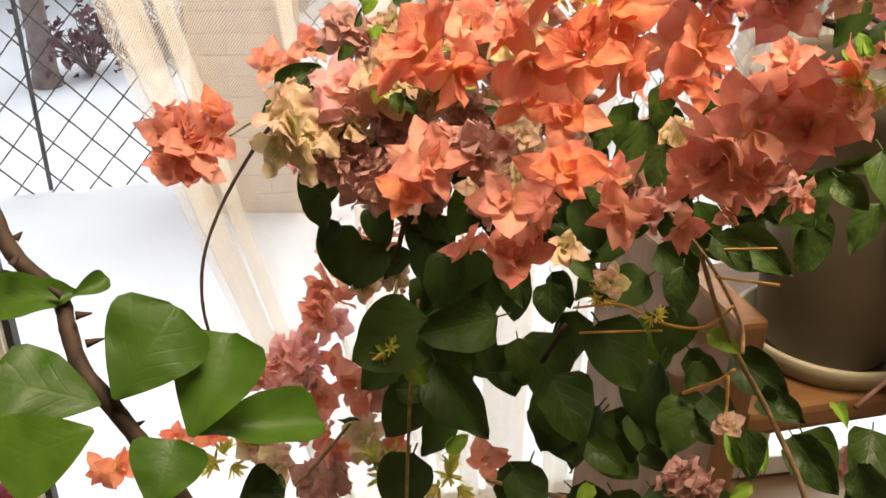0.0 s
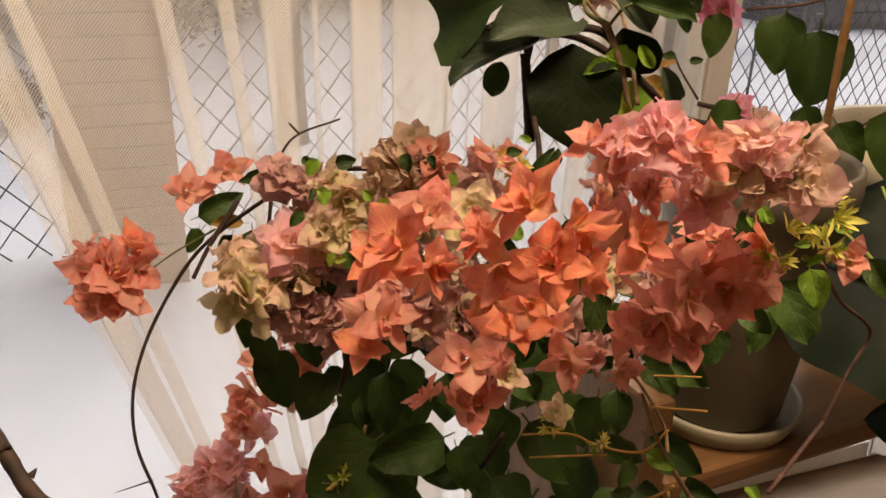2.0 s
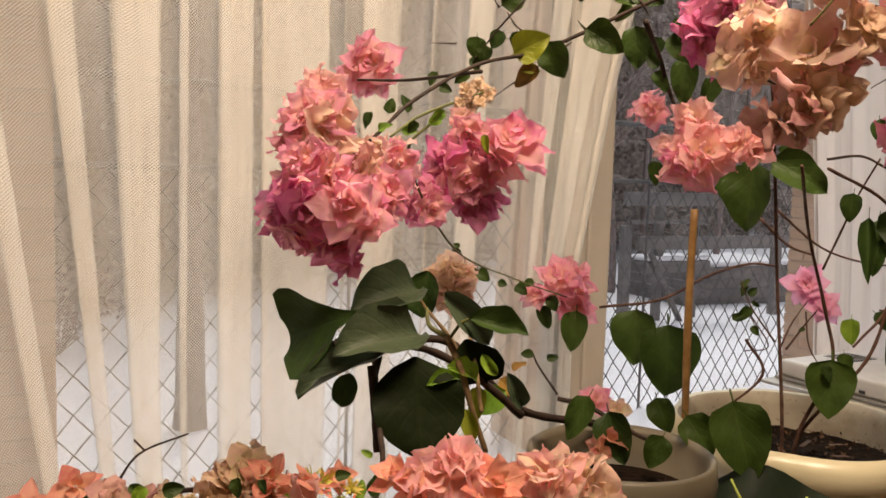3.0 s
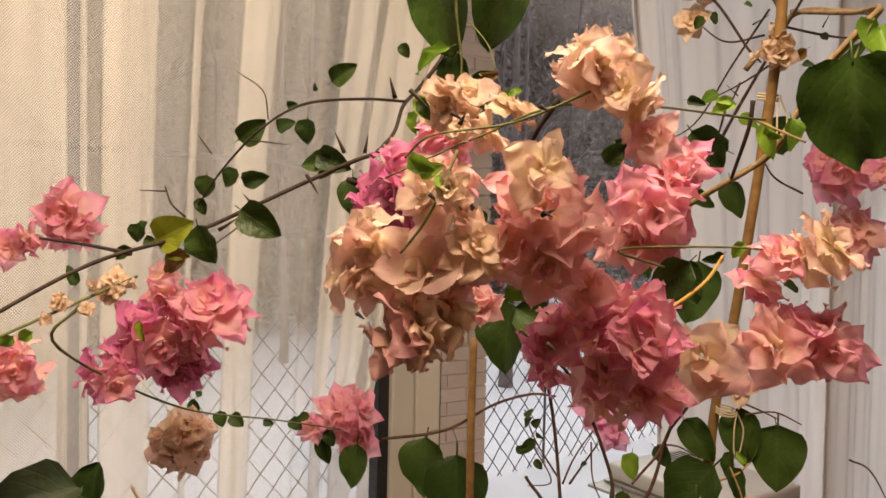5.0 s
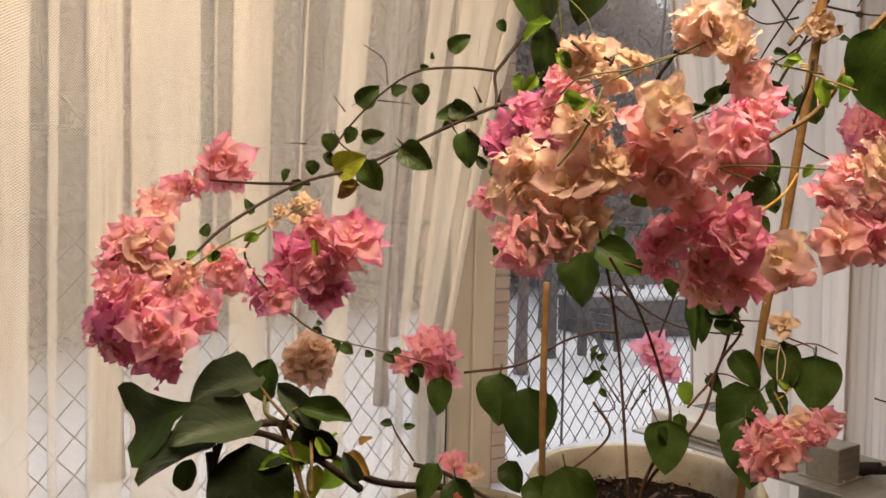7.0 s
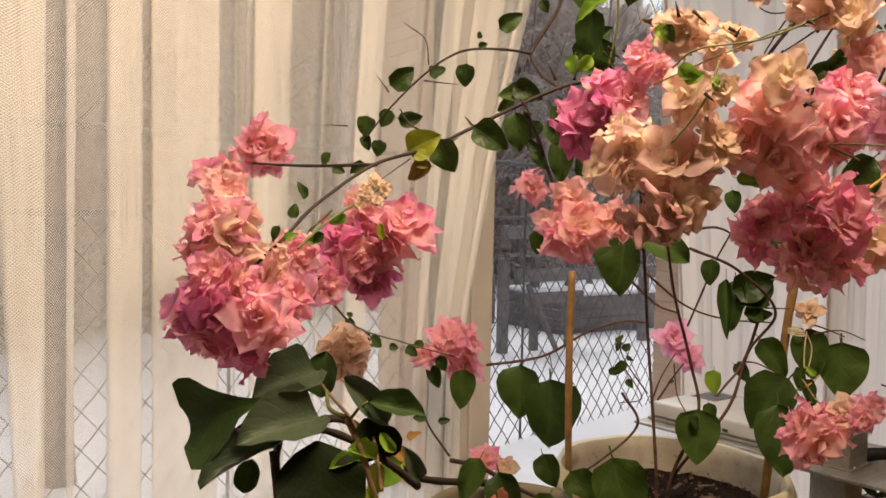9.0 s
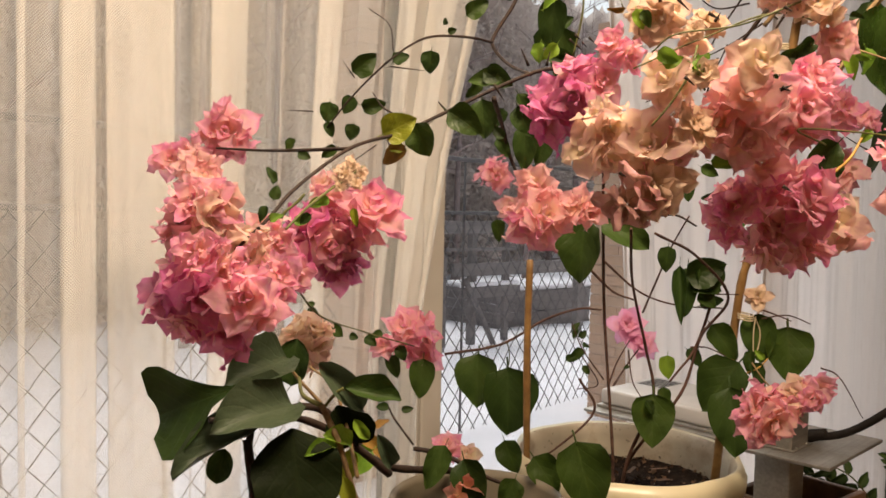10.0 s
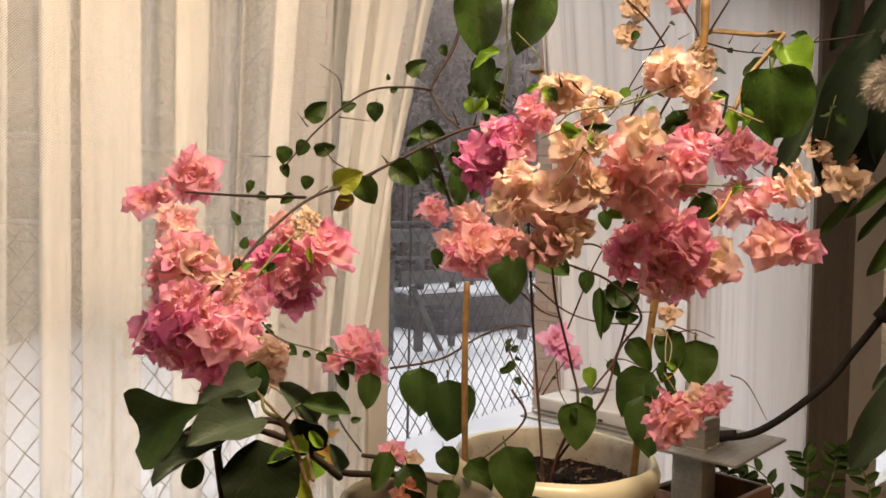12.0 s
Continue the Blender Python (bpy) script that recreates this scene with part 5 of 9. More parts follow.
flowers(pink, 0.580, 0.316, 1.468, 0.0209, 2, "pink", 49, (-0.85, -0.51, 0.42))
flowers(pink, 0.607, 0.635, 1.485, 0.0408, 5, "salmon+pink", 50, (-0.70, -0.71, 0.39))
flowers(pink, 0.611, 0.645, 1.525, 0.0265, 2, "salmon", 51, (-0.70, -0.71, 0.35))
flowers(pink, 0.582, 0.684, 1.533, 0.0241, 2, "pink", 52, (-0.67, -0.74, 0.35))
flowers(pink, 0.623, 0.591, 1.495, 0.0245, 2, "salmon", 53, (-0.73, -0.68, 0.38))
flowers(pink, 0.597, 0.671, 1.495, 0.0201, 1, "salmon", 54, (-0.68, -0.73, 0.38))
flowers(pink, 0.608, 0.256, 1.549, 0.0216, 2, "pink", 55, (-0.90, -0.44, 0.32))
flowers(pink, 0.619, 0.232, 1.559, 0.0206, 2, "pink+cream", 56, (-0.91, -0.41, 0.31))
flowers(pink, 0.612, 0.246, 1.508, 0.0257, 2, "salmon+pink", 57, (-0.90, -0.43, 0.37))
flowers(pink, 0.630, 0.230, 1.508, 0.0219, 2, "pink", 58, (-0.91, -0.41, 0.37))
flowers(pink, 1.152, 0.579, 1.646, 0.0423, 3, "salmon+pink", 59, (-0.88, -0.47, 0.27))
flowers(pink, 1.224, 0.571, 1.641, 0.0288, 2, "magenta+pink", 60, (-0.89, -0.45, 0.28))
flowers(pink, 1.192, 0.597, 1.558, 0.0454, 3, "salmon+pink", 61, (-0.88, -0.47, 0.33))
flowers(pink, 1.003, 0.527, 1.545, 0.0246, 1, "salmon", 62, (-0.87, -0.49, 0.34))
flowers(pink, 1.246, 0.475, 1.650, 0.0284, 2, "salmon+dry", 63, (-0.92, -0.39, 0.27))
flowers(pink, 1.264, 0.440, 1.598, 0.0378, 2, "salmon+dry", 64, (-0.93, -0.37, 0.30))
flowers(pink, 1.255, 0.460, 1.615, 0.0208, 1, "dry", 65, (-0.92, -0.38, 0.29))
flowers(pink, 1.016, 0.607, 1.379, 0.0189, 1, "dry", 66, (-0.84, -0.53, 0.46))
flowers(pink, 0.936, 0.773, 1.323, 0.0300, 1, "lilac", 67, (-0.76, -0.63, 0.50))
flowers(pink, 0.949, 0.752, 1.298, 0.0230, 1, "lilac", 68, (-0.77, -0.62, 0.52))
flowers(pink, 0.865, 0.503, 1.255, 0.0363, 3, "pink+salmon", 69, (-0.83, -0.51, 0.58))
flowers(pink, 0.898, 0.459, 1.282, 0.0257, 2, "pink", 70, (-0.86, -0.47, 0.56))
flowers(pink, 0.882, 0.483, 1.276, 0.0227, 1, "cream", 71, (-0.84, -0.49, 0.56))
flowers(pink, 0.859, 0.502, 1.233, 0.0212, 1, "pink", 72, (-0.82, -0.51, 0.60))
flowers(pink, 0.888, 0.478, 1.288, 0.0182, 1, "cream", 73, (-0.85, -0.49, 0.55))
flowers(pink, 0.598, 0.782, 1.193, 0.0197, 1, "pink", 74, (-0.61, -0.74, 0.63))
flowers(pink, 0.615, 0.765, 1.184, 0.0166, 1, "cream", 75, (-0.62, -0.73, 0.64))
flowers(pink, 0.541, 0.684, 1.170, 0.0194, 2, "coral", 76, (-0.61, -0.72, 0.68))
flowers(pink, 0.972, 0.540, 1.760, 0.0246, 2, "dry+salmon", 77, (-0.85, -0.50, 0.17))
flowers(pink, 1.002, 0.693, 1.829, 0.0233, 1, "dry", 78, (-0.80, -0.57, 0.14))
flowers(pink, 1.001, 0.677, 1.871, 0.0269, 1, "dry", 79, (-0.80, -0.55, 0.11))
flowers(pink, 1.039, 0.619, 1.873, 0.0215, 1, "salmon", 80, (-0.82, -0.51, 0.11))
flowers(pink, 0.302, 0.558, 1.522, 0.0130, 2, "dry", 81, (-0.54, -0.84, 0.36))
flowers(pink, 0.426, 0.311, 1.590, 0.0106, 1, "dry", 82, (-0.79, -0.60, 0.26))
flowers(pink, 0.443, 0.332, 1.624, 0.0083, 1, "dry", 83, (-0.79, -0.61, 0.22))
leaf(pink, (0.327, 0.546, 1.554), (0.349, 0.529, 1.568), 1.10, (-0.05, -0.98, 0.21), "yellow", "heart", 0.22, 0.10)
leaf(pink, (0.354, 0.538, 1.565), (0.364, 0.532, 1.537), 1.10, (-0.79, -0.61, -0.00), "green")
leaf(pink, (0.382, 0.529, 1.577), (0.405, 0.511, 1.559), 0.95, (-0.56, -0.83, 0.07), "green")
leaf(pink, (0.348, 0.543, 1.546), (0.333, 0.554, 1.531), 0.80, (-0.50, -0.82, 0.27), "brown", "heart", 0.22, 0.80)
leaf(pink, (0.337, 0.551, 1.543), (0.350, 0.542, 1.543), 0.70, (-0.68, -0.66, 0.32), "yellow")
leaf(pink, (0.323, 0.584, 1.565), (0.321, 0.586, 1.551), 1.20, (-0.53, -0.80, -0.28), "green")
leaf(pink, (0.463, 0.808, 1.651), (0.486, 0.790, 1.671), 1.00, (-0.20, -0.95, -0.26), "green")
leaf(pink, (0.490, 0.764, 1.660), (0.504, 0.753, 1.669), 1.10, (-0.86, -0.49, 0.14), "green")
leaf(pink, (0.500, 0.706, 1.667), (0.500, 0.709, 1.642), 1.10, (-0.67, -0.73, 0.15), "green")
leaf(pink, (0.500, 0.648, 1.695), (0.516, 0.631, 1.710), 0.90, (-0.56, -0.82, -0.07), "green")
leaf(pink, (0.498, 0.677, 1.690), (0.495, 0.678, 1.697), 1.20, (-0.68, -0.31, -0.66), "green")
leaf(pink, (0.458, 0.780, 1.610), (0.482, 0.764, 1.611), 0.90, (-0.51, -0.74, -0.45), "green")
leaf(pink, (0.457, 0.792, 1.619), (0.446, 0.800, 1.601), 1.10, (-0.56, -0.78, 0.28), "green")
leaf(pink, (0.428, 0.799, 1.612), (0.426, 0.802, 1.589), 1.20, (-0.38, -0.91, 0.18), "green")
leaf(pink, (0.416, 0.785, 1.588), (0.422, 0.782, 1.571), 0.90, (-0.41, -0.91, -0.06), "green")
leaf(pink, (0.356, 0.741, 1.548), (0.367, 0.734, 1.543), 1.00, (-0.51, -0.85, 0.11), "green")
leaf(pink, (0.362, 0.759, 1.564), (0.355, 0.764, 1.550), 0.90, (-0.75, -0.61, 0.27), "green")
leaf(pink, (0.181, 0.457, 1.484), (0.188, 0.453, 1.489), 0.90, (-0.26, -0.68, 0.68), "fresh")
leaf(pink, (0.192, 0.447, 1.484), (0.201, 0.443, 1.485), 0.90, (-0.03, -0.93, 0.36), "fresh")
leaf(pink, (0.247, 0.506, 1.499), (0.239, 0.511, 1.494), 1.00, (-0.70, -0.67, -0.25), "fresh")
leaf(pink, (0.322, 0.609, 1.546), (0.311, 0.617, 1.537), 0.80, (-0.43, -0.89, 0.14), "green")
leaf(pink, (0.289, 0.663, 1.513), (0.284, 0.666, 1.530), 0.70, (0.05, -0.98, 0.19), "green")
leaf(pink, (0.201, 0.492, 1.498), (0.204, 0.491, 1.508), 1.00, (-0.32, -0.91, 0.24), "green")
leaf(pink, (0.467, 0.558, 1.614), (0.444, 0.578, 1.616), 0.80, (-0.07, -0.95, 0.30), "green")
leaf(pink, (0.455, 0.568, 1.623), (0.476, 0.550, 1.611), 0.90, (-0.92, -0.29, 0.25), "green")
leaf(pink, (0.521, 0.644, 1.610), (0.526, 0.643, 1.569), 0.90, (-0.61, -0.77, 0.20), "dark")
leaf(pink, (0.444, 0.609, 1.665), (0.451, 0.603, 1.666), 1.00, (-0.89, -0.30, -0.35), "green")
leaf(pink, (0.550, 0.620, 1.604), (0.562, 0.610, 1.572), 0.90, (-0.73, -0.65, -0.21), "dark")
leaf(pink, (0.541, 0.630, 1.570), (0.531, 0.639, 1.583), 0.80, (-0.84, -0.52, 0.14), "green")
leaf(pink, (0.631, 0.737, 1.482), (0.633, 0.733, 1.454), 0.80, (-0.50, -0.86, -0.05), "green")
leaf(pink, (0.421, 0.829, 1.374), (0.429, 0.822, 1.363), 1.10, (-0.56, -0.83, 0.00), "green")
leaf(pink, (0.461, 0.860, 1.352), (0.463, 0.856, 1.334), 1.10, (-0.36, -0.90, 0.24), "green")
leaf(pink, (0.477, 0.872, 1.343), (0.489, 0.862, 1.331), 1.10, (-0.27, -0.94, 0.19), "green")
leaf(pink, (0.528, 0.908, 1.323), (0.538, 0.901, 1.319), 1.10, (0.19, -0.97, -0.12), "green")
leaf(pink, (0.572, 0.938, 1.312), (0.585, 0.927, 1.302), 1.10, (-0.52, -0.59, 0.62), "green")
leaf(pink, (0.437, 0.843, 1.375), (0.431, 0.847, 1.379), 1.10, (-0.41, -0.91, 0.06), "green")
leaf(pink, (0.615, 0.939, 1.283), (0.622, 0.926, 1.252), 0.80, (-0.46, -0.86, 0.22), "dark")
leaf(pink, (0.654, 0.909, 1.279), (0.643, 0.902, 1.224), 0.85, (-0.52, -0.72, 0.45), "dark")
leaf(pink, (0.616, 0.917, 1.300), (0.620, 0.909, 1.279), 1.00, (-0.67, -0.55, 0.50), "green")
leaf(pink, (0.594, 0.924, 1.318), (0.579, 0.933, 1.314), 0.90, (-0.31, -0.79, 0.53), "green")
leaf(pink, (0.755, 0.905, 1.277), (0.743, 0.893, 1.199), 1.05, (-0.75, -0.58, 0.31), "dark", "heart", 0.22, 0.20)
leaf(pink, (0.779, 0.865, 1.260), (0.766, 0.845, 1.164), 1.10, (-0.49, -0.80, 0.33), "dark", "heart", 0.22, 0.20)
stem(pink, [(0.753, 0.907, 1.277), (0.756, 0.893, 1.288), (0.761, 0.850, 1.300)], 0.0008, 0.0006, "green")
stem(pink, [(0.779, 0.865, 1.260), (0.776, 0.859, 1.277), (0.762, 0.849, 1.300)], 0.0008, 0.0006, "green")
leaf(pink, (0.878, 0.677, 1.244), (0.864, 0.666, 1.173), 1.05, (-0.74, -0.58, 0.35), "green", "heart", 0.22, 0.15)
leaf(pink, (0.921, 0.687, 1.292), (0.916, 0.682, 1.259), 0.90, (-0.90, -0.43, 0.09), "fresh")
leaf(pink, (0.975, 0.608, 1.289), (0.936, 0.641, 1.221), 1.05, (-0.91, -0.32, 0.28), "green")
leaf(pink, (1.050, 0.579, 1.337), (1.040, 0.570, 1.260), 1.10, (-0.77, -0.56, 0.29), "green", "heart", 0.22, 0.15)
leaf(pink, (1.022, 0.610, 1.354), (1.017, 0.599, 1.285), 0.90, (-0.89, -0.45, 0.09), "dark")
leaf(pink, (0.931, 0.593, 1.262), (0.918, 0.572, 1.174), 0.90, (-0.69, -0.39, 0.61), "dark")
leaf(pink, (0.990, 0.651, 1.321), (0.998, 0.628, 1.283), 0.80, (-0.56, -0.69, 0.46), "green")
leaf(pink, (0.916, 0.655, 1.420), (0.908, 0.652, 1.351), 0.55, (-0.73, -0.56, 0.38), "dark")
leaf(pink, (0.933, 0.631, 1.426), (0.928, 0.630, 1.378), 1.00, (-0.67, -0.74, -0.03), "dark")
leaf(pink, (0.946, 0.654, 1.365), (0.965, 0.630, 1.376), 0.90, (-0.68, -0.47, 0.56), "green")
leaf(pink, (1.004, 0.607, 1.304), (0.997, 0.606, 1.269), 0.60, (-0.89, -0.26, 0.38), "green")
leaf(pink, (1.011, 0.591, 1.292), (1.006, 0.603, 1.304), 0.70, (-0.85, -0.26, 0.46), "fresh")
leaf(pink, (0.724, 0.673, 1.483), (0.713, 0.677, 1.404), 0.95, (-0.93, -0.33, -0.16), "green")
leaf(pink, (0.692, 0.620, 1.486), (0.727, 0.576, 1.454), 0.80, (-0.70, -0.64, 0.31), "dark")
leaf(pink, (0.820, 0.619, 1.452), (0.816, 0.620, 1.419), 0.90, (-0.84, -0.52, 0.14), "green")
leaf(pink, (0.583, 0.294, 1.552), (0.572, 0.314, 1.528), 0.90, (-0.61, -0.78, 0.15), "green")
leaf(pink, (0.587, 0.308, 1.550), (0.594, 0.296, 1.526), 0.90, (-0.59, -0.56, 0.58), "dark")
leaf(pink, (0.621, 0.286, 1.564), (0.618, 0.293, 1.554), 0.80, (-0.65, -0.66, 0.38), "fresh")
leaf(pink, (0.482, 0.340, 1.534), (0.492, 0.326, 1.530), 0.80, (-0.87, -0.37, 0.31), "fresh")
leaf(pink, (0.516, 0.362, 1.551), (0.522, 0.353, 1.548), 0.90, (-0.81, -0.58, -0.03), "green")
leaf(pink, (0.551, 0.299, 1.629), (0.543, 0.314, 1.614), 0.70, (-0.64, -0.72, -0.25), "green")
leaf(pink, (0.560, 0.279, 1.644), (0.565, 0.270, 1.641), 0.70, (-0.96, -0.19, 0.21), "green")
leaf(pink, (0.425, 0.344, 1.599), (0.433, 0.332, 1.603), 0.80, (-0.50, -0.84, -0.20), "fresh")
leaf(pink, (0.421, 0.317, 1.593), (0.428, 0.308, 1.588), 0.70, (-0.55, -0.82, -0.15), "fresh")
leaf(pink, (0.443, 0.376, 1.645), (0.447, 0.373, 1.632), 0.80, (-0.87, -0.46, 0.16), "green")
leaf(pink, (0.654, 0.737, 1.201), (0.658, 0.717, 1.163), 1.00, (-0.68, -0.73, -0.03), "green")
leaf(pink, (0.643, 0.674, 1.198), (0.656, 0.644, 1.160), 1.00, (-0.65, -0.55, 0.52), "green")
leaf(pink, (0.646, 0.610, 1.231), (0.644, 0.576, 1.156), 0.95, (-0.65, -0.60, 0.48), "green")
leaf(pink, (0.837, 0.780, 1.323), (0.829, 0.785, 1.310), 1.00, (-0.82, -0.06, 0.57), "green")
leaf(pink, (0.837, 0.773, 1.297), (0.822, 0.783, 1.277), 0.70, (-0.66, -0.72, 0.20), "green")
leaf(pink, (0.819, 0.787, 1.279), (0.830, 0.778, 1.288), 0.80, (-0.63, -0.64, 0.45), "green")
stem(pink, [(0.568, 0.546, 1.814), (0.577, 0.560, 1.754), (0.587, 0.565, 1.704), (0.586, 0.576, 1.655)], 0.0014, 0.0010, "green")
leaf(pink, (0.597, 0.635, 1.818), (0.620, 0.641, 1.728), 0.84, (-0.69, -0.71, -0.12), "gloss")
leaf(pink, (0.633, 0.555, 1.810), (0.628, 0.589, 1.727), 0.76, (-0.60, -0.79, -0.12), "gloss")
leaf(pink, (0.577, 0.570, 1.723), (0.556, 0.596, 1.704), 0.55, (-0.76, -0.43, 0.48), "fresh")
leaf(pink, (0.636, 0.651, 1.738), (0.639, 0.663, 1.678), 0.70, (-0.77, -0.61, -0.17), "dark")
leaf(pink, (0.561, 0.599, 1.669), (0.561, 0.603, 1.648), 1.00, (-0.98, -0.15, -0.14), "fresh")
leaf(pink, (0.573, 0.587, 1.668), (0.563, 0.600, 1.651), 0.80, (-0.13, -0.99, 0.11), "fresh")
leaf(pink, (0.660, 0.663, 1.710), (0.664, 0.671, 1.651), 0.70, (-0.48, -0.87, 0.14), "dark")
leaf(pink, (0.592, 0.690, 1.748), (0.599, 0.687, 1.734), 1.00, (-0.64, -0.76, -0.09), "green")
leaf(pink, (0.622, 0.651, 1.675), (0.651, 0.624, 1.661), 0.60, (-0.97, -0.24, -0.04), "dark")
leaf(pink, (0.485, 0.608, 1.622), (0.477, 0.617, 1.605), 0.80, (-0.08, -1.00, 0.04), "green")
leaf(pink, (0.662, 0.708, 1.692), (0.689, 0.672, 1.730), 0.50, (-0.51, -0.79, 0.33), "dark")
leaf(pink, (0.996, 0.667, 1.828), (0.992, 0.677, 1.814), 1.00, (-0.69, -0.72, 0.08), "dark")
leaf(pink, (1.020, 0.626, 1.839), (1.026, 0.619, 1.835), 1.00, (0.05, -1.00, 0.04), "dark")
leaf(pink, (1.039, 0.533, 1.790), (1.043, 0.530, 1.782), 1.20, (-0.85, -0.37, -0.37), "dark")
leaf(pink, (1.122, 0.450, 1.808), (1.112, 0.472, 1.812), 0.70, (-0.91, 0.32, 0.26), "dark")
leaf(pink, (1.018, 0.543, 1.754), (1.027, 0.530, 1.750), 0.80, (-0.76, -0.18, 0.63), "green")
leaf(pink, (0.649, 0.323, 1.655), (0.643, 0.332, 1.658), 0.80, (-0.89, 0.18, 0.43), "fresh")
leaf(pink, (0.700, 0.337, 1.644), (0.707, 0.328, 1.635), 0.80, (-0.77, 0.04, -0.64), "fresh")
leaf(pink, (0.728, 0.393, 1.632), (0.713, 0.414, 1.648), 0.90, (-0.91, -0.37, -0.20), "dark")
leaf(pink, (0.723, 0.357, 1.651), (0.729, 0.352, 1.623), 0.60, (-0.80, -0.58, -0.15), "fresh")
leaf(pink, (1.034, 0.549, 1.774), (1.024, 0.571, 1.763), 0.70, (-0.14, -0.98, -0.15), "brown")
leaf(pink, (0.793, 0.479, 1.635), (0.799, 0.467, 1.646), 0.90, (-0.54, -0.74, 0.39), "dark")
stem(pink, [(0.587, 0.553, 1.743), (0.590, 0.528, 1.719), (0.591, 0.517, 1.697)], 0.0007, 0.0005, "green")
leaf(pink, (0.593, 0.515, 1.695), (0.581, 0.529, 1.694), 0.45, (-0.80, -0.20, -0.56), "brown")
stem(pink, [(0.490, 0.279, 1.642), (0.461, 0.307, 1.626), (0.428, 0.335, 1.619), (0.419, 0.349, 1.607)], 0.0008, 0.0006, "green")
stem(pink, [(0.487, 0.302, 1.640), (0.482, 0.314, 1.623), (0.485, 0.329, 1.608)], 0.0016, 0.0010, "brown")
stem(pink, [(0.438, 0.325, 1.611), (0.430, 0.322, 1.593), (0.436, 0.316, 1.579)], 0.0009, 0.0007, "green")
stem(pink, [(0.428, 0.325, 1.587), (0.422, 0.335, 1.569), (0.415, 0.344, 1.555)], 0.0009, 0.0007, "green")
leaf(pink, (0.418, 0.343, 1.607), (0.428, 0.332, 1.600), 0.90, (-0.62, -0.70, -0.36), "fresh")
leaf(pink, (0.420, 0.317, 1.596), (0.429, 0.307, 1.587), 0.80, (-0.41, -0.77, 0.48), "fresh")
leaf(pink, (0.447, 0.386, 1.648), (0.452, 0.383, 1.633), 0.80, (-0.81, -0.59, 0.03), "fresh")
leaf(pink, (0.539, 0.322, 1.610), (0.545, 0.309, 1.621), 0.90, (-0.46, -0.89, 0.06), "green")
thorn(pink, 0.423, 0.307, 1.628, 0.0049, -0.0056, -0.0046, 0.0014)
thorn(pink, 0.426, 0.304, 1.622, 0.0014, -0.0033, 0.0058, 0.0014)
thorn(pink, 0.455, 0.271, 1.579, 0.0029, -0.0041, -0.0027, 0.0014)
thorn(pink, 0.455, 0.272, 1.577, 0.0036, -0.0060, 0.0032, 0.0014)
thorn(pink, 0.419, 0.321, 1.587, 0.0044, -0.0050, -0.0060, 0.0014)
thorn(pink, 0.403, 0.331, 1.636, -0.0029, 0.0009, 0.0104, 0.0014)
thorn(pink, 0.408, 0.324, 1.640, 0.0076, -0.0072, -0.0100, 0.0014)
thorn(pink, 0.450, 0.269, 1.630, 0.0031, -0.0039, -0.0032, 0.0014)
thorn(pink, 0.394, 0.354, 1.522, 0.0032, -0.0036, -0.0032, 0.0014)
thorn(pink, 0.458, 0.269, 1.514, 0.0029, -0.0047, -0.0036, 0.0014)
leaf(pink, (0.697, 0.402, 1.646), (0.712, 0.384, 1.617), 1.15, (-0.92, -0.39, 0.02), "dark")
leaf(pink, (0.650, 0.321, 1.654), (0.642, 0.336, 1.649), 0.80, (-0.59, -0.64, 0.49), "fresh")
leaf(pink, (0.748, 0.352, 1.656), (0.751, 0.352, 1.631), 0.80, (-0.33, -0.94, 0.03), "fresh")
leaf(pink, (1.010, 0.482, 1.732), (1.010, 0.468, 1.766), 0.90, (-0.81, -0.08, 0.58), "dark")
stem(pink, [(0.694, 0.343, 1.663), (0.695, 0.347, 1.643), (0.700, 0.365, 1.608)], 0.0018, 0.0012, "brown")
stem(pink, [(0.704, 0.350, 1.651), (0.704, 0.330, 1.642), (0.706, 0.308, 1.632)], 0.0010, 0.0008, "tan")
stem(pink, [(1.197, 0.416, 1.786), (1.198, 0.432, 1.743), (1.199, 0.444, 1.700), (1.209, 0.456, 1.662)], 0.0012, 0.0008, "green")
leaf(pink, (1.190, 0.441, 1.701), (1.184, 0.455, 1.695), 0.80, (-0.90, -0.40, -0.20), "green")
leaf(pink, (1.193, 0.433, 1.695), (1.202, 0.417, 1.679), 0.80, (-0.82, -0.57, 0.09), "green")
leaf(pink, (1.189, 0.442, 1.704), (1.191, 0.433, 1.711), 0.80, (-0.97, 0.05, 0.23), "green")
leaf(pink, (0.599, 0.657, 1.588), (0.600, 0.659, 1.539), 0.75, (-0.69, -0.72, -0.06), "dark")
leaf(pink, (0.589, 0.694, 1.576), (0.601, 0.684, 1.555), 0.80, (-0.23, -0.92, -0.32), "dark")
leaf(pink, (0.573, 0.666, 1.607), (0.566, 0.674, 1.586), 0.90, (-0.73, -0.67, -0.13), "green")
leaf(pink, (0.549, 0.619, 1.617), (0.558, 0.613, 1.590), 0.70, (-0.27, -0.92, 0.28), "green")
stem(pink, [(0.764, 0.612, 1.488), (0.785, 0.586, 1.492), (0.800, 0.565, 1.479)], 0.0016, 0.0012, "brown")
stem(pink, [(0.792, 0.726, 1.417), (0.835, 0.718, 1.384), (0.860, 0.702, 1.373)], 0.0019, 0.0014, "russet")
leaf(pink, (0.893, 0.652, 1.423), (0.888, 0.643, 1.343), 0.32, (-0.86, -0.49, 0.15), "dark", "heart", 0.22, 0.10)
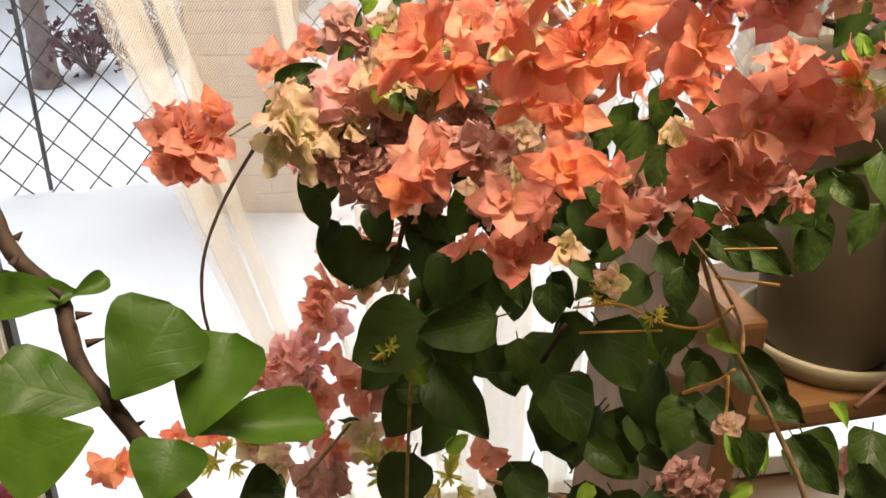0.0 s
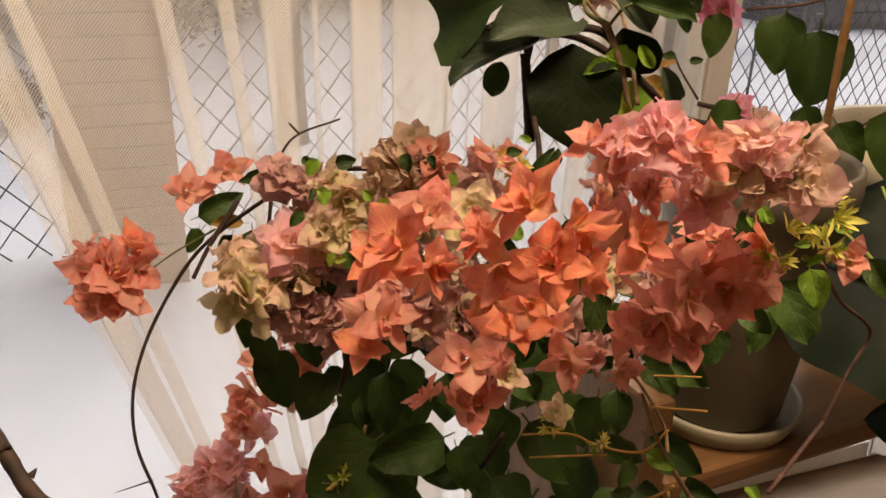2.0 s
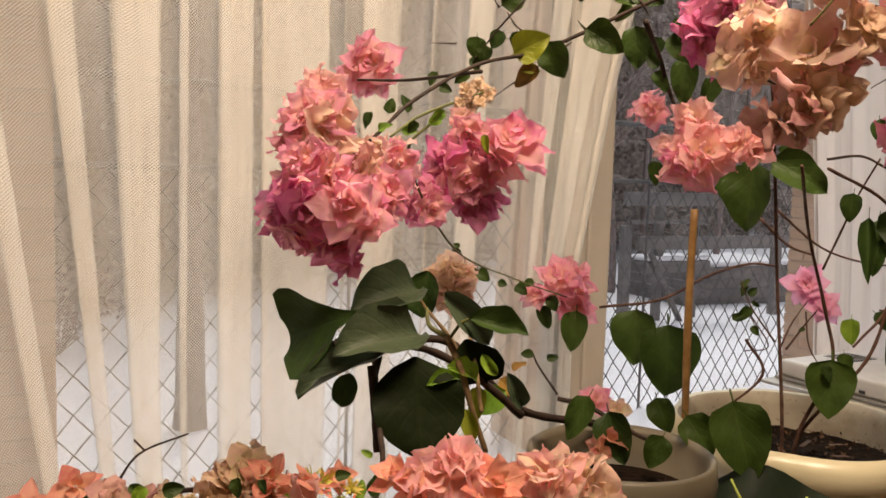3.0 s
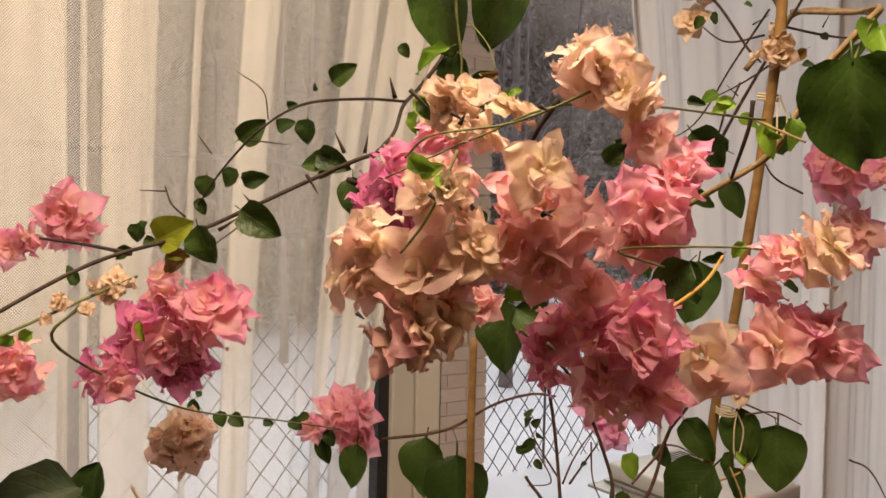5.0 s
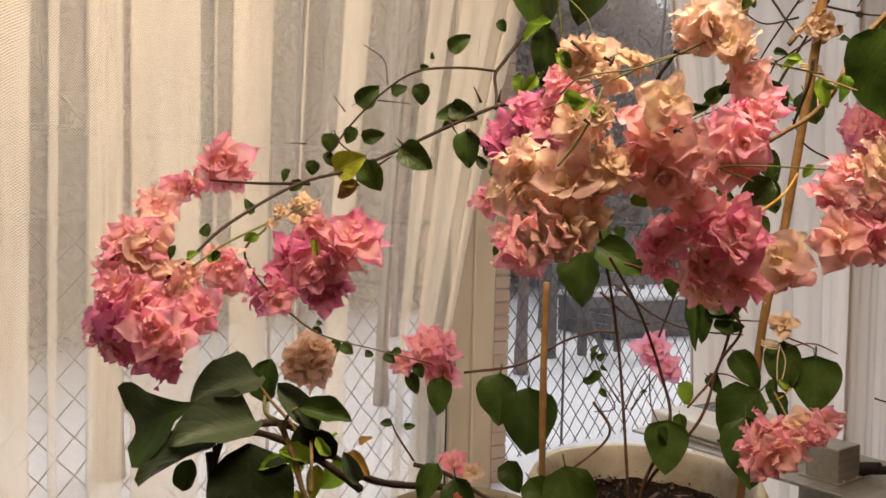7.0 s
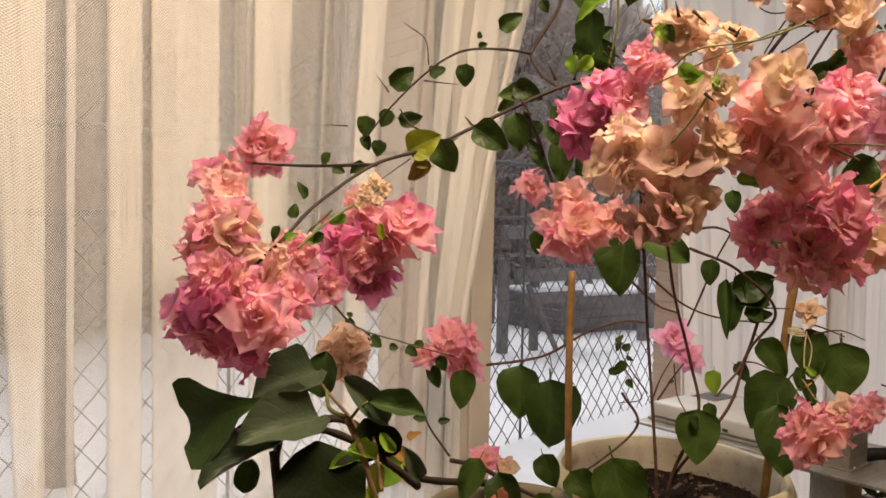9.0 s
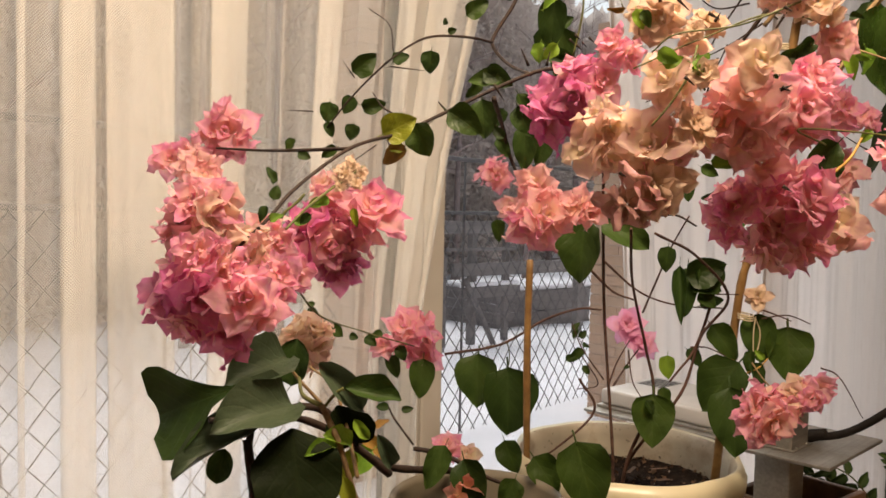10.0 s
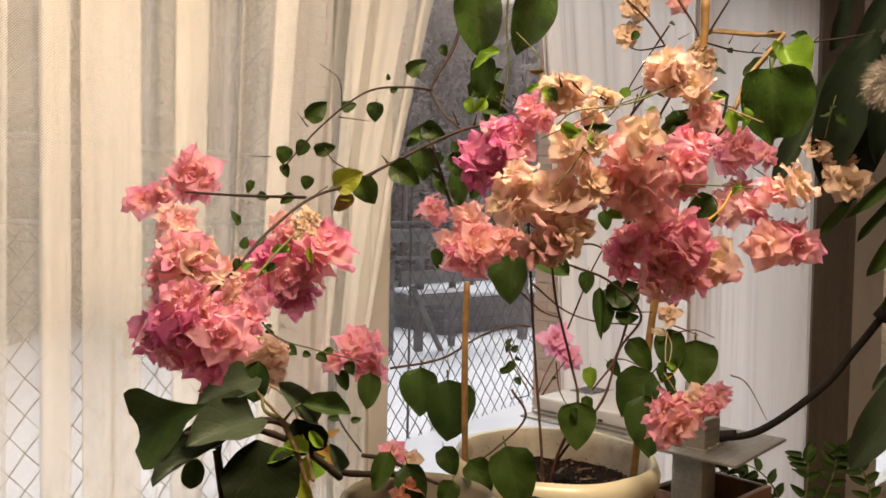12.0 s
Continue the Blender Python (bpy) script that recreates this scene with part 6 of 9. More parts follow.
leaf(pink, (0.905, 0.650, 1.408), (0.937, 0.608, 1.425), 1.00, (-0.93, -0.32, -0.18), "green")
leaf(pink, (0.916, 0.650, 1.394), (0.940, 0.616, 1.392), 0.90, (-0.52, -0.66, 0.55), "dark")
leaf(pink, (0.921, 0.641, 1.384), (0.933, 0.620, 1.368), 1.00, (-0.75, -0.34, 0.57), "green")
leaf(pink, (0.969, 0.650, 1.337), (0.983, 0.616, 1.291), 0.80, (-0.69, -0.71, 0.11), "green")
leaf(pink, (0.938, 0.667, 1.302), (0.947, 0.648, 1.280), 0.90, (-0.56, -0.59, 0.59), "green")
leaf(pink, (0.993, 0.600, 1.288), (0.995, 0.582, 1.251), 0.70, (-0.46, -0.82, 0.35), "dark")
stem(pink, [(0.947, 0.636, 1.372), (0.943, 0.649, 1.324), (0.931, 0.656, 1.295), (0.920, 0.666, 1.275), (0.910, 0.674, 1.258)], 0.0022, 0.0015, "russet")
stem(pink, [(0.933, 0.658, 1.307), (0.954, 0.645, 1.306), (0.967, 0.623, 1.296)], 0.0013, 0.0008, "russet")
stem(pink, [(0.952, 0.632, 1.383), (0.985, 0.618, 1.382)], 0.0012, 0.0008, "russet")
stem(pink, [(1.018, 0.600, 1.360), (1.027, 0.583, 1.354), (1.036, 0.567, 1.347)], 0.0013, 0.0008, "russet")
stem(pink, [(1.041, 0.577, 1.346), (1.049, 0.579, 1.333)], 0.0007, 0.0006, "green")
stem(pink, [(0.835, 0.773, 1.288), (0.846, 0.749, 1.249), (0.825, 0.769, 1.240)], 0.0010, 0.0007, "russet")
stem(pink, [(0.855, 0.738, 1.247), (0.875, 0.740, 1.278), (0.906, 0.743, 1.307)], 0.0014, 0.0008, "russet")
stem(pink, [(0.903, 0.742, 1.293), (0.893, 0.726, 1.253), (0.890, 0.704, 1.228)], 0.0012, 0.0008, "russet")
leaf(pink, (0.862, 0.677, 1.237), (0.865, 0.666, 1.219), 0.80, (-0.21, -0.94, -0.28), "green")
leaf(pink, (0.895, 0.674, 1.252), (0.892, 0.667, 1.223), 0.80, (-0.69, -0.60, 0.40), "green")
leaf(pink, (0.836, 0.779, 1.313), (0.844, 0.771, 1.322), 1.00, (-0.81, -0.52, -0.29), "green")
leaf(pink, (0.832, 0.784, 1.321), (0.838, 0.781, 1.334), 1.00, (-0.54, -0.23, 0.81), "green")
leaf(pink, (0.839, 0.773, 1.306), (0.844, 0.765, 1.298), 0.80, (-0.83, -0.40, -0.40), "green")
leaf(pink, (0.835, 0.768, 1.273), (0.839, 0.760, 1.261), 0.90, (-0.68, -0.73, 0.05), "green")
leaf(pink, (0.878, 0.720, 1.275), (0.872, 0.726, 1.272), 0.90, (-0.61, -0.54, 0.58), "green")
stem(pink, [(0.984, 0.608, 1.270), (0.997, 0.591, 1.282), (1.005, 0.582, 1.296)], 0.0014, 0.0009, "straw")
stem(pink, [(0.993, 0.599, 1.288), (0.973, 0.566, 1.269), (0.919, 0.519, 1.272)], 0.0012, 0.0009, "tan")
flowers(pink, 0.261, 0.497, 1.518, 0.0063, 1, "dry", 84, (-0.54, -0.84, 0.36))
flowers(pink, 0.278, 0.509, 1.512, 0.0055, 1, "dry", 85, (-0.55, -0.84, 0.37))
flowers(pink, 0.299, 0.534, 1.520, 0.0052, 1, "dry", 86, (-0.55, -0.83, 0.36))
flowers(pink, 0.253, 0.491, 1.508, 0.0043, 1, "dry", 87, (-0.53, -0.85, 0.38))
flowers(pink, 0.284, 0.524, 1.525, 0.0047, 1, "dry", 88, (-0.54, -0.84, 0.35))
stem(pink, [(0.317, 0.557, 1.528), (0.270, 0.514, 1.514), (0.208, 0.454, 1.495), (0.179, 0.432, 1.480)], 0.0011, 0.0008, "green")
leaf(pink, (0.235, 0.477, 1.501), (0.228, 0.481, 1.495), 1.00, (-0.48, -0.78, -0.40), "fresh")
leaf(pink, (0.199, 0.437, 1.489), (0.193, 0.441, 1.483), 0.90, (-0.63, -0.74, 0.22), "green")
leaf(pink, (0.169, 0.438, 1.494), (0.165, 0.439, 1.484), 0.70, (-0.73, -0.68, -0.10), "dark")
leaf(pink, (0.324, 0.584, 1.493), (0.326, 0.581, 1.477), 0.55, (-0.63, -0.77, 0.13), "yellow")
stem(pink, [(0.349, 0.554, 1.571), (0.343, 0.570, 1.580), (0.341, 0.582, 1.593)], 0.0009, 0.0006, "brown")
thorn(pink, 0.413, 0.724, 1.629, -0.0123, 0.0056, 0.0179, 0.0009)
thorn(pink, 0.442, 0.702, 1.642, 0.0300, -0.0215, -0.0035, 0.0009)
thorn(pink, 0.378, 0.749, 1.593, -0.0225, 0.0129, 0.0004, 0.0009)
thorn(pink, 0.435, 0.714, 1.560, -0.0273, 0.0186, -0.0243, 0.0009)
thorn(pink, 0.446, 0.706, 1.560, -0.0062, 0.0033, 0.0201, 0.0009)
stem(pink, [(0.472, 0.739, 1.667), (0.466, 0.738, 1.694), (0.445, 0.749, 1.711)], 0.0007, 0.0005, "brown")
stem(pink, [(1.258, 0.778, 1.898), (1.238, 0.826, 1.820), (1.211, 0.875, 1.730), (1.164, 0.927, 1.693)], 0.0019, 0.0008, "brown")
stem(pink, [(1.282, 0.773, 1.828), (1.253, 0.817, 1.793), (1.219, 0.860, 1.765)], 0.0019, 0.0008, "brown")
stem(pink, [(1.242, 0.834, 1.771), (1.237, 0.852, 1.704), (1.227, 0.869, 1.649), (1.202, 0.897, 1.619)], 0.0019, 0.0008, "brown")
stem(pink, [(1.261, 0.787, 1.861), (1.225, 0.830, 1.854), (1.189, 0.858, 1.885)], 0.0019, 0.0008, "brown")
stem(pink, [(1.325, 0.757, 1.623), (1.296, 0.790, 1.650), (1.279, 0.806, 1.695)], 0.0019, 0.0008, "brown")
stem(pink, [(1.338, 0.672, 1.232), (1.352, 0.645, 1.218), (1.356, 0.605, 1.155)], 0.0016, 0.0007, "russet")
stem(pink, [(1.422, 0.615, 1.598), (1.405, 0.642, 1.611), (1.387, 0.669, 1.632)], 0.0019, 0.0008, "brown")
stem(pink, [(1.437, 0.588, 1.599), (1.413, 0.628, 1.607)], 0.0019, 0.0008, "brown")
stem(pink, [(1.250, 0.820, 1.793), (1.243, 0.836, 1.753)], 0.0019, 0.0008, "brown")
leaf(pink, (1.216, 0.832, 1.773), (1.199, 0.852, 1.763), 1.00, (-0.52, -0.76, 0.39), "fresh")
leaf(pink, (1.240, 0.825, 1.643), (1.253, 0.814, 1.583), 0.80, (-0.93, -0.37, 0.09), "dark")
leaf(pink, (1.224, 0.801, 1.735), (1.245, 0.779, 1.722), 0.80, (-0.26, -0.95, 0.16), "fresh")
leaf(pink, (1.206, 0.731, 1.727), (1.224, 0.717, 1.675), 1.10, (-0.79, -0.50, 0.34), "dark")
leaf(pink, (1.176, 0.882, 1.725), (1.161, 0.898, 1.718), 0.60, (-0.67, -0.72, -0.17), "green")
leaf(pink, (1.202, 0.841, 1.897), (1.212, 0.837, 1.880), 0.90, (-0.45, -0.89, -0.04), "dark")
leaf(pink, (1.372, 0.641, 1.851), (1.393, 0.613, 1.837), 0.80, (-0.81, -0.58, -0.11), "dark")
leaf(pink, (1.373, 0.625, 1.882), (1.365, 0.642, 1.876), 0.70, (-0.69, -0.69, -0.22), "dark")
leaf(pink, (1.177, 0.778, 1.531), (1.157, 0.799, 1.518), 0.80, (-0.61, -0.61, -0.51), "green")
leaf(pink, (1.140, 0.817, 1.617), (1.167, 0.789, 1.600), 0.80, (-0.72, -0.58, 0.38), "green")
leaf(pink, (1.230, 0.714, 1.492), (1.242, 0.697, 1.480), 0.80, (-0.33, -0.83, 0.45), "dark")
leaf(pink, (0.795, 0.717, 1.508), (0.767, 0.735, 1.485), 1.00, (-0.69, -0.63, 0.35), "dark")
leaf(pink, (0.804, 0.711, 1.507), (0.809, 0.706, 1.486), 1.00, (-0.19, -0.95, 0.25), "green")
leaf(pink, (0.782, 0.784, 1.481), (0.789, 0.774, 1.435), 0.90, (-0.58, -0.55, 0.60), "dark")
leaf(pink, (0.909, 0.582, 1.533), (0.898, 0.586, 1.464), 1.00, (-0.69, -0.72, 0.06), "dark")
leaf(pink, (0.888, 0.644, 1.540), (0.890, 0.640, 1.510), 0.90, (-0.78, -0.44, 0.45), "dark")
leaf(pink, (0.902, 0.631, 1.557), (0.919, 0.615, 1.545), 0.80, (-0.79, -0.62, 0.04), "green")
leaf(pink, (0.735, 0.759, 1.587), (0.727, 0.764, 1.552), 0.90, (-0.38, -0.91, 0.13), "dark")
leaf(pink, (0.857, 0.665, 1.667), (0.892, 0.634, 1.664), 0.50, (-0.28, -0.80, -0.53), "green")
leaf(pink, (0.642, 0.570, 1.690), (0.632, 0.578, 1.682), 0.90, (-0.47, -0.81, -0.35), "fresh")
leaf(pink, (0.651, 0.564, 1.692), (0.640, 0.572, 1.685), 0.80, (-0.73, -0.50, 0.47), "fresh")
thorn(pink, 0.560, 0.551, 1.670, 0.0056, -0.0023, -0.0046, 0.0015)
thorn(pink, 0.567, 0.548, 1.663, 0.0056, -0.0024, -0.0047, 0.0015)
thorn(pink, 0.563, 0.551, 1.660, 0.0056, -0.0024, -0.0047, 0.0015)
thorn(pink, 0.573, 0.544, 1.668, 0.0056, -0.0024, -0.0047, 0.0015)
thorn(pink, 0.556, 0.554, 1.665, 0.0056, -0.0023, -0.0047, 0.0015)
twine(pink, 1.004, 0.618, 1.347)
twine(pink, 0.982, 0.558, 1.713)

# ---- climbing vine with one large curled leaf ----
vine = thing("climbing_vine", 0.908, 0.728, 1.09, "tan twining vine with a large glossy curled leaf", "vine")
stem(vine, [(0.768, 0.490, 1.574), (0.774, 0.470, 1.593), (0.783, 0.440, 1.611), (0.801, 0.416, 1.632), (0.815, 0.400, 1.664), (0.850, 0.403, 1.706), (0.892, 0.390, 1.752), (0.912, 0.389, 1.770), (0.968, 0.452, 1.786), (1.027, 0.565, 1.818)], 0.0026, 0.0028, "tan")
stem(vine, [(0.785, 0.440, 1.612), (0.805, 0.414, 1.634), (0.819, 0.400, 1.666), (0.856, 0.402, 1.708), (0.898, 0.392, 1.750), (0.913, 0.387, 1.768)], 0.0022, 0.0022, "straw")
stem(vine, [(0.912, 0.389, 1.770), (0.878, 0.381, 1.735), (0.861, 0.378, 1.715)], 0.0018, 0.0014, "green")
leaf(vine, (0.858, 0.377, 1.717), (0.869, 0.372, 1.621), 0.84, (-0.84, -0.50, 0.20), "gloss", "cordate", 0.45, 0.60, "large dark glossy leaf")
# stands for the large leaf's lit fold; the light is in its brighter green
leaf(vine, (0.906, 0.385, 1.752), (0.891, 0.351, 1.680), 0.72, (-0.75, -0.45, 0.48), "fresh", "big", 0.50, -0.30, "lit fold of the large leaf, built as a yellow-green leaf")

# ---- orange bougainvillea with its leafy shoot ----
orange = thing("bougainvillea", 0.635, 0.735, 1.10, "orange and coral double bougainvillea spilling over the bench", "plant")
stem(orange, [(0.566, 0.736, 1.179), (0.451, 0.705, 1.213), (0.370, 0.655, 1.270), (0.322, 0.624, 1.309), (0.290, 0.621, 1.317), (0.258, 0.625, 1.310), (0.225, 0.642, 1.311)], 0.0045, 0.0030, "brown")
stem(orange, [(0.333, 0.621, 1.284), (0.317, 0.617, 1.314), (0.295, 0.625, 1.342), (0.283, 0.638, 1.365)], 0.0022, 0.0011, "tan")
stem(orange, [(0.245, 0.605, 1.265), (0.243, 0.613, 1.285), (0.252, 0.626, 1.303)], 0.0030, 0.0030, "brown")
stem(orange, [(0.535, 0.771, 1.207), (0.521, 0.791, 1.236), (0.517, 0.799, 1.250)], 0.0015, 0.0010, "brown")
stem(orange, [(0.534, 0.770, 1.203), (0.563, 0.745, 1.196), (0.599, 0.704, 1.172), (0.614, 0.687, 1.166)], 0.0030, 0.0020, "brown")
leaf(orange, (0.240, 0.606, 0.965), (0.221, 0.583, 0.920), 0.87, (-0.17, -0.91, 0.38), "dark")
leaf(orange, (0.218, 0.544, 0.932), (0.188, 0.516, 0.885), 1.10, (-0.04, -0.51, 0.86), "dark")
leaf(orange, (0.226, 0.592, 1.349), (0.172, 0.640, 1.322), 1.10, (-0.30, -0.90, 0.30), "dark", "fan", 0.18, 0.25)
leaf(orange, (0.279, 0.600, 1.325), (0.199, 0.575, 1.327), 0.60, (-0.30, -0.70, 0.64), "grey", "oval", 0.22, 0.30)
leaf(orange, (0.290, 0.630, 1.359), (0.223, 0.605, 1.355), 0.62, (-0.20, -0.72, 0.66), "grey", "oval", 0.25, 0.40)
leaf(orange, (0.305, 0.645, 1.373), (0.296, 0.640, 1.332), 0.75, (-0.66, -0.72, 0.18), "dark", "oval", 0.22, 0.35)
leaf(orange, (0.258, 0.615, 1.310), (0.174, 0.597, 1.293), 0.38, (-0.25, -0.55, 0.80), "grey", "oval", 0.30, 0.45)
leaf(orange, (0.223, 0.615, 1.293), (0.213, 0.610, 1.267), 0.75, (-0.45, -0.80, 0.40), "dark", "oval", 0.22, 0.35)
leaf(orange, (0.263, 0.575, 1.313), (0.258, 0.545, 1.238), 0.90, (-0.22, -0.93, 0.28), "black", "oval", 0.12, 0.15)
leaf(orange, (0.302, 0.560, 1.344), (0.340, 0.530, 1.338), 0.46, (-0.35, -0.72, 0.60), "dark", "oval", 0.22, 0.45)
leaf(orange, (0.290, 0.580, 1.363), (0.321, 0.555, 1.324), 0.42, (-0.55, -0.62, 0.55), "grey", "oval", 0.20, 0.40)
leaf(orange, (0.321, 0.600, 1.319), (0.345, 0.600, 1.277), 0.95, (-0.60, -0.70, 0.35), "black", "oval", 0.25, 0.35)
leaf(orange, (0.364, 0.600, 1.286), (0.378, 0.590, 1.254), 0.45, (-0.50, -0.70, 0.50), "grey", "oval", 0.25, 0.50)
leaf(orange, (0.317, 0.570, 1.292), (0.290, 0.565, 1.307), 0.60, (-0.40, -0.62, 0.68), "fresh", "oval", 0.22, 0.35)
leaf(orange, (0.301, 0.568, 1.294), (0.269, 0.560, 1.296), 0.40, (-0.40, -0.62, 0.68), "fresh", "oval", 0.22, 0.35)
leaf(orange, (0.302, 0.560, 1.270), (0.305, 0.550, 1.247), 0.55, (-0.50, -0.75, 0.40), "yellow", "oval", 0.22, 0.35)
leaf(orange, (0.332, 0.590, 1.307), (0.342, 0.580, 1.290), 0.50, (-0.70, -0.55, 0.40), "fresh", "oval", 0.22, 0.35)
stem(orange, [(0.293, 0.580, 1.327), (0.297, 0.572, 1.312), (0.301, 0.565, 1.297), (0.308, 0.560, 1.269), (0.322, 0.560, 1.232)], 0.0030, 0.0024, "tan")
stem(orange, [(0.288, 0.610, 1.346), (0.285, 0.597, 1.333), (0.294, 0.580, 1.326)], 0.0014, 0.0024, "green")
stem(orange, [(0.296, 0.580, 1.325), (0.297, 0.565, 1.339), (0.302, 0.560, 1.344)], 0.0014, 0.0012, "green")
stem(orange, [(0.203, 0.600, 1.323), (0.247, 0.605, 1.315), (0.276, 0.607, 1.314), (0.310, 0.605, 1.300), (0.351, 0.610, 1.272), (0.392, 0.620, 1.239)], 0.0026, 0.0042, "brown")
stem(orange, [(0.235, 0.600, 1.302), (0.236, 0.597, 1.285), (0.236, 0.590, 1.265), (0.235, 0.580, 1.236)], 0.0036, 0.0042, "brown")
leaf(orange, (0.354, 0.631, 1.278), (0.367, 0.629, 1.298), 0.70, (-0.68, -0.27, 0.68), "fresh")
leaf(orange, (0.331, 0.618, 1.270), (0.314, 0.628, 1.269), 0.70, (-0.81, -0.51, 0.29), "fresh")
leaf(orange, (0.342, 0.612, 1.273), (0.334, 0.605, 1.240), 0.60, (-0.30, -0.69, 0.66), "yellow")
leaf(orange, (0.407, 0.688, 1.256), (0.425, 0.668, 1.234), 0.60, (-0.38, -0.72, 0.58), "brown")
leaf(orange, (0.535, 0.710, 1.221), (0.509, 0.712, 1.174), 0.70, (-0.40, -0.67, 0.62), "dark")
leaf(orange, (0.529, 0.789, 1.247), (0.541, 0.780, 1.249), 0.80, (-0.57, -0.80, 0.19), "green")
leaf(orange, (0.517, 0.798, 1.249), (0.504, 0.808, 1.251), 0.90, (-0.60, -0.57, 0.57), "green")
leaf(orange, (0.386, 0.640, 1.258), (0.359, 0.649, 1.236), 0.90, (-0.72, -0.69, 0.09), "fresh")
leaf(orange, (0.419, 0.683, 1.265), (0.431, 0.677, 1.274), 0.80, (-0.69, -0.32, 0.65), "brown")
leaf(orange, (0.549, 0.693, 1.207), (0.552, 0.667, 1.155), 0.90, (-0.73, -0.66, 0.18), "dark")
leaf(orange, (0.589, 0.649, 1.188), (0.571, 0.650, 1.155), 1.00, (-0.67, -0.73, 0.14), "green")
stem(orange, [(0.247, 0.625, 1.308), (0.232, 0.578, 1.272), (0.219, 0.531, 1.246), (0.185, 0.463, 1.242)], 0.0024, 0.0022, "brown")
leaf(orange, (0.057, 0.462, 1.214), (0.059, 0.456, 1.203), 0.88, (-0.17, -0.91, 0.39), "green")
leaf(orange, (0.080, 0.476, 1.236), (0.092, 0.473, 1.237), 0.95, (-0.48, -0.59, 0.64), "yellow")
leaf(orange, (0.046, 0.453, 1.219), (0.044, 0.449, 1.211), 0.89, (0.04, -1.00, 0.03), "yellow")
leaf(orange, (0.100, 0.473, 1.215), (0.108, 0.471, 1.214), 0.95, (0.03, -0.98, 0.21), "fresh")
leaf(orange, (0.044, 0.436, 1.221), (0.051, 0.435, 1.222), 0.76, (-0.23, -0.87, 0.43), "yellow")
leaf(orange, (0.147, 0.452, 1.227), (0.139, 0.457, 1.230), 0.94, (0.17, -0.96, 0.22), "green")
leaf(orange, (0.175, 0.465, 1.249), (0.180, 0.468, 1.261), 0.70, (0.01, -0.93, 0.36), "fresh")
leaf(orange, (0.114, 0.475, 1.267), (0.117, 0.471, 1.259), 0.76, (-0.02, -0.83, 0.56), "green")
leaf(orange, (0.042, 0.514, 1.260), (0.048, 0.511, 1.254), 0.89, (-0.40, -0.85, 0.34), "green")
leaf(orange, (0.151, 0.428, 1.255), (0.144, 0.428, 1.249), 0.92, (-0.38, -0.85, 0.37), "yellow")
leaf(orange, (0.047, 0.496, 1.243), (0.057, 0.493, 1.240), 0.72, (0.06, -0.96, 0.28), "fresh")
leaf(orange, (0.139, 0.432, 1.234), (0.143, 0.428, 1.229), 0.99, (-0.34, -0.91, 0.24), "fresh")
leaf(orange, (0.111, 0.464, 1.200), (0.119, 0.462, 1.203), 0.80, (-0.00, -0.70, 0.72), "green")
leaf(orange, (0.088, 0.438, 1.231), (0.083, 0.437, 1.226), 0.80, (-0.12, -0.99, -0.01), "fresh")
leaf(orange, (0.045, 0.474, 1.242), (0.051, 0.475, 1.250), 0.94, (-0.36, -0.79, 0.49), "fresh")
leaf(orange, (0.102, 0.481, 1.268), (0.101, 0.477, 1.256), 0.92, (-0.66, -0.75, -0.08), "green")
leaf(orange, (0.096, 0.481, 1.215), (0.091, 0.479, 1.207), 0.99, (-0.40, -0.52, 0.75), "green")
leaf(orange, (0.065, 0.485, 1.204), (0.072, 0.479, 1.195), 0.91, (-0.06, -0.85, 0.53), "green")
leaf(orange, (0.162, 0.441, 1.217), (0.164, 0.446, 1.228), 0.93, (-0.26, -0.76, 0.60), "fresh")
leaf(orange, (0.081, 0.489, 1.235), (0.076, 0.493, 1.242), 0.89, (-0.40, -0.74, 0.54), "fresh")
leaf(orange, (0.034, 0.455, 1.253), (0.038, 0.457, 1.260), 0.77, (0.61, -0.56, 0.56), "green")
leaf(orange, (0.051, 0.510, 1.259), (0.043, 0.508, 1.249), 0.93, (-0.31, -0.88, 0.36), "fresh")
leaf(orange, (0.152, 0.442, 1.275), (0.161, 0.439, 1.277), 0.95, (-0.26, -0.77, 0.58), "green")
leaf(orange, (0.059, 0.495, 1.261), (0.072, 0.492, 1.262), 0.98, (0.21, -0.97, 0.16), "green")
leaf(orange, (0.034, 0.475, 1.238), (0.025, 0.473, 1.230), 0.83, (-0.45, -0.88, 0.15), "green")
leaf(orange, (0.135, 0.472, 1.255), (0.126, 0.472, 1.245), 0.83, (-0.72, -0.54, 0.43), "fresh")
leaf(orange, (0.259, 0.291, 1.264), (0.264, 0.287, 1.265), 0.63, (-0.66, -0.75, 0.04), "yellow")
leaf(orange, (0.257, 0.280, 1.268), (0.258, 0.282, 1.274), 0.58, (-0.99, -0.08, -0.15), "fresh")
leaf(orange, (0.252, 0.324, 1.265), (0.250, 0.329, 1.272), 0.67, (-0.64, -0.50, 0.59), "fresh")
leaf(orange, (0.254, 0.302, 1.256), (0.258, 0.297, 1.255), 0.62, (-0.85, -0.48, 0.23), "yellow")
leaf(orange, (0.255, 0.298, 1.275), (0.254, 0.296, 1.270), 0.50, (-0.86, -0.39, 0.32), "yellow")
leaf(orange, (0.256, 0.297, 1.273), (0.249, 0.302, 1.270), 0.65, (-0.67, -0.45, 0.59), "fresh")
leaf(orange, (0.244, 0.310, 1.253), (0.244, 0.314, 1.260), 0.65, (-0.37, -0.75, 0.55), "fresh")
leaf(orange, (0.265, 0.296, 1.273), (0.271, 0.289, 1.273), 0.76, (-0.77, -0.43, 0.47), "fresh")
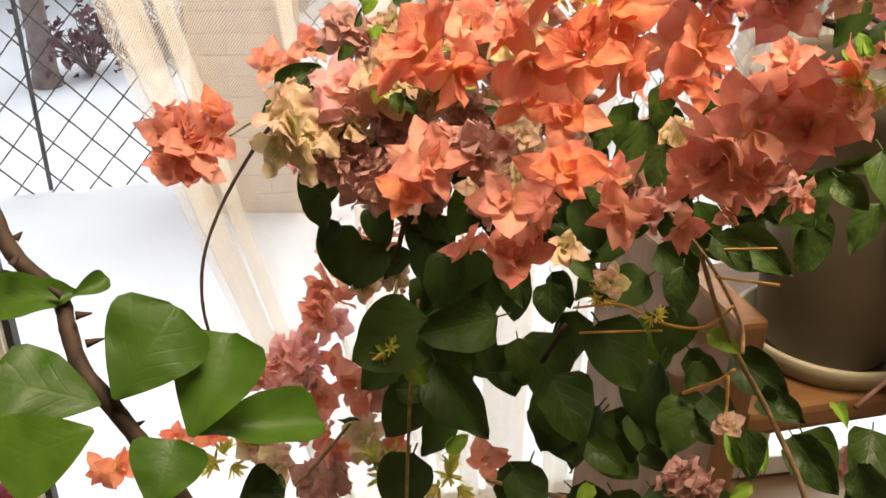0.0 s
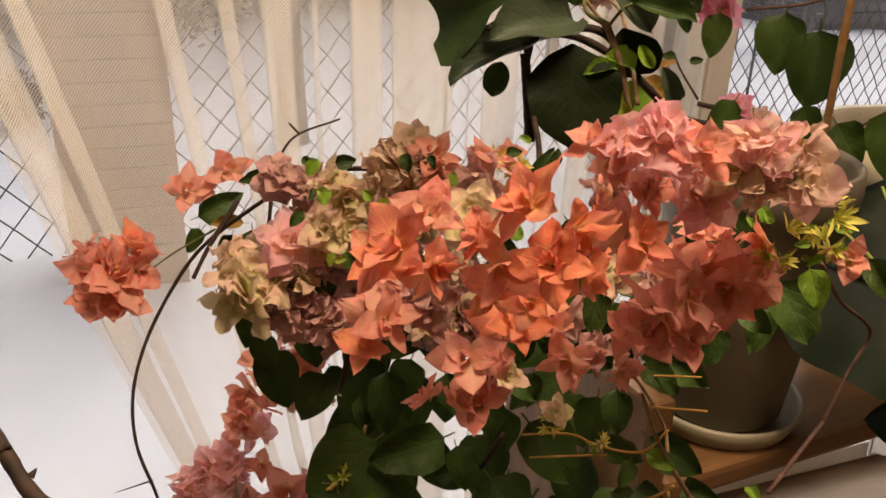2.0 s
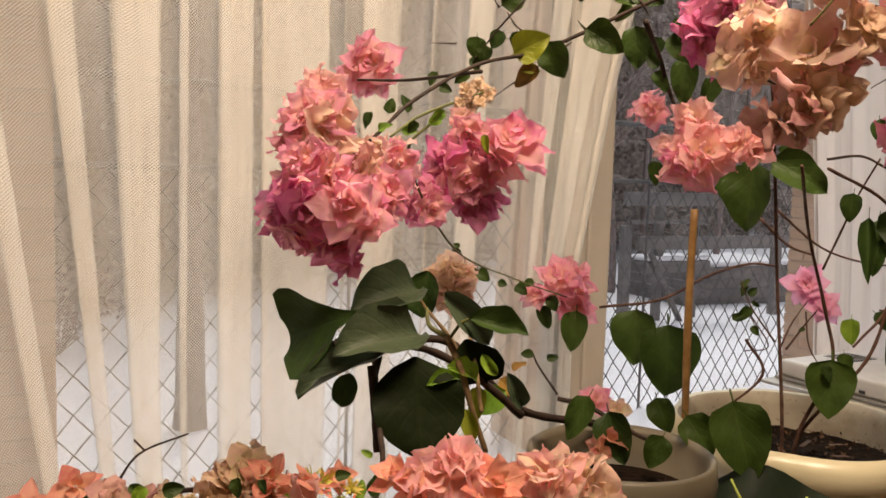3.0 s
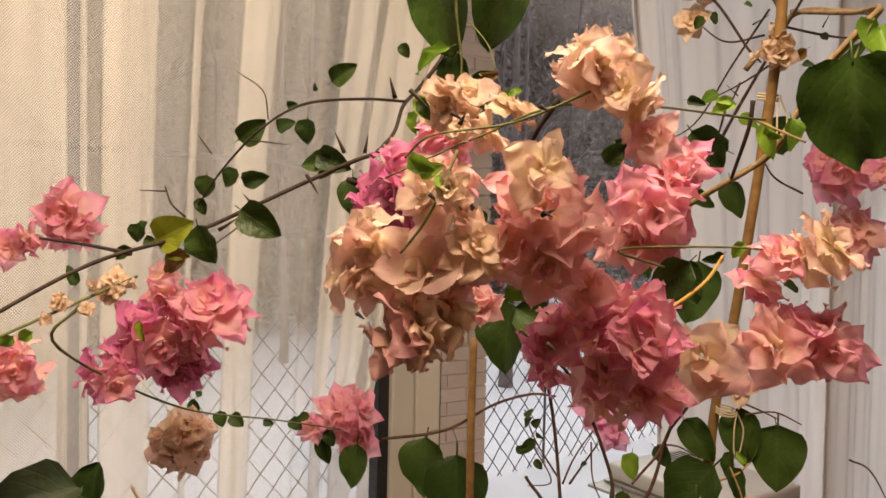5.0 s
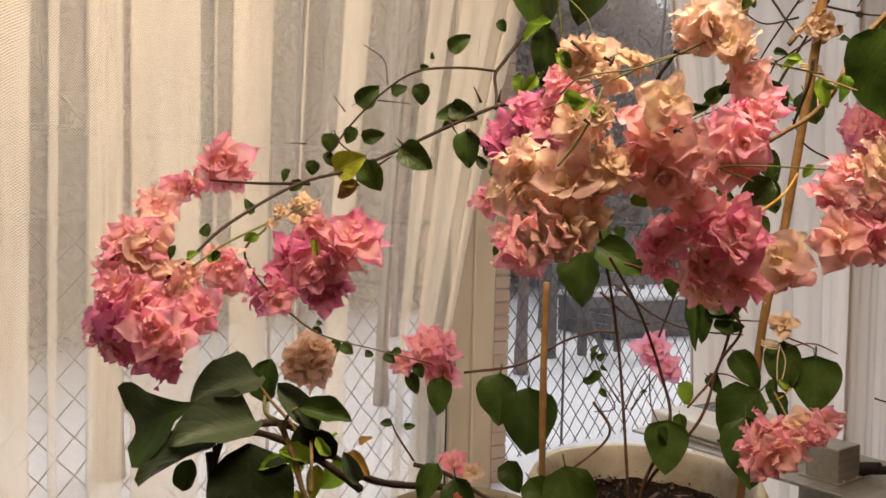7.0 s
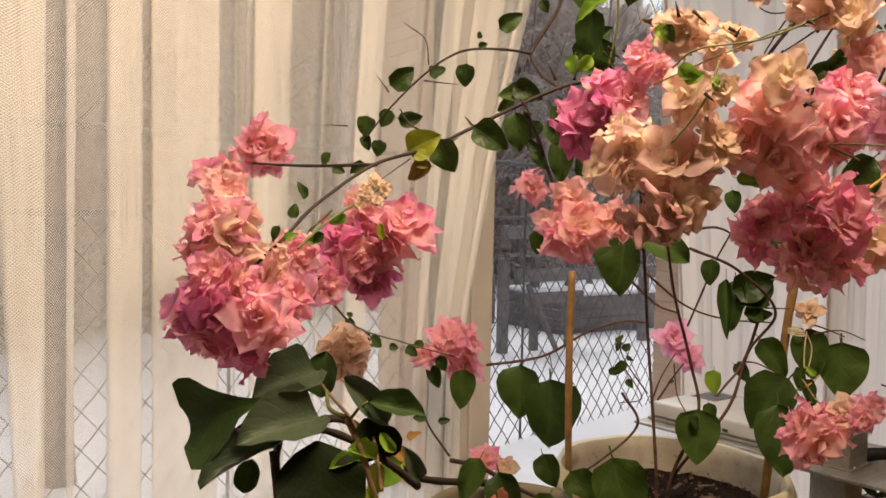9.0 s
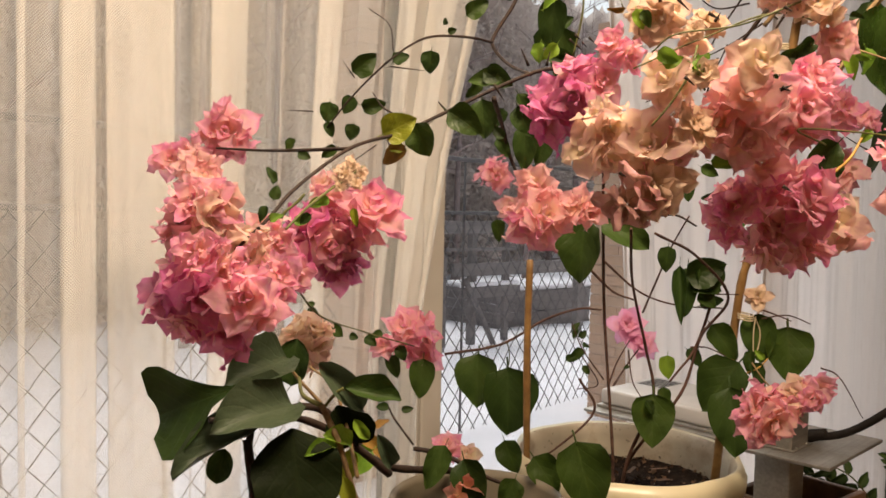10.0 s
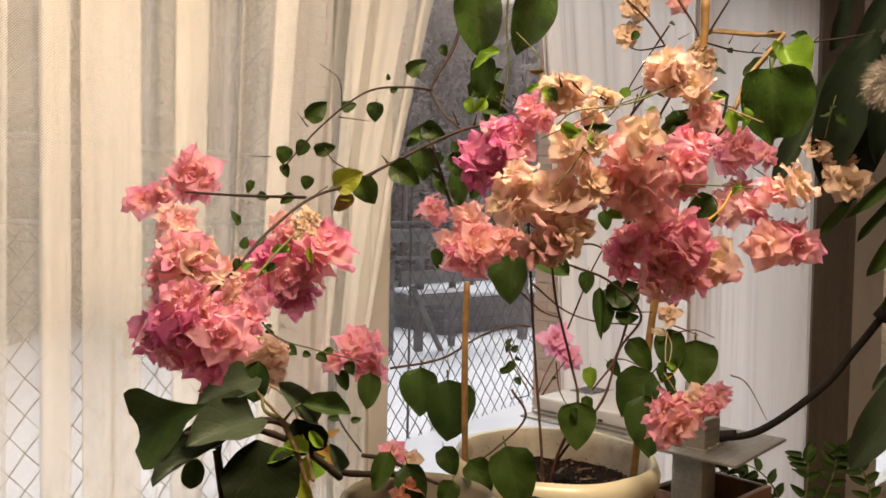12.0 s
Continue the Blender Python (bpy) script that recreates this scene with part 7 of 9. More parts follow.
leaf(orange, (0.262, 0.295, 1.258), (0.255, 0.299, 1.252), 0.57, (-0.75, -0.46, 0.47), "fresh")
leaf(orange, (0.257, 0.314, 1.278), (0.260, 0.314, 1.284), 0.67, (-0.28, -0.80, 0.53), "yellow")
leaf(orange, (0.265, 0.308, 1.259), (0.259, 0.313, 1.257), 0.73, (-0.74, -0.57, 0.36), "fresh")
leaf(orange, (0.260, 0.281, 1.263), (0.262, 0.277, 1.260), 0.51, (-0.30, 0.50, 0.81), "fresh")
leaf(orange, (0.258, 0.284, 1.261), (0.261, 0.283, 1.266), 0.73, (-0.83, -0.52, 0.19), "yellow")
leaf(orange, (0.266, 0.302, 1.273), (0.271, 0.297, 1.274), 0.74, (-0.30, -0.69, 0.66), "fresh")
stem(orange, [(0.314, 0.555, 1.268), (0.331, 0.601, 1.300), (0.339, 0.637, 1.327), (0.336, 0.675, 1.339)], 0.0019, 0.0012, "tan")
stem(orange, [(0.143, 0.501, 1.231), (0.092, 0.560, 1.233), (0.053, 0.622, 1.203), (0.023, 0.676, 1.164), (-0.018, 0.714, 1.117), (-0.049, 0.717, 1.075), (-0.075, 0.705, 1.033), (-0.090, 0.682, 0.996), (-0.092, 0.665, 0.953), (-0.081, 0.654, 0.904), (-0.078, 0.651, 0.869)], 0.0020, 0.0014, "brown")
thorn(orange, -0.082, 0.654, 0.921, -0.0320, -0.0043, -0.0023, 0.0009)
stem(orange, [(0.042, 0.657, 1.203), (0.062, 0.663, 1.229), (0.100, 0.659, 1.243)], 0.0012, 0.0008, "brown")
stem(orange, [(0.067, 0.663, 1.231), (0.059, 0.667, 1.240)], 0.0010, 0.0008, "brown")
stem(orange, [(0.044, 0.674, 1.192), (0.037, 0.661, 1.156), (0.027, 0.651, 1.131)], 0.0020, 0.0012, "brown")
stem(orange, [(-0.003, 0.720, 1.132), (-0.038, 0.724, 1.113), (-0.059, 0.719, 1.102)], 0.0010, 0.0008, "green")
stem(orange, [(0.017, 0.700, 1.165), (-0.011, 0.687, 1.131), (-0.028, 0.677, 1.106)], 0.0024, 0.0018, "brown")
flowers(orange, -0.082, 0.731, 1.105, 0.0300, 3, "coral+orange", 89, (0.04, -0.91, 0.76))
flowers(orange, -0.112, 0.729, 1.105, 0.0225, 2, "coral", 90, (0.08, -0.91, 0.76))
flowers(orange, -0.088, 0.716, 1.074, 0.0213, 1, "coral", 91, (0.05, -0.89, 0.80))
flowers(orange, -0.119, 0.716, 1.079, 0.0175, 1, "coral", 92, (0.09, -0.89, 0.79))
flowers(orange, -0.071, 0.737, 1.118, 0.0188, 1, "coral", 93, (0.03, -0.92, 0.74))
flowers(orange, -0.097, 0.723, 1.091, 0.0288, 3, "orange+coral", 94, (0.06, -0.90, 0.78))
flowers(orange, -0.097, 0.721, 1.109, 0.0185, 1, "orange", 95, (0.07, -0.91, 0.76))
flowers(orange, 0.019, 0.785, 1.165, 0.0233, 1, "coral", 96, (-0.08, -0.94, 0.67))
flowers(orange, -0.022, 0.782, 1.150, 0.0220, 1, "coral", 97, (-0.03, -0.94, 0.69))
flowers(orange, -0.003, 0.790, 1.146, 0.0144, 1, "coral", 98, (-0.05, -0.94, 0.69))
flowers(orange, 0.114, 0.519, 1.249, 0.0249, 4, "dry+faded", 99, (-0.28, -0.91, 0.64))
flowers(orange, 0.127, 0.495, 1.253, 0.0183, 3, "dry+coral", 100, (-0.32, -0.90, 0.65))
flowers(orange, 0.100, 0.508, 1.246, 0.0187, 2, "dry", 101, (-0.26, -0.91, 0.67))
flowers(orange, 0.126, 0.500, 1.244, 0.0193, 2, "faded", 102, (-0.31, -0.89, 0.69))
flowers(orange, 0.066, 0.521, 1.226, 0.0232, 3, "faded", 103, (-0.20, -0.91, 0.71))
flowers(orange, 0.058, 0.504, 1.209, 0.0210, 3, "faded+dry", 104, (-0.19, -0.90, 0.75))
flowers(orange, 0.031, 0.515, 1.198, 0.0214, 2, "dusky+salmon", 105, (-0.13, -0.90, 0.76))
flowers(orange, 0.002, 0.507, 1.174, 0.0249, 3, "faded+salmon", 106, (-0.08, -0.89, 0.80))
flowers(orange, 0.028, 0.505, 1.175, 0.0196, 2, "faded", 107, (-0.13, -0.88, 0.80))
flowers(orange, 0.031, 0.504, 1.154, 0.0199, 2, "dusky", 108, (-0.13, -0.87, 0.83))
flowers(orange, -0.002, 0.525, 1.187, 0.0163, 2, "faded+dry", 109, (-0.08, -0.90, 0.77))
flowers(orange, 0.062, 0.347, 1.262, 0.0225, 2, "orange", 110, (-0.27, -0.86, 0.78))
flowers(orange, 0.048, 0.359, 1.256, 0.0160, 1, "orange", 111, (-0.23, -0.87, 0.78))
flowers(orange, 0.082, 0.378, 1.268, 0.0175, 1, "orange+coral", 112, (-0.30, -0.87, 0.73))
flowers(orange, 0.107, 0.379, 1.265, 0.0172, 1, "faded", 113, (-0.35, -0.86, 0.73))
flowers(orange, 0.129, 0.419, 1.271, 0.0173, 2, "coral+dusky", 114, (-0.36, -0.87, 0.69))
flowers(orange, 0.093, 0.317, 1.271, 0.0190, 2, "orange", 115, (-0.37, -0.83, 0.77))
flowers(orange, 0.112, 0.305, 1.291, 0.0254, 2, "orange", 116, (-0.43, -0.82, 0.73))
flowers(orange, 0.110, 0.290, 1.273, 0.0205, 2, "orange", 117, (-0.43, -0.79, 0.79))
flowers(orange, 0.156, 0.307, 1.272, 0.0194, 2, "orange+coral", 118, (-0.51, -0.76, 0.75))
flowers(orange, 0.170, 0.332, 1.288, 0.0184, 2, "coral", 119, (-0.51, -0.79, 0.69))
flowers(orange, 0.092, 0.318, 1.251, 0.0152, 1, "orange", 120, (-0.35, -0.81, 0.82))
flowers(orange, 0.112, 0.317, 1.245, 0.0144, 1, "orange", 121, (-0.40, -0.79, 0.82))
flowers(orange, 0.150, 0.331, 1.310, 0.0150, 2, "coral+salmon", 122, (-0.48, -0.83, 0.63))
flowers(orange, 0.165, 0.313, 1.317, 0.0209, 3, "coral+salmon", 123, (-0.54, -0.80, 0.61))
flowers(orange, 0.180, 0.300, 1.316, 0.0141, 2, "salmon+coral", 124, (-0.58, -0.77, 0.62))
flowers(orange, 0.180, 0.314, 1.293, 0.0182, 2, "salmon+coral", 125, (-0.55, -0.77, 0.68))
flowers(orange, 0.193, 0.304, 1.292, 0.0151, 1, "salmon", 126, (-0.58, -0.74, 0.69))
flowers(orange, 0.210, 0.290, 1.317, 0.0178, 3, "cream+faded+salmon", 127, (-0.63, -0.73, 0.60))
flowers(orange, 0.221, 0.282, 1.309, 0.0177, 3, "cream+faded+salmon", 128, (-0.66, -0.70, 0.63))
flowers(orange, 0.203, 0.296, 1.305, 0.0159, 2, "cream+faded+salmon", 129, (-0.62, -0.73, 0.65))
flowers(orange, 0.231, 0.288, 1.301, 0.0142, 1, "salmon", 130, (-0.67, -0.68, 0.65))
flowers(orange, 0.069, 0.438, 1.174, 0.0252, 2, "coral+orange", 131, (-0.22, -0.84, 0.85))
flowers(orange, 0.060, 0.433, 1.163, 0.0179, 1, "orange", 132, (-0.20, -0.83, 0.87))
flowers(orange, 0.083, 0.450, 1.181, 0.0182, 2, "dusky+coral", 133, (-0.24, -0.85, 0.82))
flowers(orange, 0.104, 0.434, 1.186, 0.0187, 2, "dusky", 134, (-0.29, -0.83, 0.82))
flowers(orange, 0.052, 0.496, 1.146, 0.0208, 2, "dusky", 135, (-0.17, -0.85, 0.84))
flowers(orange, 0.112, 0.386, 1.172, 0.0245, 2, "coral", 136, (-0.32, -0.78, 0.88))
flowers(orange, 0.133, 0.386, 1.187, 0.0237, 2, "coral+orange", 137, (-0.37, -0.78, 0.85))
flowers(orange, 0.095, 0.384, 1.143, 0.0195, 2, "coral", 138, (-0.28, -0.76, 0.93))
flowers(orange, 0.114, 0.379, 1.146, 0.0172, 1, "coral", 139, (-0.32, -0.75, 0.92))
flowers(orange, 0.168, 0.374, 1.176, 0.0219, 2, "dusky+coral", 140, (-0.43, -0.74, 0.86))
flowers(orange, 0.187, 0.360, 1.173, 0.0188, 2, "coral+dusky", 141, (-0.47, -0.72, 0.87))
flowers(orange, 0.179, 0.334, 1.208, 0.0158, 1, "coral", 142, (-0.49, -0.72, 0.84))
flowers(orange, 0.191, 0.314, 1.233, 0.0248, 3, "coral", 143, (-0.54, -0.71, 0.80))
flowers(orange, 0.177, 0.315, 1.218, 0.0151, 1, "coral", 144, (-0.51, -0.71, 0.84))
flowers(orange, 0.195, 0.302, 1.219, 0.0144, 1, "coral", 145, (-0.55, -0.68, 0.84))
flowers(orange, 0.220, 0.311, 1.243, 0.0218, 2, "coral", 146, (-0.59, -0.69, 0.77))
flowers(orange, 0.233, 0.303, 1.248, 0.0127, 1, "coral", 147, (-0.62, -0.67, 0.76))
flowers(orange, 0.220, 0.334, 1.259, 0.0133, 2, "dusky+coral", 148, (-0.58, -0.72, 0.73))
flowers(orange, 0.204, 0.340, 1.245, 0.0107, 1, "dusky+coral", 149, (-0.54, -0.73, 0.76))
flowers(orange, 0.240, 0.307, 1.267, 0.0127, 2, "bud+orange", 150, (-0.64, -0.68, 0.72))
flowers(orange, 0.257, 0.296, 1.279, 0.0127, 4, "bud", 151, (-0.67, -0.65, 0.69))
flowers(orange, 0.264, 0.280, 1.263, 0.0105, 1, "coral", 152, (-0.69, -0.62, 0.73))
flowers(orange, 0.257, 0.290, 1.266, 0.0091, 3, "bud", 153, (-0.67, -0.64, 0.72))
flowers(orange, 0.237, 0.304, 1.256, 0.0091, 3, "bud", 154, (-0.63, -0.67, 0.74))
flowers(orange, 0.038, 0.807, 0.936, 0.0252, 2, "coral+dusky", 155, (-0.09, -0.85, 0.87))
flowers(orange, 0.065, 0.793, 0.918, 0.0252, 2, "faded+dusky", 156, (-0.12, -0.83, 0.89))
flowers(orange, 0.041, 0.794, 0.915, 0.0193, 1, "coral", 157, (-0.09, -0.83, 0.89))
flowers(orange, 0.026, 0.793, 0.876, 0.0258, 2, "coral", 158, (-0.07, -0.82, 0.92))
flowers(orange, 0.008, 0.797, 0.862, 0.0199, 1, "coral", 159, (-0.05, -0.81, 0.93))
flowers(orange, 0.146, 0.456, 1.268, 0.0098, 3, "bud", 160, (-0.37, -0.87, 0.67))
flowers(orange, 0.158, 0.452, 1.272, 0.0098, 1, "coral", 161, (-0.39, -0.87, 0.66))
flowers(orange, 0.163, 0.446, 1.262, 0.0089, 3, "bud", 162, (-0.40, -0.85, 0.68))
leaf(orange, (-0.017, 0.716, 1.147), (0.024, 0.720, 1.163), 0.75, (0.43, -0.85, 0.31), "dark")
leaf(orange, (0.048, 0.703, 1.184), (0.019, 0.705, 1.181), 0.60, (0.35, -0.80, 0.48), "dark")
leaf(orange, (0.010, 0.708, 1.130), (-0.002, 0.699, 1.108), 0.90, (0.06, -0.90, 0.42), "dark")
leaf(orange, (-0.017, 0.731, 1.130), (-0.029, 0.723, 1.110), 0.80, (0.25, -0.79, 0.56), "dark")
leaf(orange, (0.056, 0.675, 1.198), (0.072, 0.670, 1.191), 0.70, (-0.42, -0.73, 0.53), "green")
leaf(orange, (0.020, 0.701, 1.143), (-0.008, 0.704, 1.145), 0.60, (-0.06, -0.81, 0.59), "brown")
leaf(orange, (0.249, 0.326, 1.265), (0.249, 0.332, 1.275), 0.80, (-0.25, -0.58, 0.78), "fresh")
leaf(orange, (0.245, 0.329, 1.262), (0.243, 0.333, 1.267), 0.80, (-0.33, -0.34, 0.88), "fresh")
leaf(orange, (0.270, 0.310, 1.243), (0.270, 0.297, 1.225), 0.90, (-0.61, -0.65, 0.46), "fresh")
leaf(orange, (0.319, 0.318, 1.239), (0.324, 0.299, 1.220), 0.70, (-0.72, -0.44, 0.53), "green")
leaf(orange, (0.302, 0.362, 1.206), (0.310, 0.334, 1.177), 1.00, (-0.40, -0.65, 0.64), "dark")
leaf(orange, (0.284, 0.368, 1.189), (0.294, 0.351, 1.177), 0.90, (-0.73, -0.57, 0.38), "dark")
leaf(orange, (0.185, 0.466, 1.249), (0.197, 0.467, 1.268), 0.60, (-0.33, -0.68, 0.65), "green")
leaf(orange, (0.196, 0.463, 1.257), (0.200, 0.465, 1.268), 0.80, (-0.34, -0.92, 0.19), "green")
leaf(orange, (0.205, 0.517, 1.256), (0.198, 0.522, 1.261), 0.70, (-0.46, -0.52, 0.72), "fresh")
leaf(orange, (0.011, 0.536, 1.122), (0.015, 0.521, 1.100), 1.00, (-0.38, -0.82, 0.43), "dark")
leaf(orange, (0.189, 0.381, 1.207), (0.181, 0.371, 1.183), 0.80, (-0.43, -0.81, 0.39), "dark")
stem(orange, [(0.288, 0.320, 1.239), (0.374, 0.377, 1.174), (0.453, 0.414, 1.118), (0.437, 0.410, 1.088), (0.415, 0.402, 1.051)], 0.0014, 0.0016, "russet")
stem(orange, [(0.224, 0.382, 1.142), (0.240, 0.342, 1.162)], 0.0007, 0.0007, "straw")
stem(orange, [(0.205, 0.409, 1.161), (0.248, 0.416, 1.114), (0.283, 0.423, 1.063), (0.281, 0.410, 1.047)], 0.0011, 0.0014, "tan")
stem(orange, [(0.190, 0.328, 1.169), (0.214, 0.339, 1.125), (0.230, 0.336, 1.097), (0.249, 0.328, 1.066), (0.266, 0.314, 1.032), (0.272, 0.306, 1.014)], 0.0013, 0.0019, "tan")
stem(orange, [(0.157, 0.402, 1.097), (0.172, 0.370, 1.117), (0.188, 0.359, 1.112), (0.205, 0.340, 1.118), (0.221, 0.339, 1.131)], 0.0007, 0.0009, "straw")
stem(orange, [(0.159, 0.393, 1.085), (0.191, 0.355, 1.108)], 0.0007, 0.0007, "straw")
stem(orange, [(0.210, 0.353, 1.065), (0.219, 0.336, 1.085), (0.222, 0.328, 1.098)], 0.0012, 0.0010, "straw")
stem(orange, [(0.219, 0.328, 1.094), (0.221, 0.326, 1.075), (0.218, 0.322, 1.069)], 0.0010, 0.0007, "straw")
stem(orange, [(0.209, 0.343, 1.147), (0.236, 0.327, 1.149)], 0.0008, 0.0008, "straw")
stem(orange, [(0.080, 0.511, 1.045), (0.075, 0.504, 0.996), (0.074, 0.510, 0.938), (0.070, 0.494, 0.860)], 0.0013, 0.0016, "tan")
stem(orange, [(0.034, 0.622, 0.848), (0.001, 0.601, 0.822), (-0.021, 0.589, 0.809)], 0.0016, 0.0019, "tan")
stem(orange, [(0.146, 0.534, 0.844), (0.180, 0.511, 0.847), (0.202, 0.487, 0.860)], 0.0018, 0.0022, "tan")
stem(orange, [(0.188, 0.494, 1.025), (0.180, 0.515, 0.978)], 0.0020, 0.0020, "brown")
stem(orange, [(0.065, 0.527, 1.070), (0.088, 0.522, 1.166), (0.111, 0.497, 1.142), (0.111, 0.460, 1.134)], 0.0020, 0.0016, "brown")
stem(orange, [(0.090, 0.513, 1.173), (0.097, 0.490, 1.173), (0.106, 0.452, 1.165)], 0.0018, 0.0014, "brown")
leaf(orange, (0.023, 0.632, 1.050), (0.039, 0.608, 1.005), 0.95, (0.13, -0.90, 0.42), "dark")
leaf(orange, (0.085, 0.503, 1.035), (0.030, 0.492, 1.008), 1.15, (0.19, -0.69, 0.70), "dark")
leaf(orange, (0.131, 0.477, 1.047), (0.075, 0.480, 1.034), 0.85, (0.51, -0.72, 0.47), "dark")
leaf(orange, (0.065, 0.525, 0.956), (0.096, 0.521, 0.956), 1.00, (0.13, -0.74, 0.66), "dark")
leaf(orange, (0.098, 0.533, 0.974), (0.131, 0.489, 0.927), 0.80, (-0.55, -0.60, 0.57), "dark")
leaf(orange, (0.079, 0.563, 0.977), (0.040, 0.544, 0.944), 0.90, (0.21, -0.58, 0.79), "dark")
leaf(orange, (0.204, 0.556, 0.977), (0.182, 0.532, 0.933), 1.10, (-0.49, -0.83, 0.25), "dark")
leaf(orange, (0.231, 0.534, 0.999), (0.255, 0.494, 0.959), 1.10, (-0.19, -0.61, 0.77), "dark")
leaf(orange, (0.289, 0.530, 0.958), (0.272, 0.493, 0.901), 1.25, (-0.18, 0.45, 0.87), "dark")
leaf(orange, (0.244, 0.540, 0.908), (0.210, 0.516, 0.863), 1.00, (-0.85, -0.20, 0.49), "green")
leaf(orange, (0.158, 0.566, 0.934), (0.205, 0.556, 0.942), 0.70, (-0.57, -0.70, 0.43), "dark")
leaf(orange, (0.196, 0.553, 0.915), (0.217, 0.510, 0.875), 1.00, (-0.17, -0.61, 0.78), "dark")
leaf(orange, (0.174, 0.496, 1.061), (0.172, 0.481, 1.035), 1.10, (-0.34, -0.94, -0.01), "green")
leaf(orange, (0.182, 0.439, 1.195), (0.172, 0.438, 1.182), 0.90, (-0.50, -0.69, 0.52), "green")
leaf(orange, (0.210, 0.450, 1.197), (0.191, 0.442, 1.154), 0.60, (-0.48, -0.86, 0.16), "dark")
leaf(orange, (0.216, 0.454, 1.217), (0.215, 0.446, 1.191), 0.80, (-0.20, -0.97, 0.13), "green")
leaf(orange, (0.219, 0.497, 0.909), (0.245, 0.471, 0.894), 0.90, (-0.50, -0.49, 0.71), "green")
leaf(orange, (0.256, 0.479, 0.908), (0.278, 0.462, 0.903), 0.90, (-0.40, -0.41, 0.82), "green")
leaf(orange, (0.257, 0.438, 0.995), (0.275, 0.420, 0.987), 0.90, (-0.35, -0.62, 0.70), "dark")
leaf(orange, (0.261, 0.361, 1.027), (0.259, 0.341, 1.004), 0.80, (-0.21, -0.65, 0.73), "green")
leaf(orange, (0.212, 0.345, 1.111), (0.226, 0.332, 1.106), 0.75, (-0.35, -0.64, 0.68), "fresh")
leaf(orange, (0.255, 0.331, 1.075), (0.263, 0.318, 1.067), 0.90, (-0.61, -0.72, 0.34), "green")
leaf(orange, (0.283, 0.347, 1.031), (0.297, 0.315, 1.010), 0.80, (-0.70, -0.42, 0.57), "green")
leaf(orange, (0.235, 0.308, 1.034), (0.223, 0.308, 1.026), 0.70, (0.01, -0.59, 0.81), "fresh")
leaf(orange, (0.257, 0.411, 0.996), (0.264, 0.395, 0.984), 0.90, (-0.86, -0.32, 0.40), "green")
leaf(orange, (0.257, 0.346, 1.009), (0.249, 0.366, 1.024), 0.50, (-0.69, -0.52, 0.51), "fresh")
leaf(orange, (0.217, 0.391, 1.127), (0.212, 0.378, 1.101), 0.90, (-0.50, -0.77, 0.39), "dark")
leaf(orange, (0.223, 0.377, 1.153), (0.240, 0.359, 1.140), 0.90, (-0.29, -0.67, 0.69), "green")
leaf(orange, (0.253, 0.405, 1.144), (0.278, 0.377, 1.124), 0.70, (-0.59, -0.74, 0.34), "dark")
leaf(orange, (0.183, 0.362, 1.113), (0.184, 0.357, 1.106), 0.80, (0.28, -0.96, 0.09), "fresh")
leaf(orange, (0.338, 0.350, 0.999), (0.345, 0.326, 0.983), 1.20, (-0.93, -0.11, 0.34), "green")
leaf(orange, (0.320, 0.411, 1.172), (0.299, 0.419, 1.156), 0.70, (-0.74, -0.65, 0.15), "green")
leaf(orange, (0.367, 0.428, 1.143), (0.350, 0.424, 1.110), 0.70, (-0.67, -0.48, 0.57), "dark")
leaf(orange, (0.334, 0.404, 1.184), (0.317, 0.414, 1.174), 0.70, (-0.26, -0.96, 0.14), "green")
leaf(orange, (0.114, 0.556, 0.860), (0.135, 0.562, 0.872), 0.80, (-0.09, -0.73, 0.68), "fresh")
leaf(orange, (0.071, 0.502, 0.993), (0.084, 0.492, 0.983), 1.00, (0.10, -0.93, 0.35), "fresh")
leaf(orange, (0.057, 0.492, 1.011), (0.047, 0.497, 1.018), 0.60, (-0.35, -0.49, 0.80), "fresh")
leaf(orange, (-0.039, 0.546, 0.838), (-0.029, 0.559, 0.851), 1.00, (0.18, -0.78, 0.61), "green")
leaf(orange, (0.219, 0.473, 0.883), (0.204, 0.468, 0.872), 0.90, (-0.12, -0.46, 0.88), "fresh")
leaf(orange, (0.003, 0.699, 0.783), (-0.015, 0.696, 0.779), 0.80, (0.15, -0.63, 0.76), "green")
leaf(orange, (0.072, 0.584, 0.808), (0.053, 0.597, 0.820), 0.70, (-0.10, -0.79, 0.60), "fresh")
leaf(orange, (0.047, 0.656, 0.812), (0.025, 0.665, 0.821), 0.60, (-0.20, -0.09, 0.98), "dark")
leaf(orange, (0.106, 0.542, 1.069), (0.098, 0.519, 1.025), 0.80, (-0.16, -0.85, 0.51), "dark")
leaf(orange, (0.173, 0.460, 1.103), (0.189, 0.445, 1.088), 0.80, (-0.40, -0.69, 0.60), "dark")
leaf(orange, (0.265, 0.431, 1.028), (0.254, 0.424, 1.010), 0.80, (-0.16, -0.75, 0.64), "dark")
flowers(orange, 0.020, 0.830, 0.829, 0.0276, 2, "coral+salmon", 163, (-0.02, -0.85, 0.88))
flowers(orange, -0.018, 0.808, 0.796, 0.0337, 3, "coral+salmon", 164, (0.02, -0.82, 0.92))
flowers(orange, -0.051, 0.801, 0.788, 0.0230, 2, "coral+salmon", 165, (0.05, -0.82, 0.92))
flowers(orange, 0.005, 0.764, 0.785, 0.0267, 2, "dusky+coral", 166, (-0.01, -0.80, 0.94))
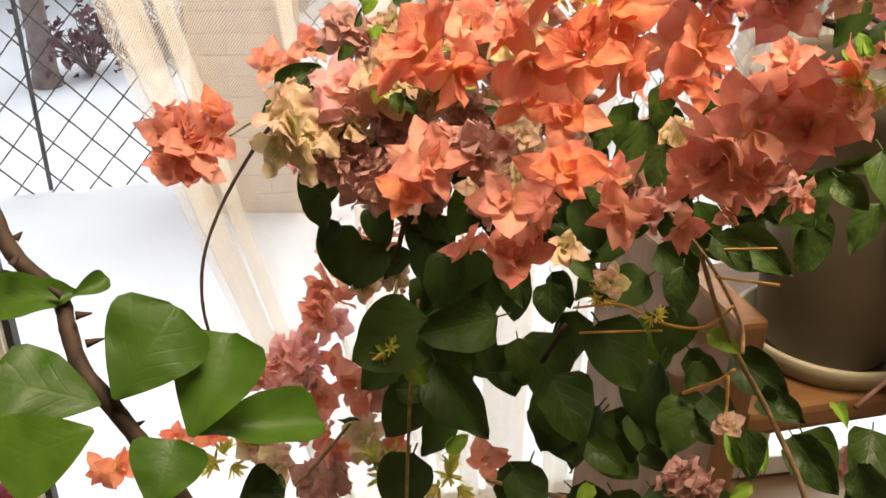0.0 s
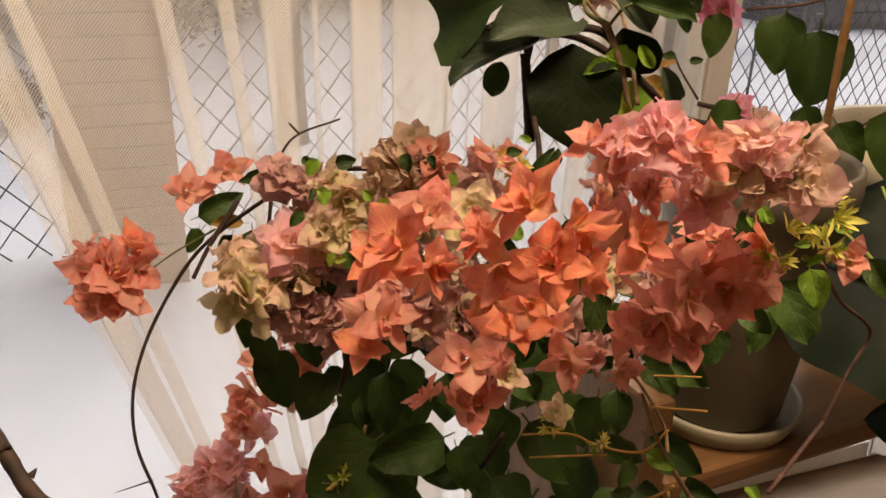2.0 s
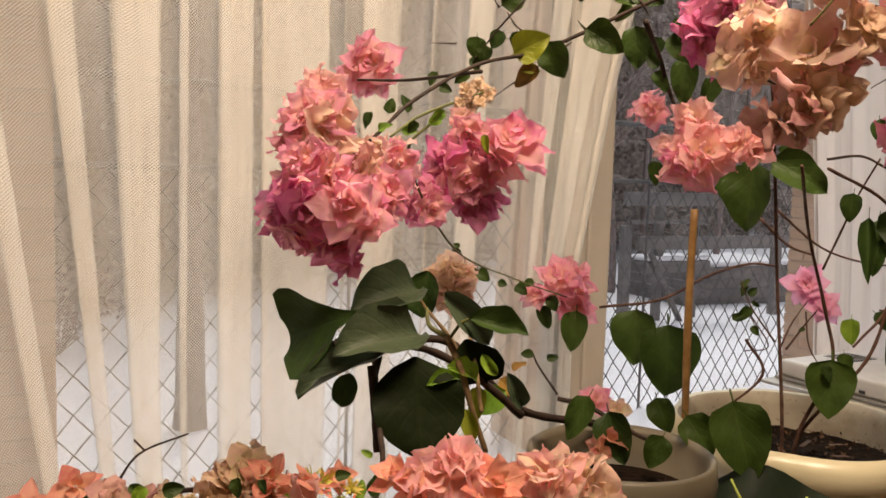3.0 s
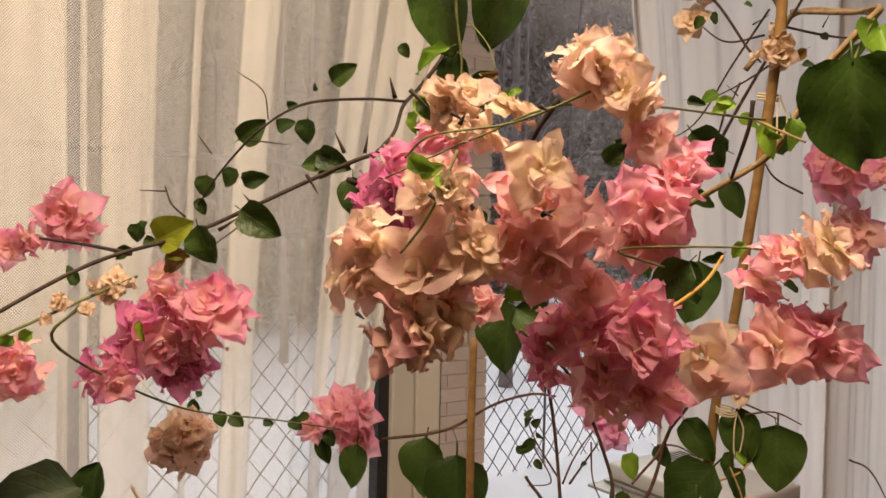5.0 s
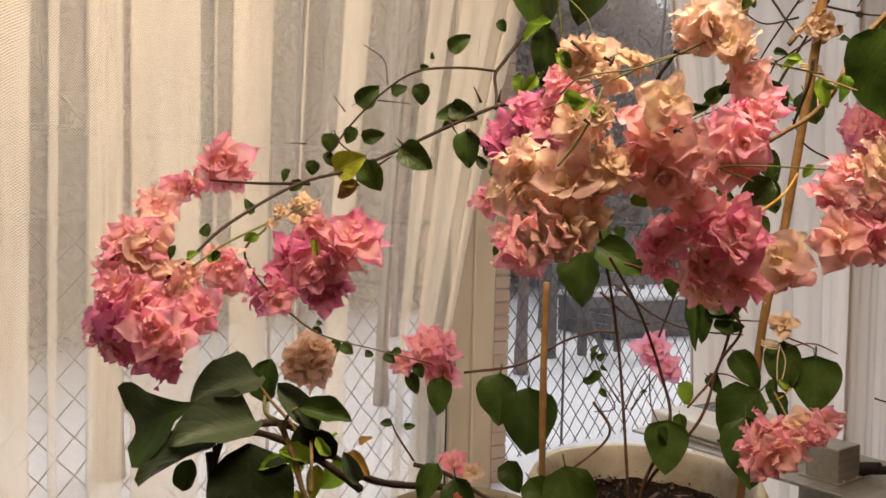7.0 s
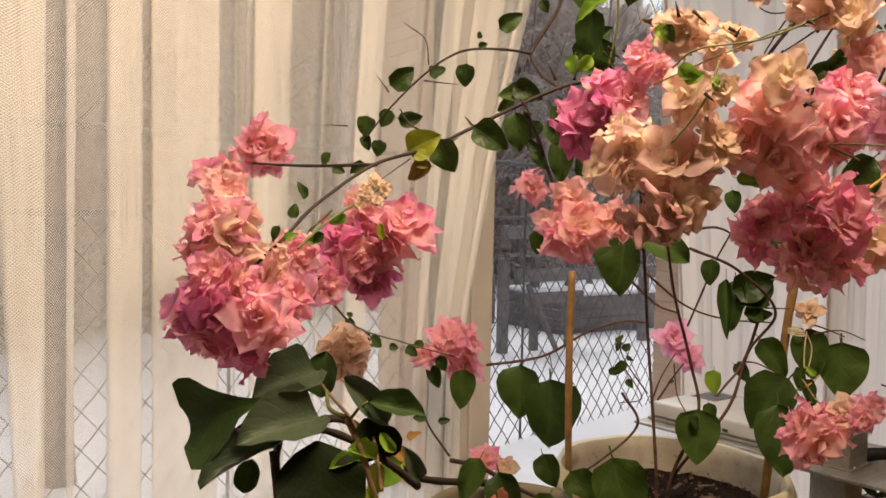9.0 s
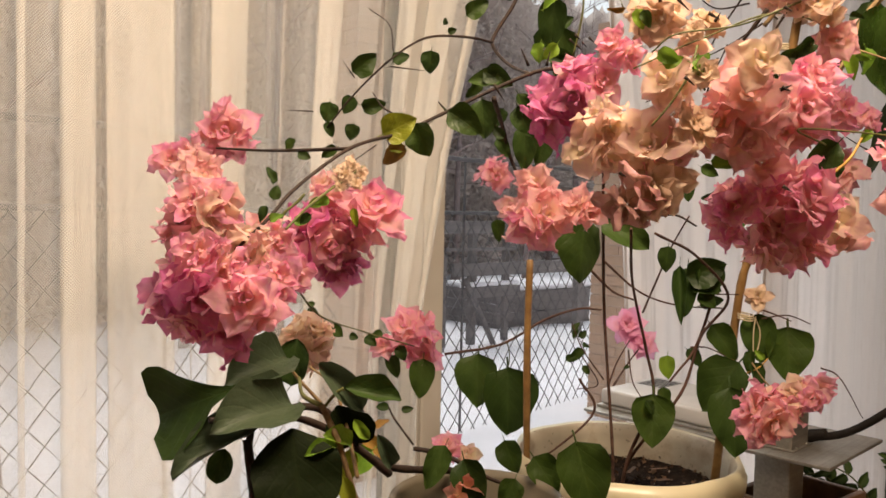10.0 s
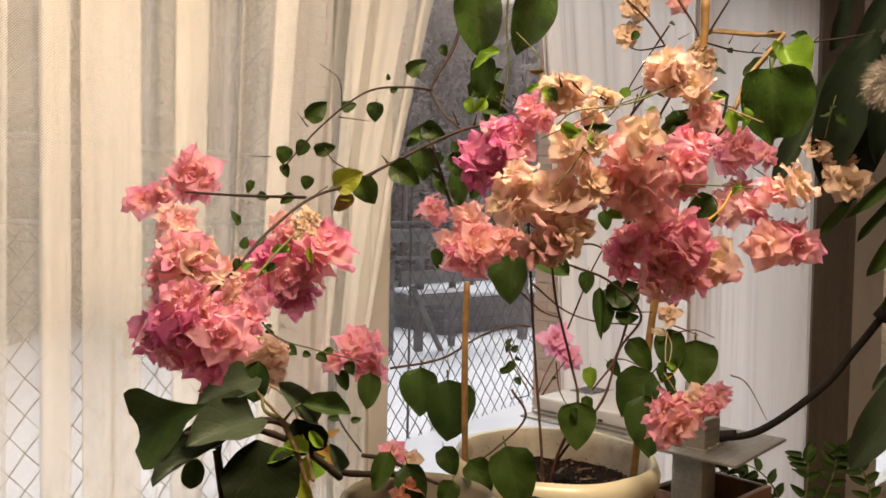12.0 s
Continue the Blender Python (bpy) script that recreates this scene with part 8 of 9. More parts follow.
flowers(orange, 0.053, 0.720, 0.813, 0.0323, 2, "salmon+coral", 167, (-0.06, -0.80, 0.95))
flowers(orange, 0.080, 0.697, 0.819, 0.0193, 1, "dusky", 168, (-0.09, -0.79, 0.95))
flowers(orange, -0.112, 0.735, 0.759, 0.0252, 2, "coral+orange", 169, (0.12, -0.77, 0.97))
flowers(orange, -0.151, 0.755, 0.743, 0.0184, 1, "orange", 170, (0.15, -0.77, 0.97))
flowers(orange, -0.051, 0.712, 0.770, 0.0288, 2, "coral+faded", 171, (0.06, -0.77, 0.98))
flowers(orange, 0.020, 0.690, 0.773, 0.0309, 2, "coral+dusky", 172, (-0.02, -0.77, 0.99))
flowers(orange, 0.058, 0.648, 0.803, 0.0266, 2, "dusky+faded", 173, (-0.07, -0.76, 0.99))
flowers(orange, -0.000, 0.628, 0.777, 0.0292, 2, "faded+dusky", 174, (0.00, -0.74, 1.02))
flowers(orange, -0.045, 0.660, 0.769, 0.0248, 2, "faded+bud", 175, (0.05, -0.75, 1.01))
flowers(orange, -0.197, 0.667, 0.779, 0.0253, 2, "orange", 176, (0.22, -0.74, 0.98))
flowers(orange, -0.101, 0.716, 0.734, 0.0223, 4, "bud", 177, (0.11, -0.75, 1.00))
flowers(orange, 0.075, 0.607, 0.835, 0.0150, 1, "orange", 178, (-0.09, -0.76, 0.99))
flowers(orange, 0.153, 0.565, 0.834, 0.0207, 1, "coral", 179, (-0.20, -0.72, 1.01))
flowers(orange, 0.082, 0.575, 0.800, 0.0188, 2, "coral", 180, (-0.10, -0.72, 1.04))
flowers(orange, 0.116, 0.562, 0.822, 0.0219, 4, "bud", 181, (-0.15, -0.72, 1.03))
flowers(orange, 0.063, 0.592, 0.815, 0.0225, 4, "bud", 182, (-0.08, -0.74, 1.02))
flowers(orange, 0.031, 0.828, 0.886, 0.0282, 2, "coral", 183, (-0.03, -0.87, 0.84))
flowers(orange, 0.077, 0.709, 0.987, 0.0250, 2, "coral", 184, (-0.10, -0.89, 0.80))
flowers(orange, 0.057, 0.739, 0.934, 0.0199, 2, "dusky+faded", 185, (-0.07, -0.87, 0.84))
flowers(orange, 0.081, 0.695, 0.963, 0.0200, 2, "faded", 186, (-0.10, -0.87, 0.83))
flowers(orange, 0.057, 0.494, 1.014, 0.0094, 3, "bud", 187, (-0.10, -0.82, 0.91))
flowers(orange, 0.027, 0.798, 0.798, 0.0182, 1, "coral", 188, (-0.03, -0.82, 0.92))
flowers(orange, 0.171, 0.386, 1.122, 0.0098, 1, "faded", 189, (-0.36, -0.80, 0.82))
flowers(orange, 0.165, 0.385, 1.114, 0.0068, 3, "bud", 190, (-0.34, -0.80, 0.84))
flowers(orange, 0.245, 0.385, 0.961, 0.0216, 2, "dusky", 191, (-0.41, -0.64, 1.00))
flowers(orange, 0.225, 0.327, 1.062, 0.0077, 1, "cream", 192, (-0.46, -0.67, 0.94))
flowers(orange, 0.189, 0.360, 1.114, 0.0059, 3, "bud", 193, (-0.40, -0.77, 0.85))
flowers(orange, 0.347, 0.363, 0.987, 0.0116, 1, "salmon", 194, (-0.56, -0.59, 0.94))
flowers(orange, 0.222, 0.342, 1.248, 0.0150, 2, "dusky+coral", 195, (-0.53, -0.81, 0.59))
flowers(orange, 0.161, 0.437, 1.119, 0.0122, 1, "faded", 196, (-0.31, -0.84, 0.79))
leaf(orange, (0.153, 0.669, 0.979), (0.128, 0.648, 0.935), 1.00, (0.05, -0.87, 0.49), "dark")
leaf(orange, (0.256, 0.596, 0.753), (0.232, 0.572, 0.721), 1.12, (-0.21, -0.74, 0.65), "green")
leaf(orange, (0.321, 0.544, 0.958), (0.341, 0.517, 0.939), 1.06, (-0.83, -0.55, 0.13), "green")
leaf(orange, (0.103, 0.608, 0.899), (0.063, 0.584, 0.861), 1.03, (0.13, -0.58, 0.80), "green")
leaf(orange, (0.336, 0.456, 0.862), (0.349, 0.415, 0.835), 0.87, (-0.44, -0.87, 0.21), "dark")
leaf(orange, (0.098, 0.557, 0.975), (0.117, 0.523, 0.935), 1.12, (0.26, -0.84, 0.48), "green")
leaf(orange, (0.249, 0.546, 0.894), (0.272, 0.511, 0.868), 1.07, (0.13, -0.79, 0.59), "dark")
leaf(orange, (0.084, 0.551, 0.867), (0.060, 0.519, 0.829), 1.13, (-0.20, -0.83, 0.52), "dark")
leaf(orange, (0.212, 0.613, 0.787), (0.186, 0.574, 0.739), 1.04, (-0.36, -0.28, 0.89), "green")
leaf(orange, (0.131, 0.742, 0.941), (0.134, 0.707, 0.884), 1.07, (-0.14, -0.71, 0.69), "dark")
leaf(orange, (0.337, 0.664, 0.921), (0.349, 0.627, 0.877), 0.95, (-0.20, -0.60, 0.78), "green")
leaf(orange, (0.273, 0.533, 0.911), (0.295, 0.492, 0.878), 0.94, (-0.32, -0.64, 0.70), "dark")
leaf(orange, (0.105, 0.561, 0.976), (0.118, 0.528, 0.935), 1.14, (-0.06, -0.73, 0.68), "green")
leaf(orange, (0.183, 0.515, 0.848), (0.148, 0.501, 0.824), 0.98, (0.22, -0.87, 0.43), "green")
leaf(orange, (0.265, 0.532, 0.815), (0.285, 0.489, 0.785), 1.01, (-0.56, -0.29, 0.78), "dark")
leaf(orange, (0.158, 0.760, 0.892), (0.094, 0.741, 0.845), 0.96, (-0.22, -0.91, 0.35), "dark")
leaf(orange, (0.268, 0.584, 0.827), (0.299, 0.552, 0.809), 1.06, (-0.57, -0.32, 0.76), "dark")
leaf(orange, (0.301, 0.452, 0.870), (0.333, 0.411, 0.855), 1.08, (-0.07, -0.46, 0.88), "dark")
leaf(orange, (0.217, 0.513, 0.844), (0.251, 0.478, 0.826), 0.94, (-0.36, -0.81, 0.46), "green")
leaf(orange, (0.343, 0.514, 0.972), (0.374, 0.475, 0.952), 0.87, (-0.58, -0.65, 0.49), "green")
leaf(orange, (0.324, 0.571, 0.777), (0.342, 0.536, 0.754), 1.14, (-0.32, -0.24, 0.92), "dark")
leaf(orange, (0.315, 0.562, 0.990), (0.298, 0.544, 0.951), 1.08, (-0.41, -0.80, 0.45), "green")
leaf(orange, (0.165, 0.536, 0.988), (0.167, 0.514, 0.958), 1.02, (0.01, -0.52, 0.85), "green")
leaf(orange, (0.272, 0.592, 0.859), (0.230, 0.577, 0.821), 1.11, (0.07, -0.55, 0.83), "dark")
leaf(orange, (0.152, 0.720, 0.893), (0.183, 0.679, 0.844), 1.12, (-0.33, -0.77, 0.54), "dark")
leaf(orange, (0.127, 0.580, 0.878), (0.092, 0.565, 0.852), 0.92, (-0.30, -0.43, 0.85), "dark")
leaf(orange, (0.187, 0.512, 0.967), (0.205, 0.474, 0.929), 1.11, (0.10, -0.80, 0.59), "green")
leaf(orange, (0.369, 0.657, 0.851), (0.383, 0.613, 0.808), 1.03, (-0.36, -0.53, 0.77), "dark")
leaf(orange, (0.180, 0.666, 0.893), (0.198, 0.632, 0.855), 0.96, (-0.22, -0.72, 0.66), "dark")
leaf(orange, (0.285, 0.465, 0.969), (0.262, 0.447, 0.934), 1.08, (-0.39, -0.51, 0.77), "dark")
leaf(orange, (0.160, 0.502, 0.882), (0.175, 0.468, 0.853), 1.11, (0.00, -0.26, 0.96), "dark")
leaf(orange, (0.184, 0.616, 1.069), (0.217, 0.590, 1.038), 0.99, (-0.28, -0.79, 0.54), "green")
leaf(orange, (0.174, 0.624, 1.120), (0.133, 0.621, 1.087), 0.86, (-0.24, -0.91, 0.34), "dark")
leaf(orange, (0.312, 0.581, 1.052), (0.323, 0.559, 1.023), 0.87, (-0.74, -0.44, 0.52), "dark")
leaf(orange, (0.356, 0.549, 1.116), (0.350, 0.534, 1.076), 1.03, (-0.37, -0.34, 0.86), "dark")
leaf(orange, (0.088, 0.560, 1.140), (0.077, 0.549, 1.109), 0.91, (-0.32, -0.76, 0.57), "green")
leaf(orange, (0.369, 0.488, 1.097), (0.360, 0.477, 1.065), 0.99, (-0.19, -0.69, 0.70), "dark")
leaf(orange, (0.233, 0.610, 1.083), (0.259, 0.589, 1.062), 1.08, (-0.29, -0.95, 0.09), "dark")
leaf(orange, (0.194, 0.607, 1.101), (0.213, 0.585, 1.065), 1.00, (-0.15, -0.91, 0.38), "green")
leaf(orange, (0.221, 0.587, 1.061), (0.252, 0.564, 1.042), 1.07, (-0.03, -0.33, 0.95), "dark")
leaf(orange, (0.144, 0.541, 1.121), (0.146, 0.519, 1.077), 1.03, (-0.25, -0.75, 0.61), "green")
leaf(orange, (0.315, 0.495, 1.135), (0.327, 0.475, 1.107), 0.87, (-0.86, -0.48, -0.18), "dark")
leaf(orange, (0.291, 0.611, 1.072), (0.281, 0.600, 1.038), 1.05, (-0.42, -0.64, 0.64), "green")
leaf(orange, (0.323, 0.577, 1.082), (0.324, 0.554, 1.038), 0.91, (-0.39, -0.89, 0.21), "green")
leaf(orange, (0.410, 0.557, 1.077), (0.413, 0.533, 1.037), 0.96, (-0.31, -0.76, 0.58), "dark")
leaf(orange, (0.362, 0.486, 1.137), (0.335, 0.489, 1.101), 1.03, (-0.36, -0.74, 0.57), "green")
leaf(orange, (0.355, 0.511, 1.130), (0.371, 0.484, 1.097), 1.08, (-0.14, -0.88, 0.45), "green")
leaf(orange, (0.302, 0.482, 1.112), (0.314, 0.461, 1.090), 0.97, (-0.12, -0.64, 0.76), "dark")
leaf(orange, (0.070, 0.597, 1.096), (0.096, 0.579, 1.065), 0.98, (0.26, -0.74, 0.62), "dark")
leaf(orange, (0.285, 0.628, 1.100), (0.312, 0.603, 1.072), 1.09, (0.08, -0.87, 0.48), "green")
leaf(orange, (0.294, 0.489, 1.142), (0.315, 0.467, 1.123), 1.00, (-0.43, -0.70, 0.57), "green")
leaf(orange, (0.289, 0.568, 1.048), (0.315, 0.544, 1.031), 1.07, (-0.41, -0.91, 0.11), "dark")
leaf(orange, (0.096, 0.581, 1.059), (0.104, 0.558, 1.020), 0.95, (-0.16, -0.75, 0.64), "dark")
leaf(orange, (0.058, 0.545, 1.074), (0.034, 0.532, 1.046), 1.04, (-0.10, -0.67, 0.74), "green")
leaf(orange, (0.134, 0.547, 1.119), (0.108, 0.537, 1.083), 1.00, (-0.05, -0.93, 0.37), "green")
leaf(orange, (0.205, 0.598, 1.069), (0.228, 0.578, 1.047), 0.96, (0.06, -0.92, 0.39), "green")
leaf(orange, (0.325, 0.523, 1.135), (0.315, 0.510, 1.094), 0.89, (-0.35, -0.78, 0.52), "green")
leaf(orange, (0.222, 0.504, 1.191), (0.217, 0.493, 1.154), 1.02, (-0.89, -0.38, 0.25), "green")
leaf(orange, (0.239, 0.497, 1.165), (0.213, 0.496, 1.133), 1.05, (-0.71, -0.70, -0.04), "dark")
leaf(orange, (0.234, 0.503, 1.130), (0.217, 0.493, 1.094), 1.00, (-0.31, -0.83, 0.47), "green")
leaf(orange, (0.272, 0.498, 1.192), (0.283, 0.481, 1.162), 1.05, (-0.69, -0.67, 0.26), "dark")
leaf(orange, (0.272, 0.475, 1.210), (0.264, 0.470, 1.180), 1.00, (-0.39, -0.60, 0.70), "dark")
leaf(orange, (0.308, 0.467, 1.219), (0.320, 0.450, 1.189), 1.00, (-0.54, -0.63, 0.56), "green")
leaf(orange, (0.321, 0.454, 1.200), (0.305, 0.455, 1.170), 0.93, (-0.83, -0.55, -0.10), "green")
leaf(orange, (0.312, 0.499, 1.178), (0.314, 0.484, 1.145), 0.95, (-0.89, -0.19, 0.41), "dark")
leaf(orange, (0.348, 0.464, 1.211), (0.343, 0.456, 1.177), 0.90, (-0.14, -0.83, 0.53), "dark")
leaf(orange, (0.202, 0.489, 1.150), (0.206, 0.473, 1.118), 1.02, (-0.39, -0.83, 0.39), "dark")
leaf(orange, (0.246, 0.469, 1.144), (0.240, 0.454, 1.106), 0.88, (-0.56, -0.52, 0.65), "green")
flowers(orange, 0.191, 0.382, 1.246, 0.0172, 2, "orange", 197, (-0.44, -0.87, 0.59))
flowers(orange, 0.205, 0.384, 1.237, 0.0120, 1, "orange+coral", 198, (-0.45, -0.85, 0.60))
leaf(orange, (0.021, 0.616, 1.113), (0.005, 0.598, 1.076), 1.01, (0.05, -0.84, 0.54), "dark")
leaf(orange, (0.259, 0.557, 1.064), (0.225, 0.559, 1.042), 0.96, (-0.77, -0.43, 0.47), "dark")
leaf(orange, (0.019, 0.625, 1.167), (0.017, 0.613, 1.136), 0.91, (-0.03, -0.78, 0.63), "dark")
leaf(orange, (0.209, 0.542, 1.106), (0.215, 0.518, 1.072), 1.07, (-0.18, -0.76, 0.62), "dark")
leaf(orange, (0.251, 0.608, 1.086), (0.227, 0.594, 1.043), 1.00, (-0.27, -0.60, 0.75), "dark")
leaf(orange, (0.219, 0.504, 1.061), (0.195, 0.501, 1.043), 0.88, (0.02, -0.30, 0.95), "dark")
leaf(orange, (0.132, 0.601, 1.130), (0.133, 0.579, 1.088), 0.91, (-0.44, -0.26, 0.86), "dark")
leaf(orange, (0.310, 0.618, 1.128), (0.320, 0.595, 1.095), 1.06, (-0.51, -0.86, -0.09), "dark")
leaf(orange, (0.087, 0.555, 1.040), (0.089, 0.538, 1.017), 0.93, (0.05, -0.67, 0.74), "dark")
leaf(orange, (0.307, 0.631, 1.134), (0.330, 0.603, 1.103), 0.86, (-0.74, -0.50, 0.45), "dark")
leaf(orange, (0.030, 0.628, 1.056), (0.011, 0.618, 1.037), 0.84, (-0.14, -0.83, 0.54), "dark")
leaf(orange, (0.241, 0.671, 1.115), (0.270, 0.648, 1.092), 0.81, (-0.41, -0.80, 0.43), "dark")
leaf(orange, (0.048, 0.628, 1.132), (0.026, 0.620, 1.111), 0.93, (-0.20, -0.76, 0.61), "dark")
leaf(orange, (0.300, 0.576, 1.121), (0.299, 0.558, 1.088), 0.93, (-0.57, -0.75, 0.32), "dark")
leaf(orange, (0.306, 0.628, 1.112), (0.304, 0.615, 1.082), 0.93, (-0.11, -0.82, 0.56), "dark")
leaf(orange, (0.321, 0.509, 1.088), (0.340, 0.479, 1.064), 0.99, (-0.81, -0.58, 0.08), "dark")
leaf(orange, (0.266, 0.585, 1.150), (0.286, 0.564, 1.128), 0.89, (-0.15, -0.98, 0.16), "dark")
leaf(orange, (0.106, 0.631, 1.099), (0.071, 0.629, 1.083), 0.88, (-0.42, -0.59, 0.69), "dark")
leaf(orange, (0.075, 0.609, 1.129), (0.039, 0.601, 1.104), 0.92, (0.02, -1.00, 0.08), "dark")
leaf(orange, (0.222, 0.626, 1.055), (0.238, 0.608, 1.036), 0.84, (-0.31, -0.27, 0.91), "dark")
leaf(orange, (0.154, 0.628, 1.021), (0.135, 0.613, 0.990), 1.10, (-0.04, -0.73, 0.68), "dark")
leaf(orange, (0.188, 0.629, 0.992), (0.182, 0.608, 0.958), 1.03, (-0.40, -0.91, 0.11), "dark")
leaf(orange, (0.062, 0.660, 1.056), (0.070, 0.639, 1.021), 0.90, (-0.18, -0.62, 0.77), "dark")
leaf(orange, (0.231, 0.639, 1.106), (0.234, 0.615, 1.062), 0.91, (-0.70, -0.56, 0.44), "dark")
leaf(orange, (0.102, 0.595, 1.075), (0.101, 0.570, 1.033), 1.08, (-0.23, -0.97, 0.10), "dark")
leaf(orange, (0.088, 0.599, 1.039), (0.063, 0.591, 1.021), 1.01, (-0.74, -0.51, 0.43), "dark")
leaf(orange, (0.149, 0.605, 1.150), (0.126, 0.597, 1.121), 0.82, (-0.56, -0.81, -0.17), "dark")
leaf(orange, (0.175, 0.565, 1.135), (0.155, 0.561, 1.114), 1.07, (-0.15, -0.85, 0.50), "dark")
leaf(orange, (0.164, 0.633, 0.999), (0.151, 0.607, 0.956), 0.83, (0.01, -0.82, 0.57), "dark")
leaf(orange, (0.123, 0.697, 1.100), (0.080, 0.694, 1.078), 1.10, (0.03, -0.92, 0.40), "dark")
leaf(orange, (0.288, 0.574, 1.016), (0.252, 0.575, 0.991), 1.09, (-0.30, -0.71, 0.64), "dark")
leaf(orange, (0.171, 0.607, 1.129), (0.159, 0.599, 1.105), 0.91, (-0.44, -0.56, 0.71), "dark")
leaf(orange, (0.296, 0.617, 1.148), (0.307, 0.598, 1.120), 1.06, (-0.21, -0.94, 0.27), "dark")
leaf(orange, (0.165, 0.563, 1.044), (0.168, 0.541, 1.013), 0.86, (-0.45, -0.52, 0.73), "dark")
leaf(orange, (0.299, 0.540, 1.084), (0.313, 0.515, 1.059), 0.81, (-0.80, 0.02, 0.59), "dark")
leaf(orange, (0.238, 0.547, 1.040), (0.228, 0.534, 1.015), 0.86, (-0.42, -0.70, 0.58), "dark")
leaf(orange, (0.078, 0.681, 1.090), (0.038, 0.672, 1.063), 1.08, (-0.03, -0.78, 0.62), "dark")
leaf(orange, (0.055, 0.671, 1.110), (0.079, 0.662, 1.097), 0.92, (0.06, -0.98, -0.19), "dark")
leaf(orange, (0.212, 0.604, 1.008), (0.225, 0.582, 0.984), 0.81, (-0.07, -0.91, 0.40), "dark")
leaf(orange, (0.293, 0.520, 1.137), (0.313, 0.502, 1.129), 1.05, (-0.41, -0.88, 0.23), "dark")
# filling heads deep in the bush, their shade carried by the dusky bracts
flowers(orange, 0.053, 0.575, 1.214, 0.0183, 2, "dusky", 199, (-0.16, -0.92, 0.70))
flowers(orange, 0.292, 0.473, 1.147, 0.0170, 2, "dusky+coral", 200, (-0.52, -0.73, 0.79))
flowers(orange, 0.083, 0.589, 1.204, 0.0182, 2, "faded+salmon", 201, (-0.20, -0.91, 0.71))
flowers(orange, 0.160, 0.501, 1.124, 0.0184, 2, "dusky", 202, (-0.33, -0.80, 0.85))
flowers(orange, 0.240, 0.499, 1.162, 0.0222, 2, "dusky", 203, (-0.45, -0.78, 0.78))
flowers(orange, 0.112, 0.524, 1.221, 0.0165, 2, "faded", 204, (-0.27, -0.89, 0.71))
flowers(orange, 0.086, 0.544, 1.140, 0.0181, 2, "dusky+dry", 205, (-0.21, -0.86, 0.81))
flowers(orange, 0.152, 0.534, 1.156, 0.0194, 2, "dusky+dry", 206, (-0.31, -0.84, 0.79))
flowers(orange, 0.266, 0.407, 1.192, 0.0140, 2, "dusky+coral", 207, (-0.55, -0.72, 0.78))
flowers(orange, 0.218, 0.455, 1.150, 0.0207, 2, "dusky", 208, (-0.44, -0.76, 0.82))
flowers(orange, 0.275, 0.519, 1.211, 0.0182, 2, "dusky", 209, (-0.50, -0.80, 0.69))
flowers(orange, 0.093, 0.554, 1.194, 0.0238, 2, "faded", 210, (-0.22, -0.89, 0.74))
flowers(orange, 0.154, 0.503, 1.115, 0.0207, 2, "dusky", 211, (-0.32, -0.80, 0.86))
flowers(orange, 0.150, 0.547, 1.202, 0.0229, 2, "dusky+faded", 212, (-0.31, -0.87, 0.72))
flowers(orange, 0.145, 0.514, 1.123, 0.0248, 2, "dusky+faded", 213, (-0.30, -0.82, 0.84))
flowers(orange, 0.294, 0.469, 1.122, 0.0130, 2, "dusky+coral", 214, (-0.52, -0.71, 0.82))
flowers(orange, 0.059, 0.576, 1.169, 0.0179, 2, "dusky+faded", 215, (-0.16, -0.90, 0.76))
flowers(orange, 0.253, 0.497, 1.133, 0.0201, 2, "dusky", 216, (-0.46, -0.76, 0.81))
flowers(orange, 0.246, 0.477, 1.164, 0.0243, 2, "dusky+faded", 217, (-0.47, -0.77, 0.78))
flowers(orange, 0.116, 0.486, 1.137, 0.0187, 2, "dusky+dry", 218, (-0.27, -0.82, 0.85))
flowers(orange, 0.070, 0.586, 1.161, 0.0260, 2, "dusky", 219, (-0.18, -0.89, 0.77))
flowers(orange, 0.076, 0.580, 1.156, 0.0204, 2, "dusky+faded", 220, (-0.19, -0.89, 0.77))
flowers(orange, 0.035, 0.522, 1.170, 0.0157, 2, "dusky+faded", 221, (-0.14, -0.88, 0.80))
flowers(orange, 0.042, 0.560, 1.188, 0.0198, 2, "dusky", 222, (-0.14, -0.91, 0.75))
flowers(orange, 0.283, 0.406, 1.166, 0.0162, 2, "dusky+coral", 223, (-0.56, -0.69, 0.81))
flowers(orange, 0.245, 0.422, 1.203, 0.0140, 2, "dusky+coral", 224, (-0.52, -0.75, 0.76))
flowers(orange, 0.097, 0.606, 1.084, 0.0219, 2, "dusky+dry", 225, (-0.15, -0.88, 0.81))
flowers(orange, 0.007, 0.578, 1.131, 0.0154, 2, "faded+salmon", 226, (-0.01, -0.91, 0.77))
flowers(orange, 0.054, 0.600, 1.140, 0.0158, 2, "dusky+coral", 227, (-0.09, -0.91, 0.74))
flowers(orange, 0.026, 0.549, 1.141, 0.0155, 2, "faded", 228, (-0.05, -0.90, 0.78))
flowers(orange, 0.116, 0.539, 1.181, 0.0148, 2, "dusky+faded", 229, (-0.21, -0.91, 0.72))
flowers(orange, 0.073, 0.534, 1.124, 0.0199, 2, "dusky+faded", 230, (-0.13, -0.88, 0.81))
flowers(orange, 0.197, 0.618, 1.146, 0.0196, 2, "dusky+faded", 231, (-0.30, -0.88, 0.71))
flowers(orange, 0.168, 0.568, 1.131, 0.0198, 2, "dusky+faded", 232, (-0.27, -0.87, 0.76))
